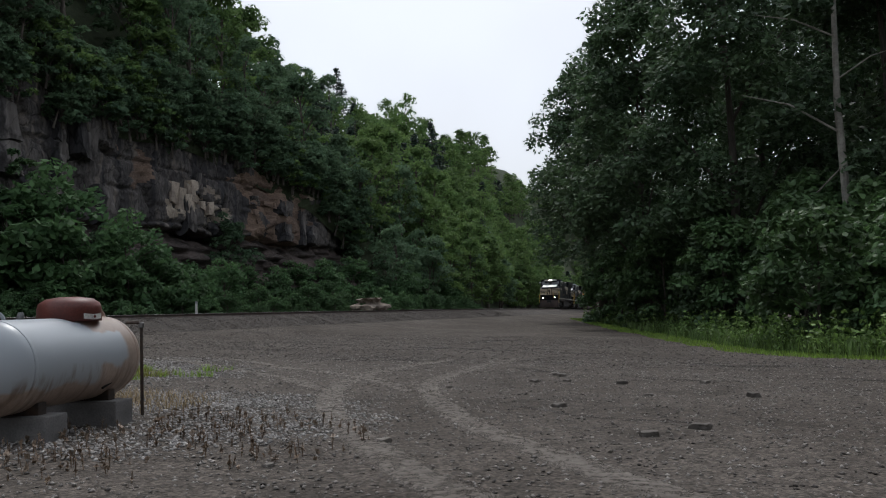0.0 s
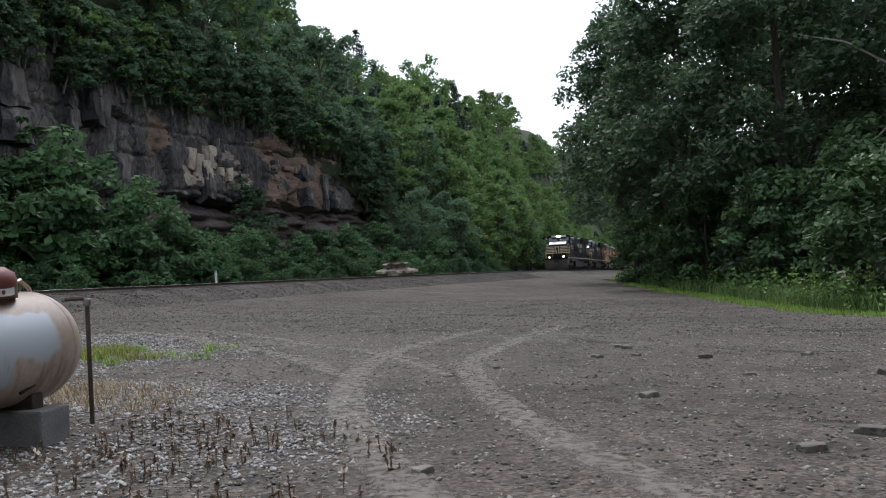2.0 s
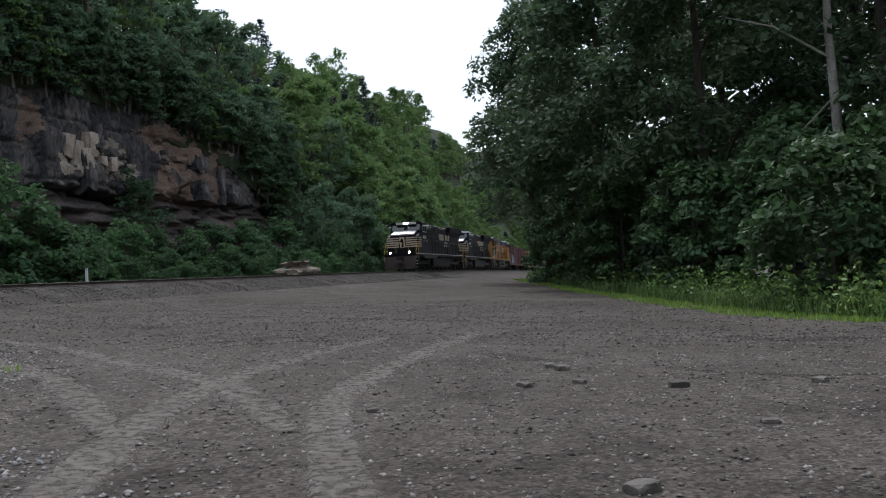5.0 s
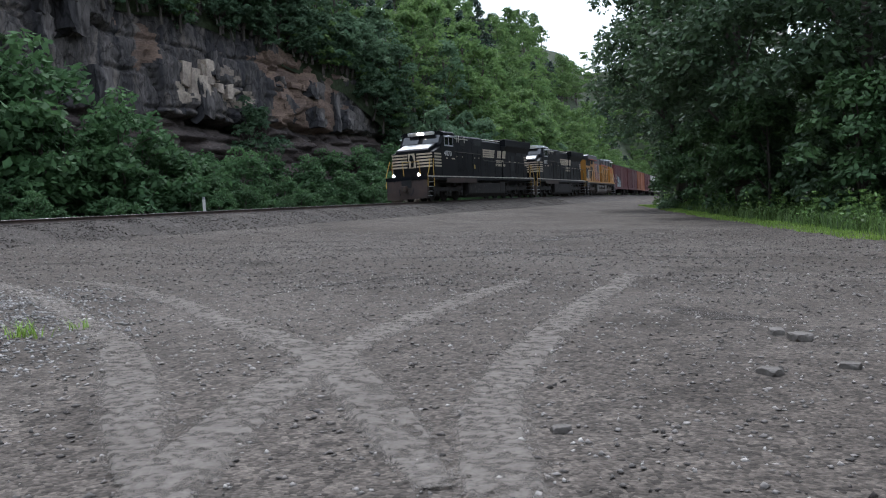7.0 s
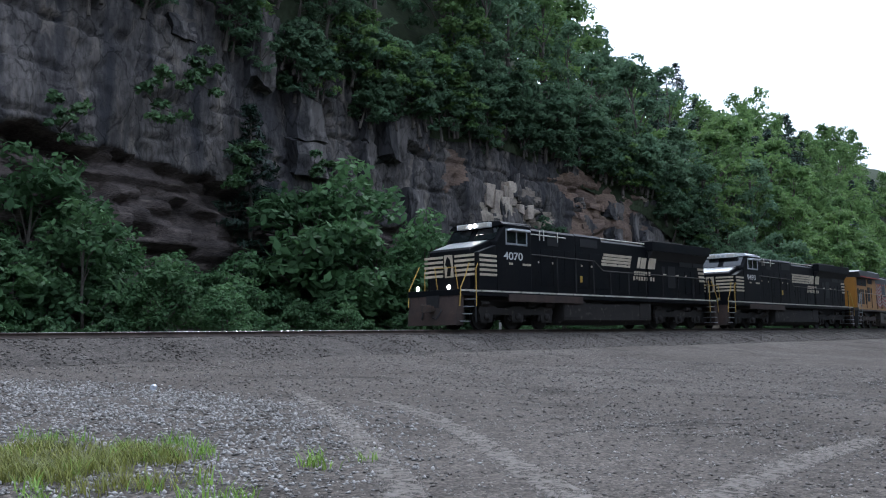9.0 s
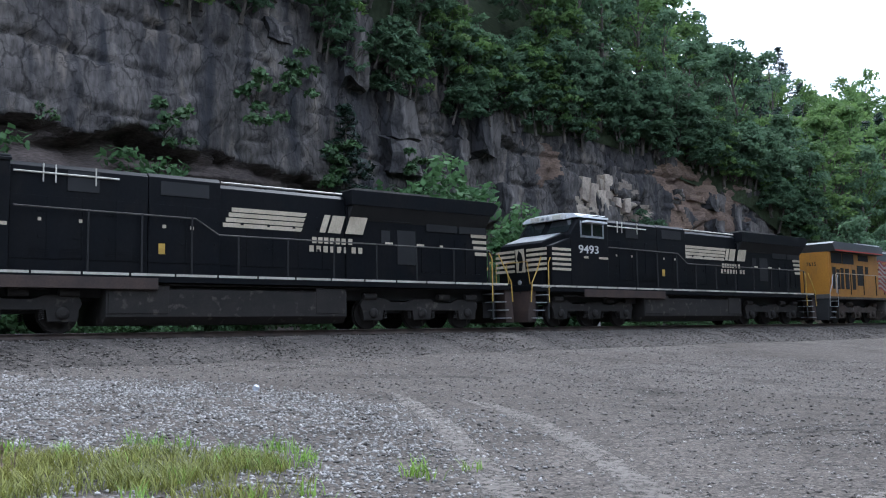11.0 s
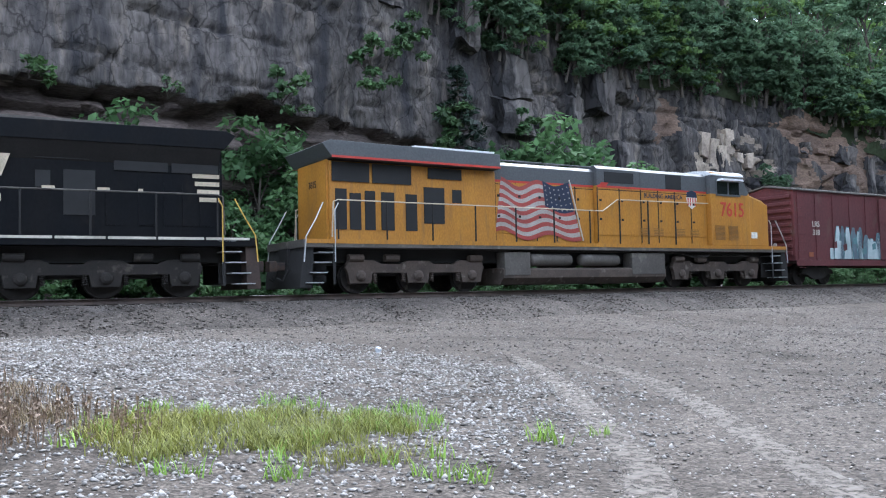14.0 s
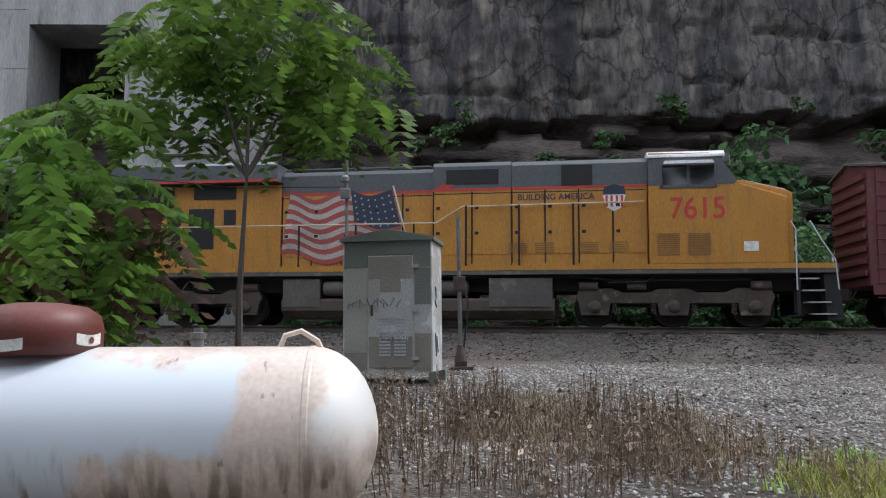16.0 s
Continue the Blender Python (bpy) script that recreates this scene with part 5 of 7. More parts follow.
    for sx in (-1, 1):
        gx0, gx1 = sorted((sx * 1.18, sx * 1.20))
        for a, b, z0, z1 in ((16.4, 17.15, 2.2, 3.38), (15.75, 16.1, 2.9, 3.34), (17.4, 17.8, 1.95, 3.12), (18.2, 18.65, 1.95, 3.15), (18.85, 19.2, 1.95, 3.17), (19.33, 19.7, 1.95, 3.08), (19.8, 20.17, 1.95, 3.2)):
            part("radiator_grille", boxes((gx0, gx1, Y(b), Y(a), z0, z1)), M_VENT if (up or z1 > 3.2) else M_BLACK, wide)
        part("intake_grille", boxes((gx0 + sx * 0.02, gx1 + sx * 0.02, Y(20.28), Y(19.05), 3.42, 4.02), (gx0 + sx * 0.02, gx1 + sx * 0.02, Y(18.95), Y(17.6), 3.42, 4.02), (gx0 + sx * 0.02, gx1 + sx * 0.02, Y(17.0), Y(15.75), 3.66, 4.02)), M_VENT, wide)
        if up:
            rx0, rx1 = sorted((sx * 1.52, sx * 1.53))
            part("red_stripe", boxes((rx0, rx1, Y(20.4), Y(14.42), 4.09, 4.16)), M_RED, wide, "thin red stripe")
    part("pale_roof_hatch", boxes((0.45, 1.45, Y(17.6), Y(14.6), 4.60, 4.66), (-1.45, -0.45, Y(17.6), Y(14.6), 4.60, 4.66)), M_LIGHTROOF if up else M_GREY, e)
    # roof clutter: exhaust stack, horn, fans, ribs
    part("exhaust_box", boxes((-0.45, 0.45, Y(13.0), Y(12.0), 4.40, 4.56), bevel=0.03), M_DARK, e)
    part("air_horn", boxes((-0.2, 0.25, Y(11.6), Y(10.9), 4.44, 4.60), bevel=0.04), M_DARK, e)
    for u in (5.2, 5.8, 6.4, 7.0):
        part("roof_box", boxes((-0.6, 0.6, Y(u + 0.22), Y(u - 0.22), 4.48, 4.58), bevel=0.02), roof, e)
    for sx in (-1, 1):
        # on black hoods this cream pipe stands in for the top edge's highlight
        part("roof_rail", pipe([(sx * 1.1, Y(10.2), 4.46), (sx * 1.1, Y(14.3), 4.46)], 0.03), M_CREAM if not up else M_UPGREY, e)
        gx0, gx1 = sorted((sx * 1.30, sx * 1.325))
        part("blower_grille", boxes((gx0, gx1, Y(9.75), Y(8.35), 3.9, 4.3)), M_VENT, e)
        part("cab_vent", boxes((gx0, gx1, Y(6.7), Y(5.9), 3.8, 4.35)), M_VENT, e)
        for a in (5.0, 5.75, 6.9, 7.6):
            part("louvre", boxes(*[(gx0, gx1, Y(a + 0.5), Y(a), 1.98 + 0.06 * k, 2.015 + 0.06 * k) for k in range(5)]), M_LOUVRE if up else M_BLACK, e)
        # handrail along the walkway
        part("handrail", pipe([(sx * 1.46, Y(20.4), 1.7), (sx * 1.46, Y(20.35), 2.76), (sx * 1.46, Y(20.2), 2.82), (sx * 1.46, Y(10.0), 2.82), (sx * 1.46, Y(9.3), 3.26), (sx * 1.46, Y(4.6), 3.30)], 0.022), M_STRIPE if up else M_GREY, e)
        for u in (20.2, 18.6, 17.0, 15.4, 13.8, 12.2, 10.6):
            part("handrail_post", pipe([(sx * 1.46, Y(u), 1.6), (sx * 1.46, Y(u), 2.81)], 0.028), M_DARK, e)
        for u in (9.2, 7.8, 6.4):
            part("handrail_post", pipe([(sx * 1.46, Y(u), 1.6), (sx * 1.46, Y(u), 3.28)], 0.03), M_DARK, e)
        if not up:
            s_ = part("cab_roof_rail", pipe([(sx * 1.36, Y(4.6), 4.22), (sx * 1.36, Y(7.2), 4.22)], 0.025), M_CREAM, e)
            for u in (5.3, 5.6, 6.6):
                part("rail_post", pipe([(sx * 1.36, Y(u), 3.98), (sx * 1.36, Y(u), 4.46)], 0.022), M_CREAM, s_)
            k0, k1 = sorted((sx * 1.44, sx * 1.505))
            part("side_skirt", boxes((k0, k1, Y(8.25), Y(3.0), 1.18, 1.50), bevel=0.01), M_SKIRT, e, "rust-brown painted side skirt")
    # fuel tank, air reservoirs, pipes
    ft = part("fuel_tank", prism_y([(-1.38, 0.42), (-1.15, 0.20), (1.15, 0.20), (1.38, 0.42), (1.38, 0.70 if up else 1.18), (1.1 if not up else 1.3, 1.3 if not up else 0.76), (-1.1 if not up else -1.3, 1.3 if not up else 0.76), (-1.38, 0.70 if up else 1.18)], Y(14.3), Y(6.9), 0.02), M_TRUCKUP if up else M_TRUCK, e, "road-grimed fuel tank")
    for sx in (-1, 1):
        x0, x1 = sorted((sx * 0.9, sx * 1.40))
        for ua, ub in ((6.95, 8.6), (13.2, 14.25)):
            part("tank_end_block", boxes((x0, x1, Y(ub), Y(ua), 0.5, 1.3), bevel=0.03), M_GREY if up else M_TRUCK, ft)
        if up:
            for a in (9.0, 11.2):
                part("air_reservoir", lathe([(0.04, 0), (0.18, 0.03), (0.22, 0.12), (0.22, 1.75), (0.18, 1.84), (0.04, 1.87)], 20, "y"), M_GREY, ft, at=pose(sx * 1.2, Y(a + 1.95), 1.04), smooth=True)
        part("train_pipe", pipe([(sx * 1.3, Y(15), 1.33), (sx * 1.3, Y(6.3), 1.33), (sx * 1.25, Y(5.4), 1.22), (sx * 1.25, Y(2.0), 1.22)], 0.03), M_TRUCK, e)
        part("sand_pipe", pipe([(sx * 1.3, Y(4.3), 1.35), (sx * 1.32, Y(4.6), 1.18), (sx * 1.32, Y(5.5), 1.16)], 0.025), M_TRUCK, e)
    grime = M_TRUCKUP if up else M_TRUCK
    ws = loco_truck(e, Y(3.9), grime) + loco_truck(e, Y(17.4), grime)
    # lettering
    for sx in (-1, 1):
        turn = pose(0, 0, 0, 90, 0, 90 if sx > 0 else -90)
        letters(number, 0.80 if up else 0.46, M_RED if up else M_WHITE, c_ob, Matrix.Translation((sx * 1.528, Y(3.3), 2.82 if up else 2.98)) @ turn @ Matrix.Diagonal((0.9 if up else 1.4, 1, 1, 1)))
        if up:
            letters("BUILDING AMERICA", 0.23, M_BLUE, e, Matrix.Translation((sx * 1.322, Y(6.85), 3.42)) @ turn, "motto")
            sh = [(-0.26, 0.55), (0, 0.62), (0.26, 0.55), (0.3, 0.30), (0.2, 0.0), (0, -0.12), (-0.2, 0.0), (-0.3, 0.30)]
            s_ob = part("shield_emblem", flat_strip([(Y(5.35) + a, 3.18 + b) for a, b in sh], sx * 1.318, sx * 0.006), M_WHITE, e)
            part("shield_top", flat_strip([(Y(5.35) + a, 3.18 + b) for a, b in sh[:3] + [(0.3, 0.34), (-0.3, 0.34)]], sx * 1.324, sx * 0.005), M_BLUE, s_ob)
            for q in (-0.2, -0.07, 0.07, 0.2):
                part("shield_bar", flat_strip([(Y(5.35) + q - 0.03, 3.2), (Y(5.35) + q + 0.03, 3.2), (Y(5.35) + q + 0.03, 3.5), (Y(5.35) + q - 0.03, 3.5)], sx * 1.324, sx * 0.005), M_RED, s_ob)
            wavy_flag(e, sx, Y)
            part("red_flash", flat_strip([(Y(10.05), 3.77), (Y(9.7), 3.77), (Y(9.45), 3.98), (Y(9.75), 3.98), (Y(9.6), 3.9), (Y(9.9), 3.9)], sx * 1.312, sx * 0.008), M_RED, e)
            if sx > 0:
                letters(number, 0.3, M_DARK, e, Matrix.Translation((0.1, Y(20.43), 3.3)) @ pose(0, 0, 0, 90, 0, 0))
            for u in (3.0, 3.75):
                part("cab_grille", boxes(*[(min(sx * 1.52, sx * 1.535), max(sx * 1.52, sx * 1.535), Y(u + 0.55), Y(u), 1.85 + 0.05 * k, 1.88 + 0.05 * k) for k in range(12)]), M_LOUVRE, c_ob)
            part("notice_plate", boxes((min(sx * 1.5, sx * 1.51), max(sx * 1.5, sx * 1.51), Y(2.2), Y(1.85), 1.95, 2.2)), M_PAPER, n_ob)
        else:
            emblem_bars(e, sx, Y, galloping=livery == "black_horse")
    return e, ws


def wavy_flag(e, sx, Y):
    """A waving striped flag with a starred blue corner, painted on the engine doors."""
    x0 = 1.146
    y0, y1, z0, z1 = Y(14.42), Y(10.75), 1.85, 3.88
    fl = part("flag_base", flat_strip([(y0 + 0.1, z0 + 0.25), (y1 - 0.1, z0 + 0.05), (y1 - 0.75, z1 - 0.15), (y0 + 0.35, z1 - 0.2)], sx * (x0 - 0.008), sx * 0.005), M_YELLOW, e, "painted waving flag")
    n = 20

    def at(u, v):
        wave = 0.15 * math.sin(u * 11.5 + 0.6 + 1.2 * v) * (1.15 - 0.6 * u) - 0.12 * u * (1 - v)
        skew = (1 - v) * 0.0 + v * (0.28 * (1 - u) - 0.55 * u)
        return y0 + (y1 - y0) * u + skew, z0 + 0.05 + (z1 - z0 - 0.2) * v + wave

    def ribbon(name, u0, u1, v0, v1, m, lift):
        bm = bmesh.new()
        for i in range(n):
            q = [at(u0 + (u1 - u0) * (i + a) / n, v) for a, v in ((0, v0), (1, v0), (1, v1), (0, v1))]
            bm.faces.new([bm.verts.new((sx * (x0 + lift), y, z)) for y, z in q])
        bmesh.ops.remove_doubles(bm, verts=bm.verts, dist=0.0005)
        part(name, bm, m, fl)

    for k in range(13):
        ribbon("flag_stripe", 0.0, 1.0, k / 13, (k + 1) / 13, M_FLAGRED if k % 2 == 0 else M_FLAGWHITE, 0.004)
    ribbon("flag_canton", 0.60, 1.0, 0.52, 1.02, M_BLUE, 0.008)
    for i in range(6):
        for j in range(5):
            bm = bmesh.new()
            cy, cz = at(0.635 + 0.066 * i, 0.57 + 0.095 * j)
            vs = []
            for k in range(10):
                r = 0.042 if k % 2 == 0 else 0.018
                vs.append(bm.verts.new((sx * (x0 + 0.012), cy + r * math.sin(k * math.pi / 5), cz + r * math.cos(k * math.pi / 5))))
            bm.faces.new(vs)
            part("flag_star", bm, M_FLAGWHITE, fl)
    a, b = at(1.0, 1.02), at(1.0, 0.0)
    part("flag_staff", pipe([(sx * (x0 + 0.01), a[0] + 0.05, a[1] + 0.1), (sx * (x0 + 0.01), b[0] + 0.08, b[1])], 0.025), M_CREAM, fl)


def emblem_bars(e, sx, Y, galloping):
    """White ladder of bars with slanted strokes beside it and two lines of plain bars below."""
    z0 = 3.12
    a, b = Y(10.2), Y(13.4)
    x = 1.136
    for k in range(4):
        part("emblem_bar", flat_strip([(a - 0.05 - (0.28 * k / 3 if galloping else 0), z0 + 0.16 * k), (a - 0.05 - (0.28 * k / 3 if galloping else 0), z0 + 0.16 * k + 0.125), (b + 0.55 * (1 if galloping else 0) - 0.05 * k, z0 + 0.16 * k + 0.125), (b + 0.62 * (1 if galloping else 0) - 0.05 * k, z0 + 0.16 * k)], sx * x, sx * 0.012), M_STRIPE, e)
    for k, (p, q) in enumerate(((13.55, 13.75), (13.85, 14.3), (14.45, 15.1))):
        part("emblem_stroke", flat_strip([(Y(p) + 0.1, z0 + 0.02), (Y(p) - 0.1, z0 + 0.6), (Y(q) - 0.1, z0 + 0.6), (Y(q) + 0.1, z0 + 0.02)], sx * (1.215 if p > 14.35 else x), sx * 0.03), M_STRIPE, e)
    for zz, p, q in ((2.78, 13.2, 14.9), (2.50, 13.1, 15.1)):
        for i in range(7 if zz > 2.6 else 8):
            u = p + (q - p) * i / 8
            part("lettering_bar", flat_strip([(Y(u), zz), (Y(u), zz + 0.2), (Y(u + 0.15), zz + 0.2), (Y(u + 0.15), zz)], sx * (1.20 if u > 14.35 else x), sx * 0.012), M_STRIPE, e)
    # small lettering and warning labels along the flank
    for u, z, w_, hw in ((3.0, 2.76, 0.25, 1.522), (3.9, 2.76, 0.55, 1.522), (5.2, 2.95, 0.08, 1.318), (6.2, 2.95, 0.08, 1.318), (8.4, 2.95, 0.1, 1.318), (9.2, 2.95, 0.1, 1.318), (15.9, 2.85, 0.3, 1.202), (17.2, 2.85, 0.3, 1.202), (18.2, 2.85, 0.12, 1.202)):
        part("small_label", flat_strip([(Y(u), z), (Y(u), z + 0.09), (Y(u + w_), z + 0.09), (Y(u + w_), z)], sx * hw, sx * 0.012), M_STRIPE, e)
    for k in range(4):
        part("rear_stripe", flat_strip([(Y(19.6 + 0.06 * k), 3.3 - 0.22 * k), (Y(19.6 + 0.06 * k), 3.42 - 0.22 * k), (Y(20.32), 3.42 - 0.22 * k), (Y(20.32), 3.3 - 0.22 * k)], sx * 1.19, sx * 0.012), M_STRIPE, e)
    part("warning_label", flat_strip([(Y(8.3), 2.2), (Y(8.3), 2.5), (Y(8.48), 2.5), (Y(8.48), 2.2)], sx * 1.318, sx * 0.012), M_RAILING, e)


def car_truck(e, yc):
    t = part("truck", boxes((-0.9, 0.9, yc - 0.18, yc + 0.18, 0.45, 0.85), bevel=0.02), M_DARK, e)
    for sx in (-1, 1):
        a, b = sorted((sx * 0.98, sx * 1.12))
        part("side_frame", prism_x([(yc - 1.15, 0.50), (yc - 1.05, 0.68), (yc - 0.45, 0.80), (yc + 0.45, 0.80), (yc + 1.05, 0.68), (yc + 1.15, 0.50), (yc + 0.7, 0.44), (yc + 0.3, 0.24), (yc - 0.3, 0.24), (yc - 0.7, 0.44)], a, b, 0.012), M_TRUCK, t)
    for a in (-0.89, 0.89):
        wheelset(e, yc + a, 0.46)


def boxcar(paint, label, graffiti=False, numbered=False):
    """A boxcar with ribbed ends, panelled sides, sliding door, ladder and low roof."""
    e = tagged(empty("boxcar"), label, "railway car", "cars of the train")
    L = 7.75
    body = part("body", prism_y([(-1.42, 1.05), (1.42, 1.05), (1.42, 4.12), (0, 4.36), (-1.42, 4.12)], -L, L, 0.02), paint, e)
    part("roof", prism_y([(-1.50, 4.10), (0, 4.38), (1.50, 4.10), (1.50, 4.16), (0, 4.45), (-1.50, 4.16)], -L - 0.1, L + 0.1), M_GREY, e)
    for k in range(11):
        y = -L + 0.3 + k * 1.49
        part("roof_rib", prism_y([(-1.5, 4.165), (0, 4.455), (1.5, 4.165), (1.5, 4.195), (0, 4.485), (-1.5, 4.195)], y - 0.04, y + 0.04), M_GREY, e)
    for s in (-1, 1):
        for k in range(9):
            z = 1.3 + 0.31 * k
            part("end_rib", boxes((-1.3, 1.3, min(s * L, s * (L + 0.09)), max(s * L, s * (L + 0.09)), z, z + 0.16), bevel=0.035), paint, body)
        coupler(e, s * (L + 0.05), s)
        car_truck(e, s * (L - 1.9))
        for sx in (-1, 1):
            for k in range(9):
                z = 0.75 + 0.37 * k
                part("ladder_rung", pipe([(sx * 1.46, s * (L - 0.15), z), (sx * 1.46, s * (L - 0.6), z)], 0.014, 5), paint, body)
    for sx in (-1, 1):
        a, b = sorted((sx * 1.42, sx * 1.455))
        part("side_sill", boxes((a, b, -L + 0.05, L - 0.05, 0.82, 1.08), bevel=0.01), paint, body)
        for k in range(13):
            y = -L + 0.25 + k * (2 * L - 0.5) / 12
            part("side_post", boxes((a, b, y - 0.05, y + 0.05, 1.08, 4.08)), paint, body)
        d0, d1 = sorted((sx * 1.455, sx * 1.50))
        door = part("sliding_door", boxes((d0, d1, -1.5, 1.5, 1.10, 3.95), bevel=0.015), paint, e)
        for k in range(4):
            part("door_rib", boxes((d0 + sx * 0.02, d1 + sx * 0.02, -1.4, 1.4, 1.5 + 0.65 * k, 1.58 + 0.65 * k)), paint, door)
        turn = pose(0, 0, 0, 90, 0, 90 if sx > 0 else -90)
        if numbered:
            letters("LRS", 0.34, M_CREAM, body, Matrix.Translation((sx * 1.458, -L * sx * 0 + (6.3 if sx < 0 else -6.3), 2.55)) @ turn, "reporting_mark")
            letters("318", 0.34, M_CREAM, body, Matrix.Translation((sx * 1.458, (6.3 if sx < 0 else -6.3), 2.18)) @ turn, "reporting_mark")
        if graffiti:
            rng = random.Random(4)
            g = sx * -1
            part("graffiti_shade", boxes((min(sx * 1.421, sx * 1.43), max(sx * 1.421, sx * 1.43), min(g * 5.3, g * 0.2), max(g * 5.3, g * 0.2), 1.12, 1.62)), M_GRAFW, body)
            for i in range(7):
                y0 = 4.95 - 0.74 * i
                bars = []
                for k in range(rng.choice((2, 3))):
                    lean, w = rng.uniform(-0.18, 0.18), rng.uniform(0.10, 0.17)
                    bars.append((y0 + 0.27 * (k - 1) + rng.uniform(-0.05, 0.05), 1.14, rng.uniform(0.75, 1.45), lean, w))
                for yb, zb, h, lean, w in bars:
                    for name, grow, lift, m_ in (("graffiti_outline", 0.045, 1.458, M_GRAFT), ("graffiti_fill", 0.0, 1.464, rng.choice((M_GRAFW, M_GRAFW, M_GRAF)))):
                        pts = [(yb - w - grow, zb), (yb + w + grow, zb), (yb + w + grow + lean, zb + h * 0.75), (yb + w * 0.5 + lean, zb + h + grow), (yb - w * 0.7 + lean, zb + h + grow * 0.8), (yb - w - grow + lean, zb + h * 0.8)]
                        part(name, flat_strip([(g * p, q) for p, q in pts], sx * lift, sx * 0.006), m_, body)
                zb = rng.uniform(1.35, 1.9)
                part("graffiti_gap", flat_strip([(g * (y0 - 0.12), zb), (g * (y0 + 0.14), zb - 0.04), (g * (y0 + 0.17), zb + 0.22), (g * (y0 - 0.1), zb + 0.3)], sx * 1.471, sx * 0.006), rng.choice((M_GRAFT, paint)), body)
            part("stencil_panel", boxes((min(sx * 1.456, sx * 1.462), max(sx * 1.456, sx * 1.462), min(g * 6.55, g * 6.85), max(g * 6.55, g * 6.85), 1.22, 1.42)), M_ORANGE, body, "small orange panel")
    return e


def covered_hopper():
    e = tagged(empty("covered_hopper"), "pale grey covered hopper car with sloped lower ends", "railway car", "cars of the train")
    L = 8.2
    part("body", prism_x([(-L, 2.6), (-L, 4.2), (L, 4.2), (L, 2.6), (L - 2.4, 1.1), (-L + 2.4, 1.1)], -1.45, 1.45, 0.03), M_HOPPER, e)
    part("roof_walk", boxes((-0.5, 0.5, -L, L, 4.25, 4.4), bevel=0.02), M_GREY, e)
    part("sill", boxes((-1.4, 1.4, -L - 0.3, L + 0.3, 0.95, 1.12)), M_HOPPER, e)
    for s in (-1, 1):
        coupler(e, s * (L + 0.3), s)
        car_truck(e, s * (L - 1.3))
        for sx in (-1, 1):
            part("end_post", pipe([(sx * 1.4, s * (L - 0.05), 1.1), (sx * 1.4, s * (L - 0.05), 2.7)], 0.05), M_HOPPER, e)
    for sx in (-1, 1):
        a, b = sorted((sx * 1.45, sx * 1.52))
        for k in range(11):
            y = -L + 0.3 + k * (2 * L - 0.6) / 10
            part("side_post", boxes((a, b, y - 0.05, y + 0.05, 1.9 if abs(y) > 5.8 else 1.15, 4.15)), M_HOPPER, e)
    return e


lead, lead_wheels = locomotive("lead_locomotive", "black_horse", "4070", "black diesel locomotive with white nose stripes and lit headlights")
second, second_wheels = locomotive("second_locomotive", "black", "9493", "black diesel locomotive with white nose stripes and silver window frames")
third, third_wheels = locomotive("third_locomotive", "yellow", "7615", "yellow and grey diesel locomotive with a waving flag on its flank")
car_a = boxcar(M_MAROON, "maroon boxcar with pale graffiti along its lower side", True, True)
car_b = boxcar(M_MAROON, "plain weathered maroon boxcar behind the locomotives")
car_c = boxcar(M_ORANGE, "rusty orange-brown boxcar far back in the train")
car_d = boxcar(M_MAROON, "dull maroon boxcar far back in the train")
car_e = covered_hopper()
car_f = covered_hopper()
TRAIN = [(lead, 11.45, -1), (second, 34.5, -1), (third, 57.85, 1), (car_a, 77.35, 1), (car_b, 93.85, 1), (car_c, 110.35, 1), (car_d, 126.85, 1), (car_e, 144.05, 1), (car_f, 161.45, 1)]


def glide(k):
    k = max(0.0, min(1.0, k))
    return k * k * (3 - 2 * k)


def head_at(t):
    """Where the lead coupler is, along the track."""
    return 0.00054142 * t ** 4 + -0.0106198 * t ** 3 + -0.070342 * t * t + -9.76900 * t + 140.280 - 4.0 + 0.35 * math.exp(-((t - 13.6) / 0.9) ** 2) - 0.85 * glide((t - 14.2) / 1.3) + 0.14 * glide((t - 12.7) / 0.9) - 0.62 * glide((t - 14.4) / 1.2) - 1.1 * glide((t - 10.4) / 2.6)


def rolling_pose(s, facing):
    a, b = on_track(s - 6.5), on_track(s + 6.5)
    f = (b - a).normalized() * facing
    r = f.cross(Vector((0, 0, 1))).normalized()
    u = r.cross(f)
    m = Matrix((r, f, u)).transposed().to_4x4()
    m.translation = a.lerp(b, 0.5)
    return m


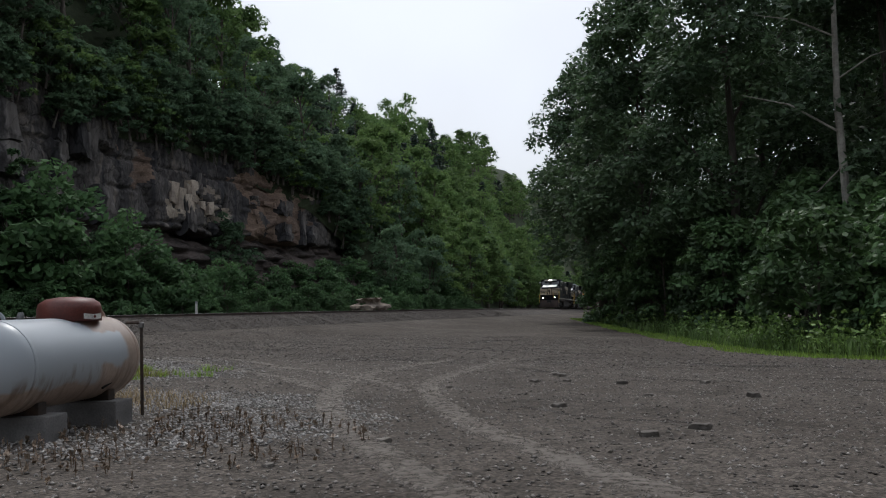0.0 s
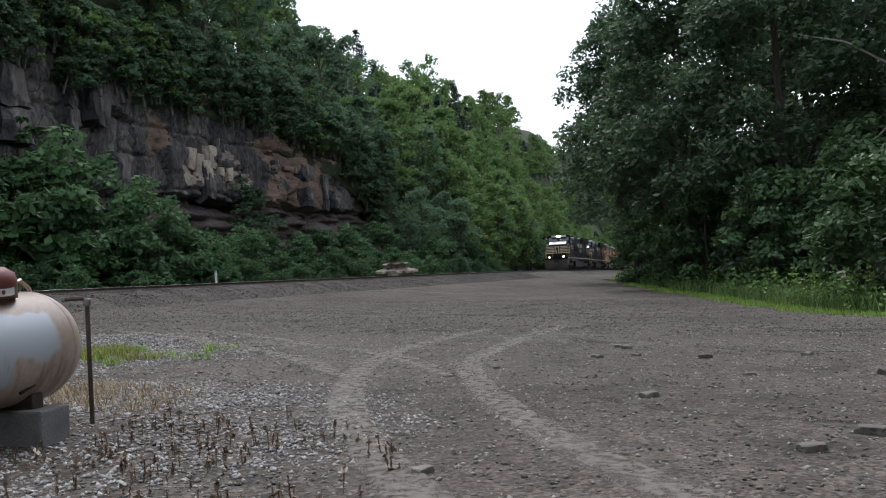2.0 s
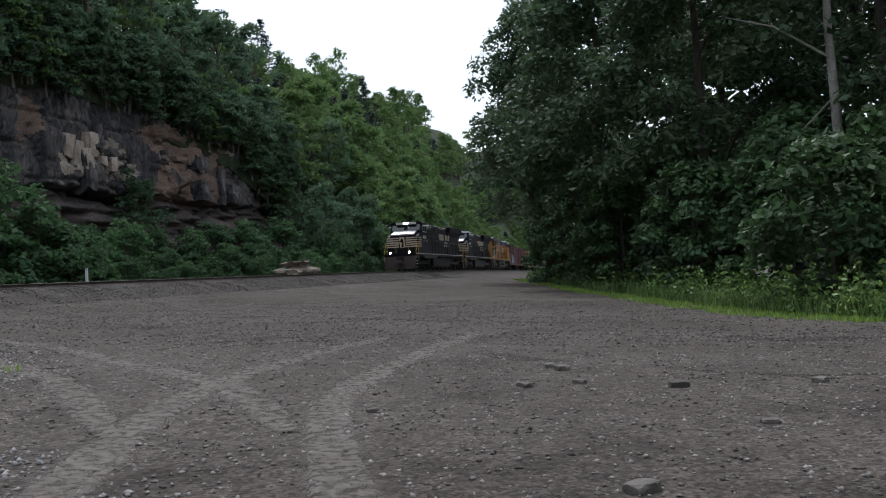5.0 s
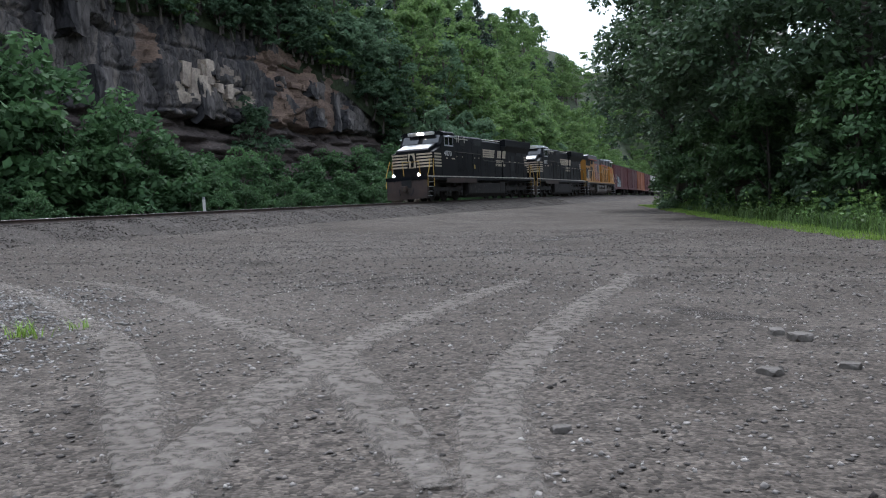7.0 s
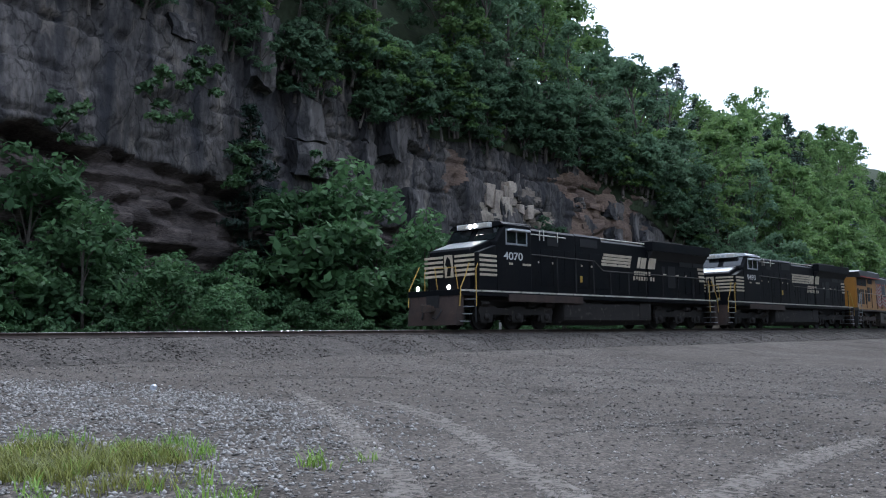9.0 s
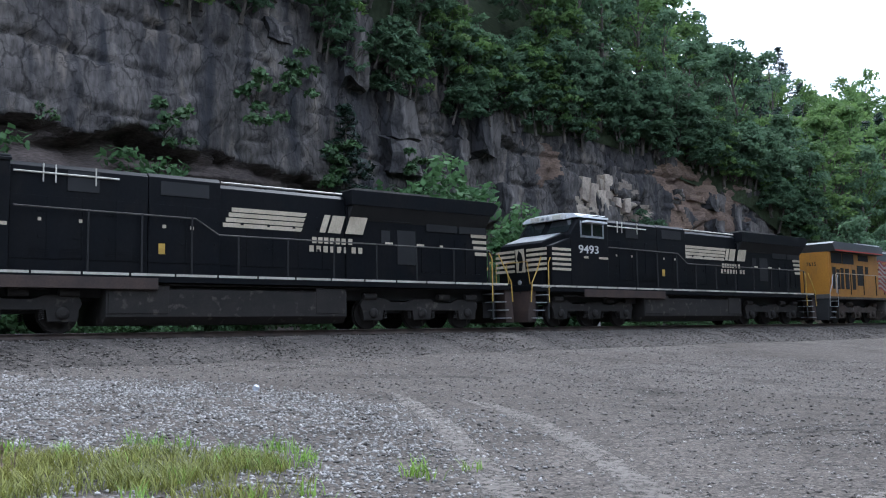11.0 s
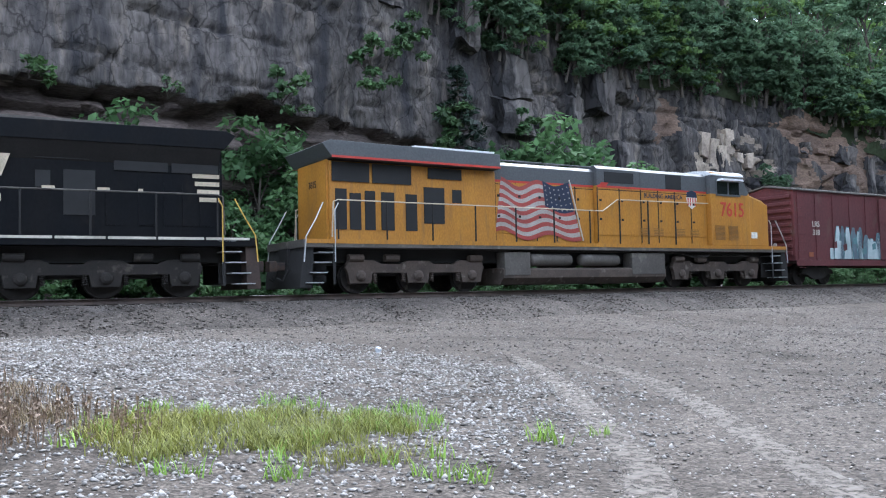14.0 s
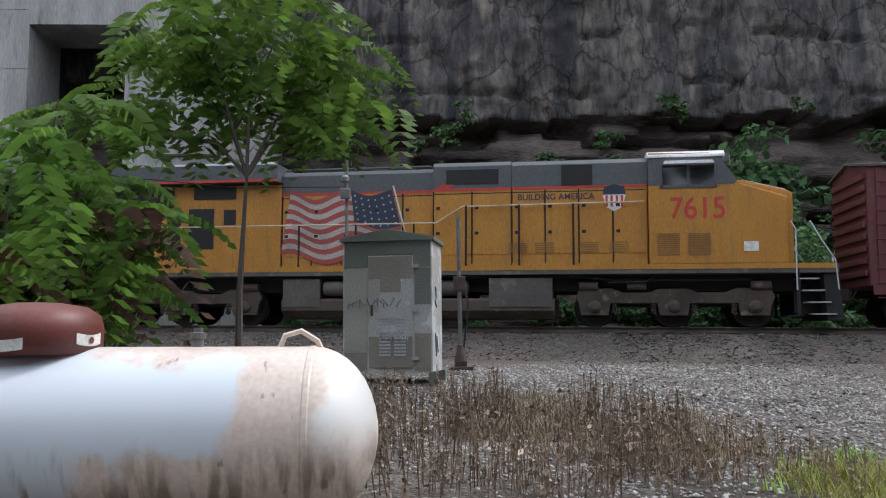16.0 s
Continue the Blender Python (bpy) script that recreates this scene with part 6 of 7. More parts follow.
# ---- concrete portal beside the cliff ----
def build_portal():
    """A tall retaining wall of poured concrete with a dark upright opening; the cliff meets it."""
    x = -38.0
    w1 = tagged(new("wall_concrete", mesh_of("wall_concrete", boxes((x - 3, x, -30, -6.4, 0, 22), (x - 3, x, -2.0, 1.2, 0, 22), (x - 3, x, -6.4, -2.0, 13.9, 22)))), "tall stained poured-concrete wall with a dark opening", "wall", kind="structure")
    w1.data.materials.append(M_CONCRETE)
    part("pier", boxes((x - 3, x + 1.4, -2.1, 3.2, 0, 11.8), bevel=0.03), M_CONCRETE, w1, "lighter concrete pier beside the opening")
    # recess faces carry the opening's shade in their colour
    part("recess", boxes((x - 9, x - 8.6, -7.2, -1.2, 0, 16), (x - 9, x - 3, -6.8, -6.5, 0, 16), (x - 9, x - 3, -1.9, -1.6, 0, 16), (x - 9, x - 3, -6.8, -1.6, 14, 14.4)), M_SHADECON, w1, "inside of the opening, its shade painted dark")
    for z in np.arange(2.5, 22, 2.4):
        part("form_line", boxes((x, x + 0.015, -30, -6.5, z, z + 0.03)), M_CONCRETE, w1)
    part("ledge_bar", boxes((x + 1.4, x + 1.5, -0.9, 1.6, 8.3, 8.38)), M_IRON, w1)


build_portal()


# ---- things on the lot ----
def gas_tank(m, label, with_regulator, R=0.475, H=1.42, head=0.36, zc=0.73, paint=None, dome_at=-0.1):
    """A horizontal gas tank: shell with rounded heads, dome, valve, lifting eyes, feet on concrete blocks."""
    e = tagged(empty("gas_tank", m), label, "tank", "gas tanks")
    paint = paint or M_TANK
    prof = [(0.02, -H - head)] + [(R * math.sin(a), -H - head * math.cos(a)) for a in np.linspace(0.12, math.pi / 2, 9)]
    prof += [(R, -H * 0.7), (R, 0), (R, H * 0.7)] + [(a, -b) for a, b in prof[::-1]]
    part("shell", lathe(prof, 48, "y"), paint, e, "weathered pink-white painted steel shell with a painted highlight on one end", smooth=True, at=pose(0, 0, zc))
    for y in (-H, H):
        part("weld_band", lathe([(R, y - 0.02), (R + 0.004, y - 0.012), (R + 0.004, y + 0.012), (R, y + 0.02)], 48, "y"), paint, e, at=pose(0, 0, zc))
    d = part("dome", lathe([(0.30, 0), (0.30, 0.13), (0.285, 0.19), (0.22, 0.235), (0.1, 0.255), (0.02, 0.258)], 32), M_DOME, e, "dull red hinged dome cover", smooth=True, at=pose(0, dome_at, zc + R - 0.035) @ Matrix.Diagonal((2.42 * R, 2.42 * R, 2.3 * R, 1)))
    for mid, half, low in ((-0.2, 0.40, 0.028), (1.25, 0.28, 0.05)):
        bm = bmesh.new()
        for k in range(8):
            q = []
            for a, z in ((k, low), (k + 1, low), (k + 1, low + 0.055), (k, low + 0.055)):
                th = mid + half * (a / 4 - 1)
                q.append(bm.verts.new((0.304 * math.cos(th), 0.304 * math.sin(th), z - 0.012 * (1 - (a / 4 - 1) ** 2))))
            bm.faces.new(q)
        part("warning_label", bm, M_PAPER, d, "white curved paper label")
        bm2 = bmesh.new()
        bmesh.ops.create_circle(bm2, cap_ends=True, segments=14, radius=0.017)
        part("label_mark", bm2, M_DOME, d, at=pose(0.309 * math.cos(mid), 0.309 * math.sin(mid), low + 0.017, 90, 0, 90 + math.degrees(mid)))
    part("relief_valve", lathe([(0.03, 0), (0.03, 0.05), (0.042, 0.055), (0.042, 0.085), (0.025, 0.09), (0.025, 0.115)], 14), M_PIPE, e, at=pose(0.0, H * 0.55, zc + R - 0.01))
    part("filler_cap", lathe([(0.03, 0), (0.03, 0.04), (0.02, 0.07)], 14), M_PIPE, e, at=pose(0.0, -H * 0.55, zc + R - 0.01))
    for y in (-H * 0.95, H * 0.95):
        part("lifting_eye", pipe([(0, y - 0.12, zc + R - 0.02), (0, y - 0.09, zc + R + 0.06), (0, y, zc + R + 0.085), (0, y + 0.09, zc + R + 0.03), (0, y + 0.13, zc + R - 0.05)], 0.016), paint, e)
    for y in (-H * 0.67, H * 0.67):
        part("saddle", boxes((-R * 0.67, R * 0.67, y - 0.06, y + 0.06, 0.18, zc - R * 0.78), bevel=0.01), M_IRON, e)
        part("support_block", boxes((-R, R, y - 0.16, y + 0.16, -0.12, 0.2), bevel=0.015), M_BLOCK, e, "grey concrete support block")
    if with_regulator:
        ye, zr = H + head * 0.75, zc + R * 0.5
        r = part("regulator", boxes((0.0, 0.12, ye, ye + 0.1, zr - 0.06, zr + 0.06), bevel=0.02), M_PIPE, e)
        part("gauge", lathe([(0.02, 0), (0.055, 0), (0.055, 0.03), (0.02, 0.04)], 14, "y"), M_IRON, r, at=pose(0.06, ye + 0.1, zr))
        part("gas_hose", pipe([(0.06, ye + 0.05, zr), (0.09, ye + 0.08, zr - 0.12), (0.18, ye + 0.02, zr - 0.24), (R * 0.8, H * 0.8, zc - R * 0.45), (R * 0.75, H * 0.4, zc - R * 0.7)], 0.012), M_DARK, e)
    return e


gas_tank(pose(-5.245, 6.75, ground_z(-5.27, 7.0) + 0.02, 0, 0, 6.0), "weathered horizontal gas tank with a red dome on concrete blocks", True, 0.385, 0.83, 0.27, 0.6, M_TANKOLD, 0.28)
gas_tank(pose(-8.9, 7.2, ground_z(-8.9, 7.2) - 0.27, 0, 0, 1), "faded pink-white horizontal gas tank with rusty red dome and label", False)
pp = tagged(empty("regulator_post", pose(-5.22, 8.1, ground_z(-5.22, 8.1))), "thin dark iron pipe post beside the gas tank", "post")
part("pipe", pipe([(0, 0, -0.2), (0, 0, 0.93), (-0.02, -0.03, 0.96), (-0.12, -0.1, 0.96)], 0.017), M_IRON, pp)
part("pipe_cap", lathe([(0.02, 0.9), (0.03, 0.91), (0.03, 0.95), (0.02, 0.96)], 10), M_PIPE, pp)


def signal_case():
    x, y = -16.3, 8.82
    z = ground_z(x, y)
    e = tagged(empty("signal_case", pose(x, y, z + 0.0, 0.6, -0.8, -10)), "grey steel railway signal case with faded graffiti and peaked roof", "cabinet")
    W, D, H = 0.62, 0.42, 1.92
    part("body", boxes((-D, D, -W, W, 0.14, H), bevel=0.012), M_CASE, e)
    for sx in (-1, 1):
        for sy in (-1, 1):
            part("leg", boxes((sx * D - 0.05, sx * D + 0.05, sy * W - 0.05, sy * W + 0.05, -0.1, 0.15)), M_CASEGREEN, e)
    part("roof", prism_x([(-W - 0.04, H), (W + 0.04, H), (W + 0.04, H + 0.05), (0, H + 0.17), (-W - 0.04, H + 0.05)], -D - 0.05, D + 0.06, 0.006), M_CASEGREEN, e, "grey-green peaked sheet roof")
    door = part("door", boxes((D, D + 0.025, -0.26, 0.36, 0.2, 1.72), bevel=0.006), M_CASE, e)
    part("top_panel", boxes((D + 0.001, D + 0.02, -0.26, 0.36, 1.74, 1.80)), M_CASEGREEN, e)
    part("overpaint", boxes((D, D + 0.006, -W + 0.02, -0.28, 0.42, 1.55)), M_CASEBEIGE, e, "beige painted-over patch")
    part("overpaint", boxes((D, D + 0.006, -W + 0.02, W - 0.02, 1.56, H - 0.01)), M_CASEGREEN, e, "grey-green paint band")
    part("overpaint", boxes((D, D + 0.006, 0.38, W - 0.02, 1.05, 1.55)), M_CASEGREEN, e, "grey-green painted patch")
    part("overpaint", boxes((D, D + 0.006, -W + 0.02, -0.28, 0.16, 0.41), (D, D + 0.006, 0.38, W - 0.02, 0.16, 0.66)), M_CASETAUPE, e, "taupe paint band along the foot")
    part("overpaint", boxes((D + 0.025, D + 0.0285, -0.25, 0.35, 0.21, 0.62)), M_CASETAUPE, door, "taupe painted lower door")
    part("overpaint", boxes((D + 0.025, D + 0.029, -0.25, 0.35, 1.40, 1.71), (D + 0.025, D + 0.029, -0.1, 0.19, 1.22, 1.40)), M_CASETAUPE, door, "taupe painted-over patch")
    part("overpaint", boxes((D + 0.025, D + 0.029, -0.25, -0.11, 0.95, 1.39)), M_CASEBEIGE, door, "beige painted-over patch")
    for sy in (-0.04, 0.17):
        part("louvre", boxes(*[(D + 0.02, D + 0.04, sy - 0.07, sy + 0.09, 0.36 + 0.045 * k, 0.385 + 0.045 * k) for k in range(12)]), M_SILVER, door)
    part("handle", boxes((D + 0.025, D + 0.06, -0.22, -0.19, 0.9, 1.05), bevel=0.006), M_IRON, door)
    for z_ in (0.3, 0.95, 1.55):
        part("hinge", boxes((D + 0.02, D + 0.045, 0.34, 0.44, z_, z_ + 0.05)), M_CASEBEIGE, door)
    rng = random.Random(3)
    for i in range(9):
        y0, z0 = -0.55 + 0.085 * i, 1.02 + rng.uniform(-0.03, 0.03)
        part("spray_mark", pipe([(D + 0.03, y0, z0), (D + 0.03, y0 + rng.uniform(-0.02, 0.06), z0 + rng.uniform(0.05, 0.13)), (D + 0.03, y0 + 0.06, z0 + rng.uniform(-0.04, 0.1))], 0.008, 4), M_GRAF, e)
    for i in range(6):
        y0 = -0.12 + 0.075 * i
        part("spray_mark", pipe([(D + 0.045, y0, 0.6), (D + 0.045, y0 + 0.05, 0.68), (D + 0.045, y0 + 0.03, 0.57), (D + 0.045, y0 - 0.01, 0.64)], 0.01, 4), M_GRAFW, e)
    for pts in (((0.1, 1.25), (0.2, 1.3), (0.12, 1.15), (0.22, 1.1), (0.1, 1.02)), ((0.0, 0.4), (0.1, 0.62), (0.16, 0.35), (0.24, 0.66))):
        part("spray_mark", pipe([(a, W + 0.008, b) for a, b in pts], 0.009, 4), M_GRAF, e)


signal_case()


def masts():
    x, y = -18.6, 9.85
    e = tagged(empty("iron_mast", pose(x, y, ground_z(x, y), 0.8, 0, 0)), "short galvanised mast on a bolted iron base beside the track", "mast")
    part("pole", pipe([(0, 0, 0), (0, 0, 2.55)], 0.035, 8), M_PIPE, e)
    part("base", boxes((-0.2, 0.2, -0.2, 0.2, -0.02, 0.05), (-0.1, 0.1, -0.1, 0.1, 0.05, 0.14), bevel=0.01), M_IRON, e)
    part("base_cone", lathe([(0.11, 0.14), (0.06, 0.36), (0.05, 0.4)], 12), M_IRON, e)
    part("bracket", boxes((-0.08, 0.08, -0.1, 0.1, 1.3, 1.55), bevel=0.02), M_IRON, e)
    part("cable", pipe([(0.05, 0.06, 1.4), (0.1, 0.14, 1.1), (0.05, 0.1, 0.7), (0, 0.05, 0.3)], 0.015), M_DARK, e)
    x, y = -17.9, 8.0
    e = tagged(empty("thin_mast", pose(x, y, ground_z(x, y))), "thin pale steel antenna mast behind the signal case", "mast")
    part("pole", pipe([(0, 0, 0), (0, 0, 4.55), (0, 0, 4.8)], [0.03, 0.022, 0.012], 8), M_PIPE, e)
    part("junction_box", boxes((0.0, 0.12, -0.1, 0.06, 2.75, 2.92), bevel=0.02), M_PIPE, e)
    part("lamp_head", lathe([(0.03, 0), (0.07, 0.03), (0.07, 0.09), (0.03, 0.13)], 12), M_PIPE, e, at=pose(0.08, -0.02, 3.0))
    part("cable", pipe([(0.0, 0.0, 2.95), (0.6, -1.6, 2.84), (1.2, -3.2, 2.9), (1.8, -4.8, 3.1), (2.6, -7.0, 3.6)], 0.008, 4), M_DARK, e)
    x, y = -26.2, 46.3
    e = tagged(empty("marker_post", pose(x, y, ground_z(x, y))), "thin white trackside marker post before bushes", "post")
    part("post", boxes((-0.05, 0.05, -0.06, 0.06, -0.1, 1.5), bevel=0.01), M_WHITE, e)
    part("post_top", boxes((-0.052, 0.052, -0.062, 0.062, 1.5, 1.62), bevel=0.01), M_SILVER, e)


masts()


def frond(rng, base, out, length, droop):
    """A feathery leaf: pairs of narrow leaflets along a bent stalk."""
    v, f = [], []
    out = np.array(out) / np.linalg.norm(out)
    side = np.cross(out, (0, 0, 1.0))
    side /= np.linalg.norm(side) + 1e-9
    n = 9
    for k in range(1, n + 1):
        q = k / n
        p = np.array(base) + out * length * q + np.array([0, 0, -droop * q * q * length])
        ll = length * 0.33 * (1.05 - 0.75 * abs(q - 0.45))
        for sgn in (-1, 1):
            tip = p + side * sgn * ll * 0.9 + out * ll * 0.45 + np.array([0, 0, -0.5 * ll])
            wd = (out * 0.55 + np.array([0, 0, 0.8])) * ll * 0.19
            mid = (p + tip) / 2
            i = len(v)
            v += [p, mid - wd, tip, mid + wd]
            f.append((i, i + 1, i + 2, i + 3))
    return v, f


def sumac(x, y, stems, label, seed, dead=False):
    rng = np.random.default_rng(seed)
    e = tagged(empty("sumac_tree", pose(x, y, ground_z(x, y))), label, "tree", "sumacs by the signal case")
    bm = bmesh.new()
    v, f, dv, df = [], [], [], []
    for pts, r, count, ln in stems:
        tube(bm, pts, [r * (1 - 0.7 * k / (len(pts) - 1)) for k in range(len(pts))], 7)
        tip = np.array(pts[-1], dtype=float)
        prev = np.array(pts[-3] if len(pts) > 3 else pts[-2], dtype=float)
        for k in range(count):
            q = rng.uniform(0.3, 1.0)
            b = prev + (tip - prev) * q + rng.normal(size=3) * (0.22, 0.28, 0.12)
            a = rng.uniform(0, math.tau)
            vv, ff = frond(rng, b, (math.cos(a), math.sin(a), rng.uniform(0.0, 0.8)), ln * rng.uniform(0.7, 1.2), rng.uniform(0.6, 1.2))
            tgt, tf = (dv, df) if dead and rng.random() < 0.4 and b[2] < 2.0 else (v, f)
            k0 = len(tgt)
            tgt += vv
            tf += [tuple(i + k0 for i in q_) for q_ in ff]
    part("trunk", bm, M_BARK, e)
    part("leaves", from_arrays("leaves", v, f, M_LEAF_SUMAC, "mesh"), None, e, "bright green feathery leaves")
    if dv:
        part("dead_leaves", from_arrays("dead_leaves", dv, df, M_DEAD, "mesh"), None, e, "hanging brown dead leaves")


def sumacs():
    top = (0.0, 0.05, 2.6)
    st = [([(0, 0, -0.2), (0.05, 0.0, 1.2), top], 0.06, 0, 0.7)]
    rng = np.random.default_rng(8)
    for dy, dz, n in ((-2.2, 1.1, 56), (-1.3, 2.0, 60), (-0.4, 2.4, 56), (0.5, 2.4, 60), (1.2, 1.9, 60), (1.5, 1.1, 48), (0.2, 1.5, 34)):
        dx = rng.uniform(-0.9, 0.9)
        bend = rng.uniform(-0.35, 0.35)
        st.append(([top, (dx * 0.2, dy * 0.3 + bend, 2.6 + dz * 0.36), (dx * 0.7, dy * 0.72 + bend * 0.5, 2.6 + dz * 0.66), (dx, dy, 2.6 + dz * 0.9)], 0.024, int(n * 0.75), 0.68))
    sumac(-14.2, 7.1, st, "slender sumac tree with spreading feathery bright green crown", 5)
    st = []
    for i in range(26):
        a = rng.uniform(0, math.tau)
        r = rng.uniform(0.2, 1.7)
        h = rng.uniform(1.0, 3.1)
        bx, by = r * 0.4 * math.cos(a), r * 0.4 * math.sin(a)
        st.append(([(bx, by, -0.2), (bx * 1.5, by * 1.5, h * 0.5), (r * math.cos(a), r * math.sin(a), h)], 0.03, 26, 0.7))
    sumac(-12.8, 4.9, st, "bushy young sumac with green and some dead brown leaves", 6, dead=True)
    # broad-leaved plant rooted in the cliff ledge and small plants on the rock
    for (yy, up, n, s) in ((19.0, 0.2, 60, 0.16), (24.5, 0.0, 30, 0.10), (11.0, 0.2, 40, 0.12), (30.0, 0.6, 160, 0.16), (40.0, 1.2, 240, 0.18), (46.0, 3.0, 160, 0.16), (35.0, 3.0, 220, 0.16), (37.5, 5.2, 200, 0.16), (9.4, -1.6, 190, 0.13), (14.5, -2.0, 130, 0.12), (16.8, -1.7, 120, 0.12), (25.5, -3.8, 260, 0.15), (5.2, -1.5, 150, 0.13)):
        z = cliff_foot(yy) + ledge(yy) + up
        x = cliff_x(yy) + (0.5 if up >= 0 else -0.2 - 0.1 * up)
        e = tagged(empty("ledge_plant", pose(x, yy, z)), "small leafy plant rooted in a crack of the cliff", "plant")
        rg = np.random.default_rng(int(yy))
        sz = 0.5 + n / 220
        c = [(rg.uniform(0, 0.5) * sz, rg.uniform(-0.8, 0.8) * sz, rg.uniform(-0.9, 0.7) * sz) for _ in range(9)]
        part("leaves", from_arrays("leaves", *leaf_cloud(rg, c, [0.3 * sz] * 9, n * 3, s), M_LEAF_BUSH, "mesh"), None, e)
        bm = bmesh.new()
        for q in c:
            tube(bm, [(-0.6, 0, -0.4), q], [0.03, 0.008], 4)
        part("stem", bm, M_BARK, e)


sumacs()


def rock_mesh(seed, sx, sy, sz, cuts=2):
    bm = bmesh.new()
    bmesh.ops.create_icosphere(bm, subdivisions=cuts, radius=1.0)
    for v in bm.verts:
        d = v.co.normalized()
        k = 1 + 0.35 * noise.noise(d * 1.6 + Vector((seed * 3.1, 0, 0))) + 0.12 * noise.noise(d * 5 + Vector((0, seed, 0)))
        c = Vector((max(-0.72, min(0.72, d.x * k)), max(-0.72, min(0.72, d.y * k)), max(-0.6, min(0.62, d.z * k))))
        v.co = Vector((c.x * sx, c.y * sy, c.z * sz)) / 0.72
    return bm


def boulder(seed, sx, sy, sz):
    """A broken block with bedding ledges and chipped corners."""
    bm = bmesh.new()
    bmesh.ops.create_icosphere(bm, subdivisions=4, radius=1.0)
    for v in bm.verts:
        d = v.co.normalized()
        k = 0.98 + 0.42 * noise.noise(d * 1.5 + Vector((seed * 3.1, 1, 0))) + 0.18 * noise.noise(d * 4 + Vector((0, seed, 0)))
        c = d * k
        lay = math.floor(c.z * 3.2 + 0.4 * noise.noise((c.x, c.y, seed)))
        k2 = 0.82 + 0.26 * noise.cell((lay * 1.7 + 0.5, seed + 0.5, 0.5)) + 0.07 * noise.noise(d * 9)
        v.co = Vector((max(-0.9, min(0.9, c.x)) * k2 * sx, max(-0.9, min(0.9, c.y)) * k2 * sy, max(-0.6, min(0.75, c.z)) * sz))
    return bm


def build_rocks():
    for i, (x, y, sx, sy, sz, lab) in enumerate(((-24.4, 73.0, 1.5, 2.3, 1.45, "large pale fallen sandstone boulder beside the track"), (-25.8, 66.4, 1.0, 2.2, 0.45, "flat brown fallen sandstone slab beside the track"), (-24.6, 69.0, 0.5, 0.6, 0.35, "small fallen sandstone block beside the track"), (-26.6, 52.0, 0.5, 0.6, 0.35, "small grey rock among trackside weeds"), (-25.2, 75.5, 0.6, 0.9, 0.4, "small fallen sandstone block beside the track"))):
        tagged(part("fallen_rock", boulder(i + 1, sx, sy, sz), M_PALE if i in (0, 2) else M_FRESH, at=pose(x, y, ground_z(x, y) + sz * 0.55, 0, 0, 20 * i)), lab, "rock", "fallen rocks")
    for i, (x, y, s) in enumerate(((-0.6, 14.4, 0.115), (-1.16, 10.3, 0.1), (-1.85, 16.0, 0.1), (-2.0, 14.3, 0.09), (-0.17, 12.5, 0.08), (0.7, 14.7, 0.1), (1.22, 12.6, 0.13), (0.35, 8.78, 0.12), (-0.12, 8.05, 0.1), (-2.25, 6.98, 0.08), (-1.7, 15.7, 0.12), (-1.5, 14.6, 0.08), (-3.02, 12.6, 0.06), (-2.67, 5.66, 0.05), (-6.4, 11.6, 0.06))):
        tagged(part("stone", rock_mesh(i + 20, s * 0.8, s * 0.55, s * 0.4, 3), M_ROCKLET, at=pose(x, y, ground_z(x, y) + s * 0.12, 0, 0, 47 * i)), "angular grey-brown stone lying on the gravel lot", "stone", "loose stones on the lot")
    # blocks of fresh broken rock standing out of the cliff
    for i, (y, z, n, m_, w_, h) in enumerate(((65.0, 11.2, 6, M_PALE, 0.55, 0.8), (68.4, 10.3, 3, M_PALE, 0.4, 0.5), (76.5, 11.0, 5, M_FRESH, 1.0, 0.35))):
        rg = random.Random(i)
        for k in range(n):
            yy, zz = y + rg.uniform(-1, 1) * (1.6 if n < 8 else 2.4), z + rg.uniform(-1, 1) * (0.9 if n < 8 else 1.5)
            sy, sz = w_ * rg.uniform(0.6, 1.3), h * rg.uniform(0.6, 1.2)
            bm = boxes((-1.0, rg.uniform(-0.15, 0.2), -sy, sy, -sz, sz), bevel=0.04)
            for v in bm.verts:
                v.co += noise.noise_vector(v.co * 1.3 + Vector((k, i, 0))) * 0.2
            tagged(part("rock_block", bm, m_, at=pose(cliff_x(yy) - (0.55 if m_ is M_FRESH else 0.2), yy, zz, rg.uniform(-6, 6), 0, rg.uniform(-8, 8))), "freshly broken pale sandstone block in the cliff face" if m_ is M_PALE else "orange-brown broken sandstone block in the cliff face", "rock", "broken blocks in the cliff")


build_rocks()


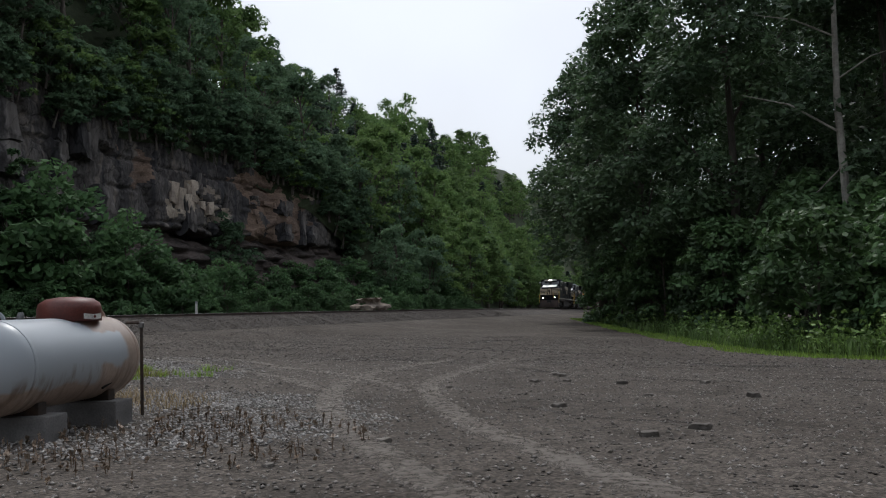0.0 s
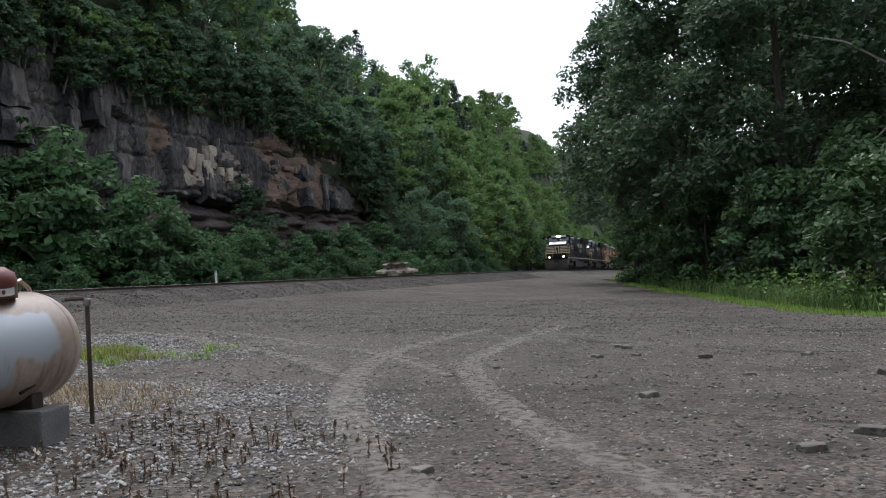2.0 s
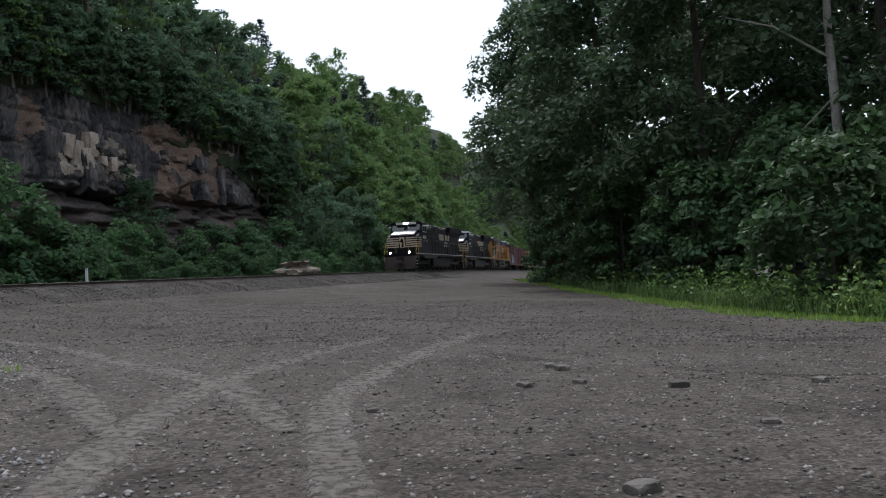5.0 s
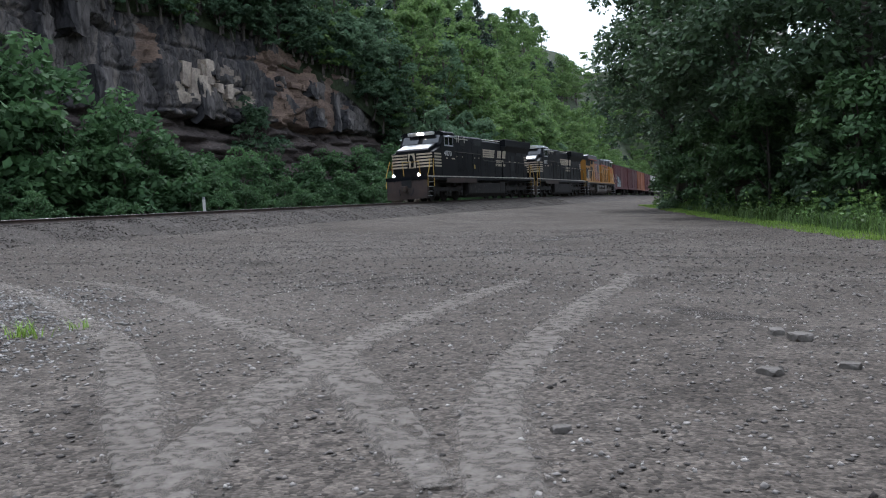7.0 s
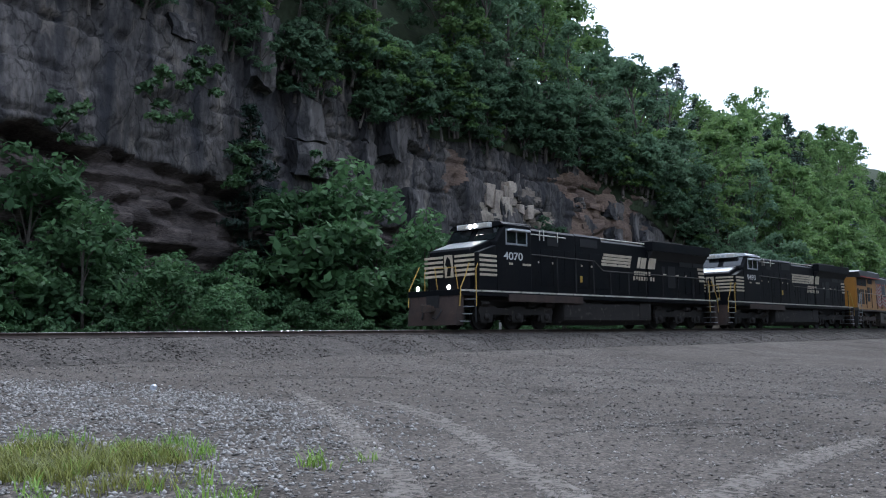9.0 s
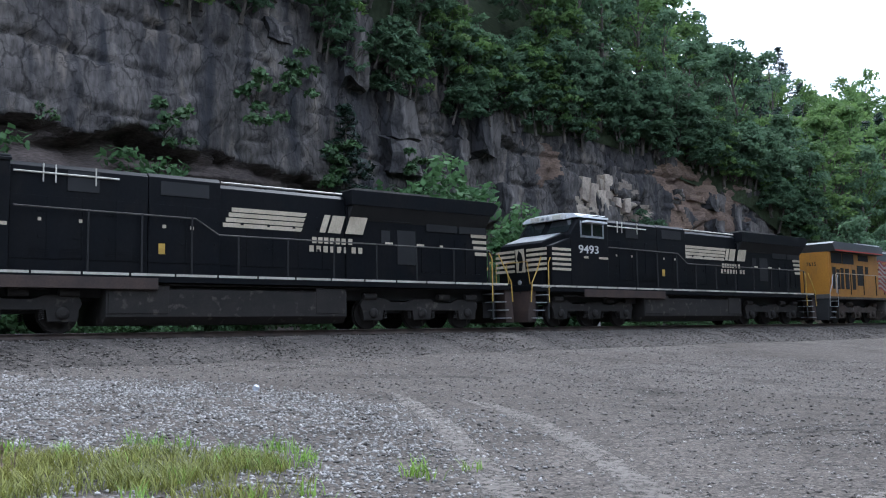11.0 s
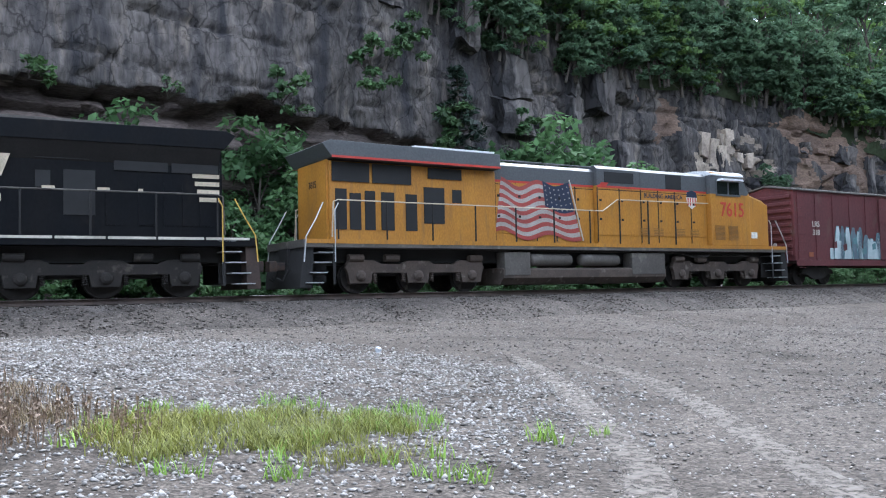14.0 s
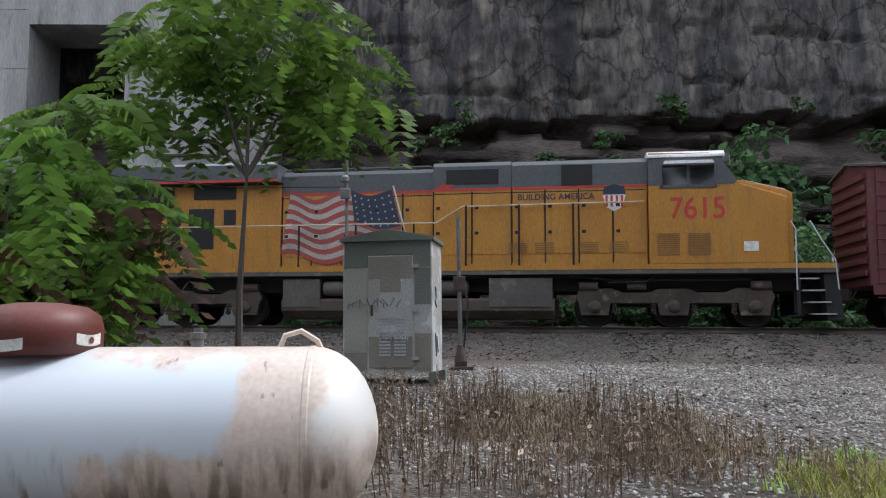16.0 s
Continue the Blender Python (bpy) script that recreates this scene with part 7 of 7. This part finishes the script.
def tyre_track(points, width, label, material=None, lift=0.006, name="tyre_track"):
    """A band of pale dust pressed by a tyre, with ribs of tread."""
    P = [Vector((x, y, 0)) for x, y in points]
    fine = []
    for i in range(len(P) - 1):
        a, b, c, d = P[max(i - 1, 0)], P[i], P[i + 1], P[min(i + 2, len(P) - 1)]
        n = max(3, int((c - b).length / 0.09))
        for k in range(n):
            t = k / n
            fine.append(0.5 * ((2 * b) + (c - a) * t + (2 * a - 5 * b + 4 * c - d) * t * t + (3 * b - a - 3 * c + d) * t ** 3))
    v, f = [], []
    cols = (-1.0, -0.72, -0.4, -0.36, 0, 0.04, 0.4, 0.44, 0.75, 1.0)
    for i, p in enumerate(fine):
        d = (fine[min(i + 1, len(fine) - 1)] - fine[max(i - 1, 0)]).normalized()
        r = Vector((d.y, -d.x, 0))
        fade = min(1.0, i / 12, (len(fine) - 1 - i) / 12)
        for c in cols:
            wob = width * (1 + 0.22 * noise.noise((p.x * 2.2, p.y * 2.2, 7 * c)) ) * (0.4 + 0.6 * fade)
            q = p + r * (c * wob)
            edge = abs(c) == 1.0
            z = ground_z(q.x, q.y) + (-0.02 if edge else lift + 0.004 * (i % 3 == 0) + 0.012 * noise.noise((q.x * 6, q.y * 6, 2)))
            v.append((q.x, q.y, z))
    n = len(cols)
    for i in range(len(fine) - 1):
        f += [(i * n + k, (i + 1) * n + k, (i + 1) * n + k + 1, i * n + k + 1) for k in range(n - 1)]
    from_arrays(name, v, f, material or M_DUST, "structure", label, name.replace("_", " "), smooth=True)


TT = "pale dusty tyre track curving over the gravel lot"
TRACKS = (
    [(-3.5, 22.0), (-3.62, 17.4), (-3.6, 14.6), (-3.45, 13.0), (-3.05, 11.6), (-2.4, 9.8), (-1.4, 7.7), (-0.2, 5.8), (0.9, 4.3)],
    [(-4.9, 21.0), (-5.07, 17.3), (-5.0, 14.8), (-4.75, 12.9), (-4.25, 11.0), (-3.4, 8.8), (-2.2, 6.6), (-1.2, 5.0), (-0.2, 3.6)],
    [(-12.4, 20.2), (-10.3, 18.9), (-8.1, 17.2), (-6.4, 15.6), (-4.9, 14.1), (-3.9, 12.6), (-3.3, 11.6)],
    [(-13.6, 19.9), (-12.6, 19.2), (-10.8, 17.8), (-9.2, 16.5), (-7.2, 14.75), (-6.3, 13.75), (-5.3, 12.5), (-4.5, 11.4)],
)
for line in TRACKS:
    tyre_track(line, 0.26, TT, M_DUSTEDGE, 0.006)
    tyre_track(line, 0.19, TT, M_DUST, 0.014)

for line, wd in (([(-23.6, 29.0), (-21.8, 27.2), (-19.9, 24.0), (-18.9, 21.2)], 0.3), ([(-22.0, 32.5), (-19.8, 32.2), (-17.9, 31.2), (-16.2, 29.4)], 0.35), ([(-6.9, 18.7), (-6.3, 19.6), (-5.6, 20.2)], 0.12)):
    tyre_track(line, wd, TT, M_DUSTEDGE, 0.008)

MUD = "dark damp streak of mud across the gravel lot"
for streak, wd in (([(-7.7, 18.2), (-7.55, 19.4), (-7.2, 21.0), (-6.6, 22.4)], 0.09), ([(-7.3, 26.4), (-7.0, 27.4), (-6.9, 29.4)], 0.3), ([(-7.2, 33.5), (-6.8, 36.4), (-5.6, 38.5)], 0.5), ([(-8.2, 28.6), (-7.0, 27.9), (-5.3, 27.1), (-4.2, 26.7)], 0.35), ([(-3.6, 26.5), (-2.4, 26.3), (-1.4, 26.5)], 0.4), ([(-7.4, 19.4), (-7.1, 20.4), (-6.6, 21.4)], 0.07), ([(-2.9, 17.9), (-2.2, 17.1), (-1.5, 16.7)], 0.32), ([(0.6, 21.0), (1.6, 20.4), (3.0, 20.9), (4.2, 20.6)], 0.45), ([(-0.4, 15.6), (0.6, 15.2), (1.5, 15.4)], 0.14), ([(2.4, 17.2), (3.6, 16.6), (4.8, 16.9)], 0.25), ([(-1.7, 10.3), (-0.9, 9.6), (0.4, 9.2)], 0.12)):
    tyre_track(streak, wd, MUD, M_DAMP, 0.004, "mud_streak")


def track_line(y):
    return np.array([track_x(float(q)) for q in y])


def build_gravel():
    """Loose stones over the lot and the ballast."""
    rng = np.random.default_rng(33)
    o = np.array([(1, 0, 0), (-1, 0, 0), (0, 1, 0), (0, -1, 0), (0, 0, 1), (0, 0, -1)], dtype=float)
    of = np.array([(0, 2, 4), (2, 1, 4), (1, 3, 4), (3, 0, 4), (2, 0, 5), (1, 2, 5), (3, 1, 5), (0, 3, 5)])

    def scatter(name, xy, lo, hi, m, label, heights=None):
        n = len(xy)
        z = np.array([ground_z(float(x), float(y)) for x, y in xy]) if heights is None else heights
        s = rng.uniform(lo, hi, n) ** 1.0
        sc = s[:, None] * rng.uniform(0.6, 1.25, (n, 3)) * np.array([1, 1, 0.6])
        a = rng.uniform(0, math.tau, n)
        p = o[None] * sc[:, None] + rng.normal(size=(n, 6, 3)) * (0.18 * s)[:, None, None]
        c, q = np.cos(a)[:, None], np.sin(a)[:, None]
        v = np.stack([p[..., 0] * c - p[..., 1] * q, p[..., 0] * q + p[..., 1] * c, p[..., 2]], -1)
        v += np.stack([xy[:, 0], xy[:, 1], z + s * 0.15], 1)[:, None]
        from_arrays(name, v.reshape(-1, 3), (np.arange(n)[:, None, None] * 6 + of[None]).reshape(-1, 3), m, "stuff", label, "gravel")

    near = np.stack([rng.uniform(-9, 4, 26000), 3.0 + 19 * rng.random(26000) ** 1.25], 1)
    scatter("lot_gravel", near, 0.005, 0.024, M_STONE, "loose grey gravel stones strewn over the lot")
    mid = np.stack([rng.uniform(-24, 6, 26000), 12 + 30 * rng.random(26000) ** 1.2], 1)
    mid = mid[mid[:, 0] > track_line(mid[:, 1]) + 4.4]
    mid = mid[(mid[:, 1] > 19) | (mid[:, 0] < -9)]
    scatter("far_gravel", mid, 0.012, 0.038, M_STONE, "loose stones strewn over the far part of the lot")
    pale = patch(rng, 22000, -14.0, 13.5, 7.5, 6.0, 0, 0.8, 12.0, -0.2)
    scatter("pale_gravel", pale, 0.010, 0.032, M_PALESTONE, "pale crushed stones spread between the lot and the track")
    tank = patch(rng, 10000, -5.8, 8.0, 3.4, 3.2, 0, 0.8, 14.0, -0.3)
    scatter("tank_gravel", tank, 0.010, 0.028, M_PALESTONE, "pale crushed stones around the gas tanks")
    s = rng.uniform(-8, 90, 20000)
    off = rng.uniform(1.35, 4.3, 20000)
    xyz = []
    for a, b in zip(s, off):
        p, f, r, u = frame_on_track(a)
        q = p + r * b
        xyz.append((q.x, q.y, p.z + float(np.interp(b, [0, 1.6, 2.6, 4.6], [-0.2, -0.2, -0.42, -1.15]))))
    xyz = np.array(xyz)
    scatter("ballast_stones", xyz[:, :2], 0.022, 0.055, M_BEDSTONE, "angular grey ballast stones on the bank beside the rail", xyz[:, 2])


build_gravel()
bm = lathe([(0.005, 0), (0.033, 0.004), (0.033, 0.045), (0.022, 0.06), (0.031, 0.085), (0.033, 0.11), (0.026, 0.122), (0.005, 0.12)], 14)
tagged(part("drink_can", bm, M_CAN, at=pose(-15.4, 18.4, ground_z(-15.4, 18.4) + 0.035, 90, 0, 50) @ Matrix.Scale(1.6, 4)), "crumpled white and blue can lying on gravel", "can")


# ---- what moves ----
def motions():
    times = np.arange(0, 16.01, 0.5)
    for ob, back, facing in TRAIN:
        walk(ob, [(float(t), rolling_pose(head_at(float(t)) + back, facing)) for t in times])
    for ws, facing in ((lead_wheels, -1), (second_wheels, -1), (third_wheels, 1)):
        for wheel in ws:
            base = wheel.matrix_basis.copy()
            start = head_at(0.0)
            rows = []
            for k in range(481):
                t = k / 30
                turn = (head_at(t) - start) / 0.52 * facing
                rows.append((t, base @ Matrix.Rotation(-turn, 4, "X")))
            walk(wheel, rows)


motions()
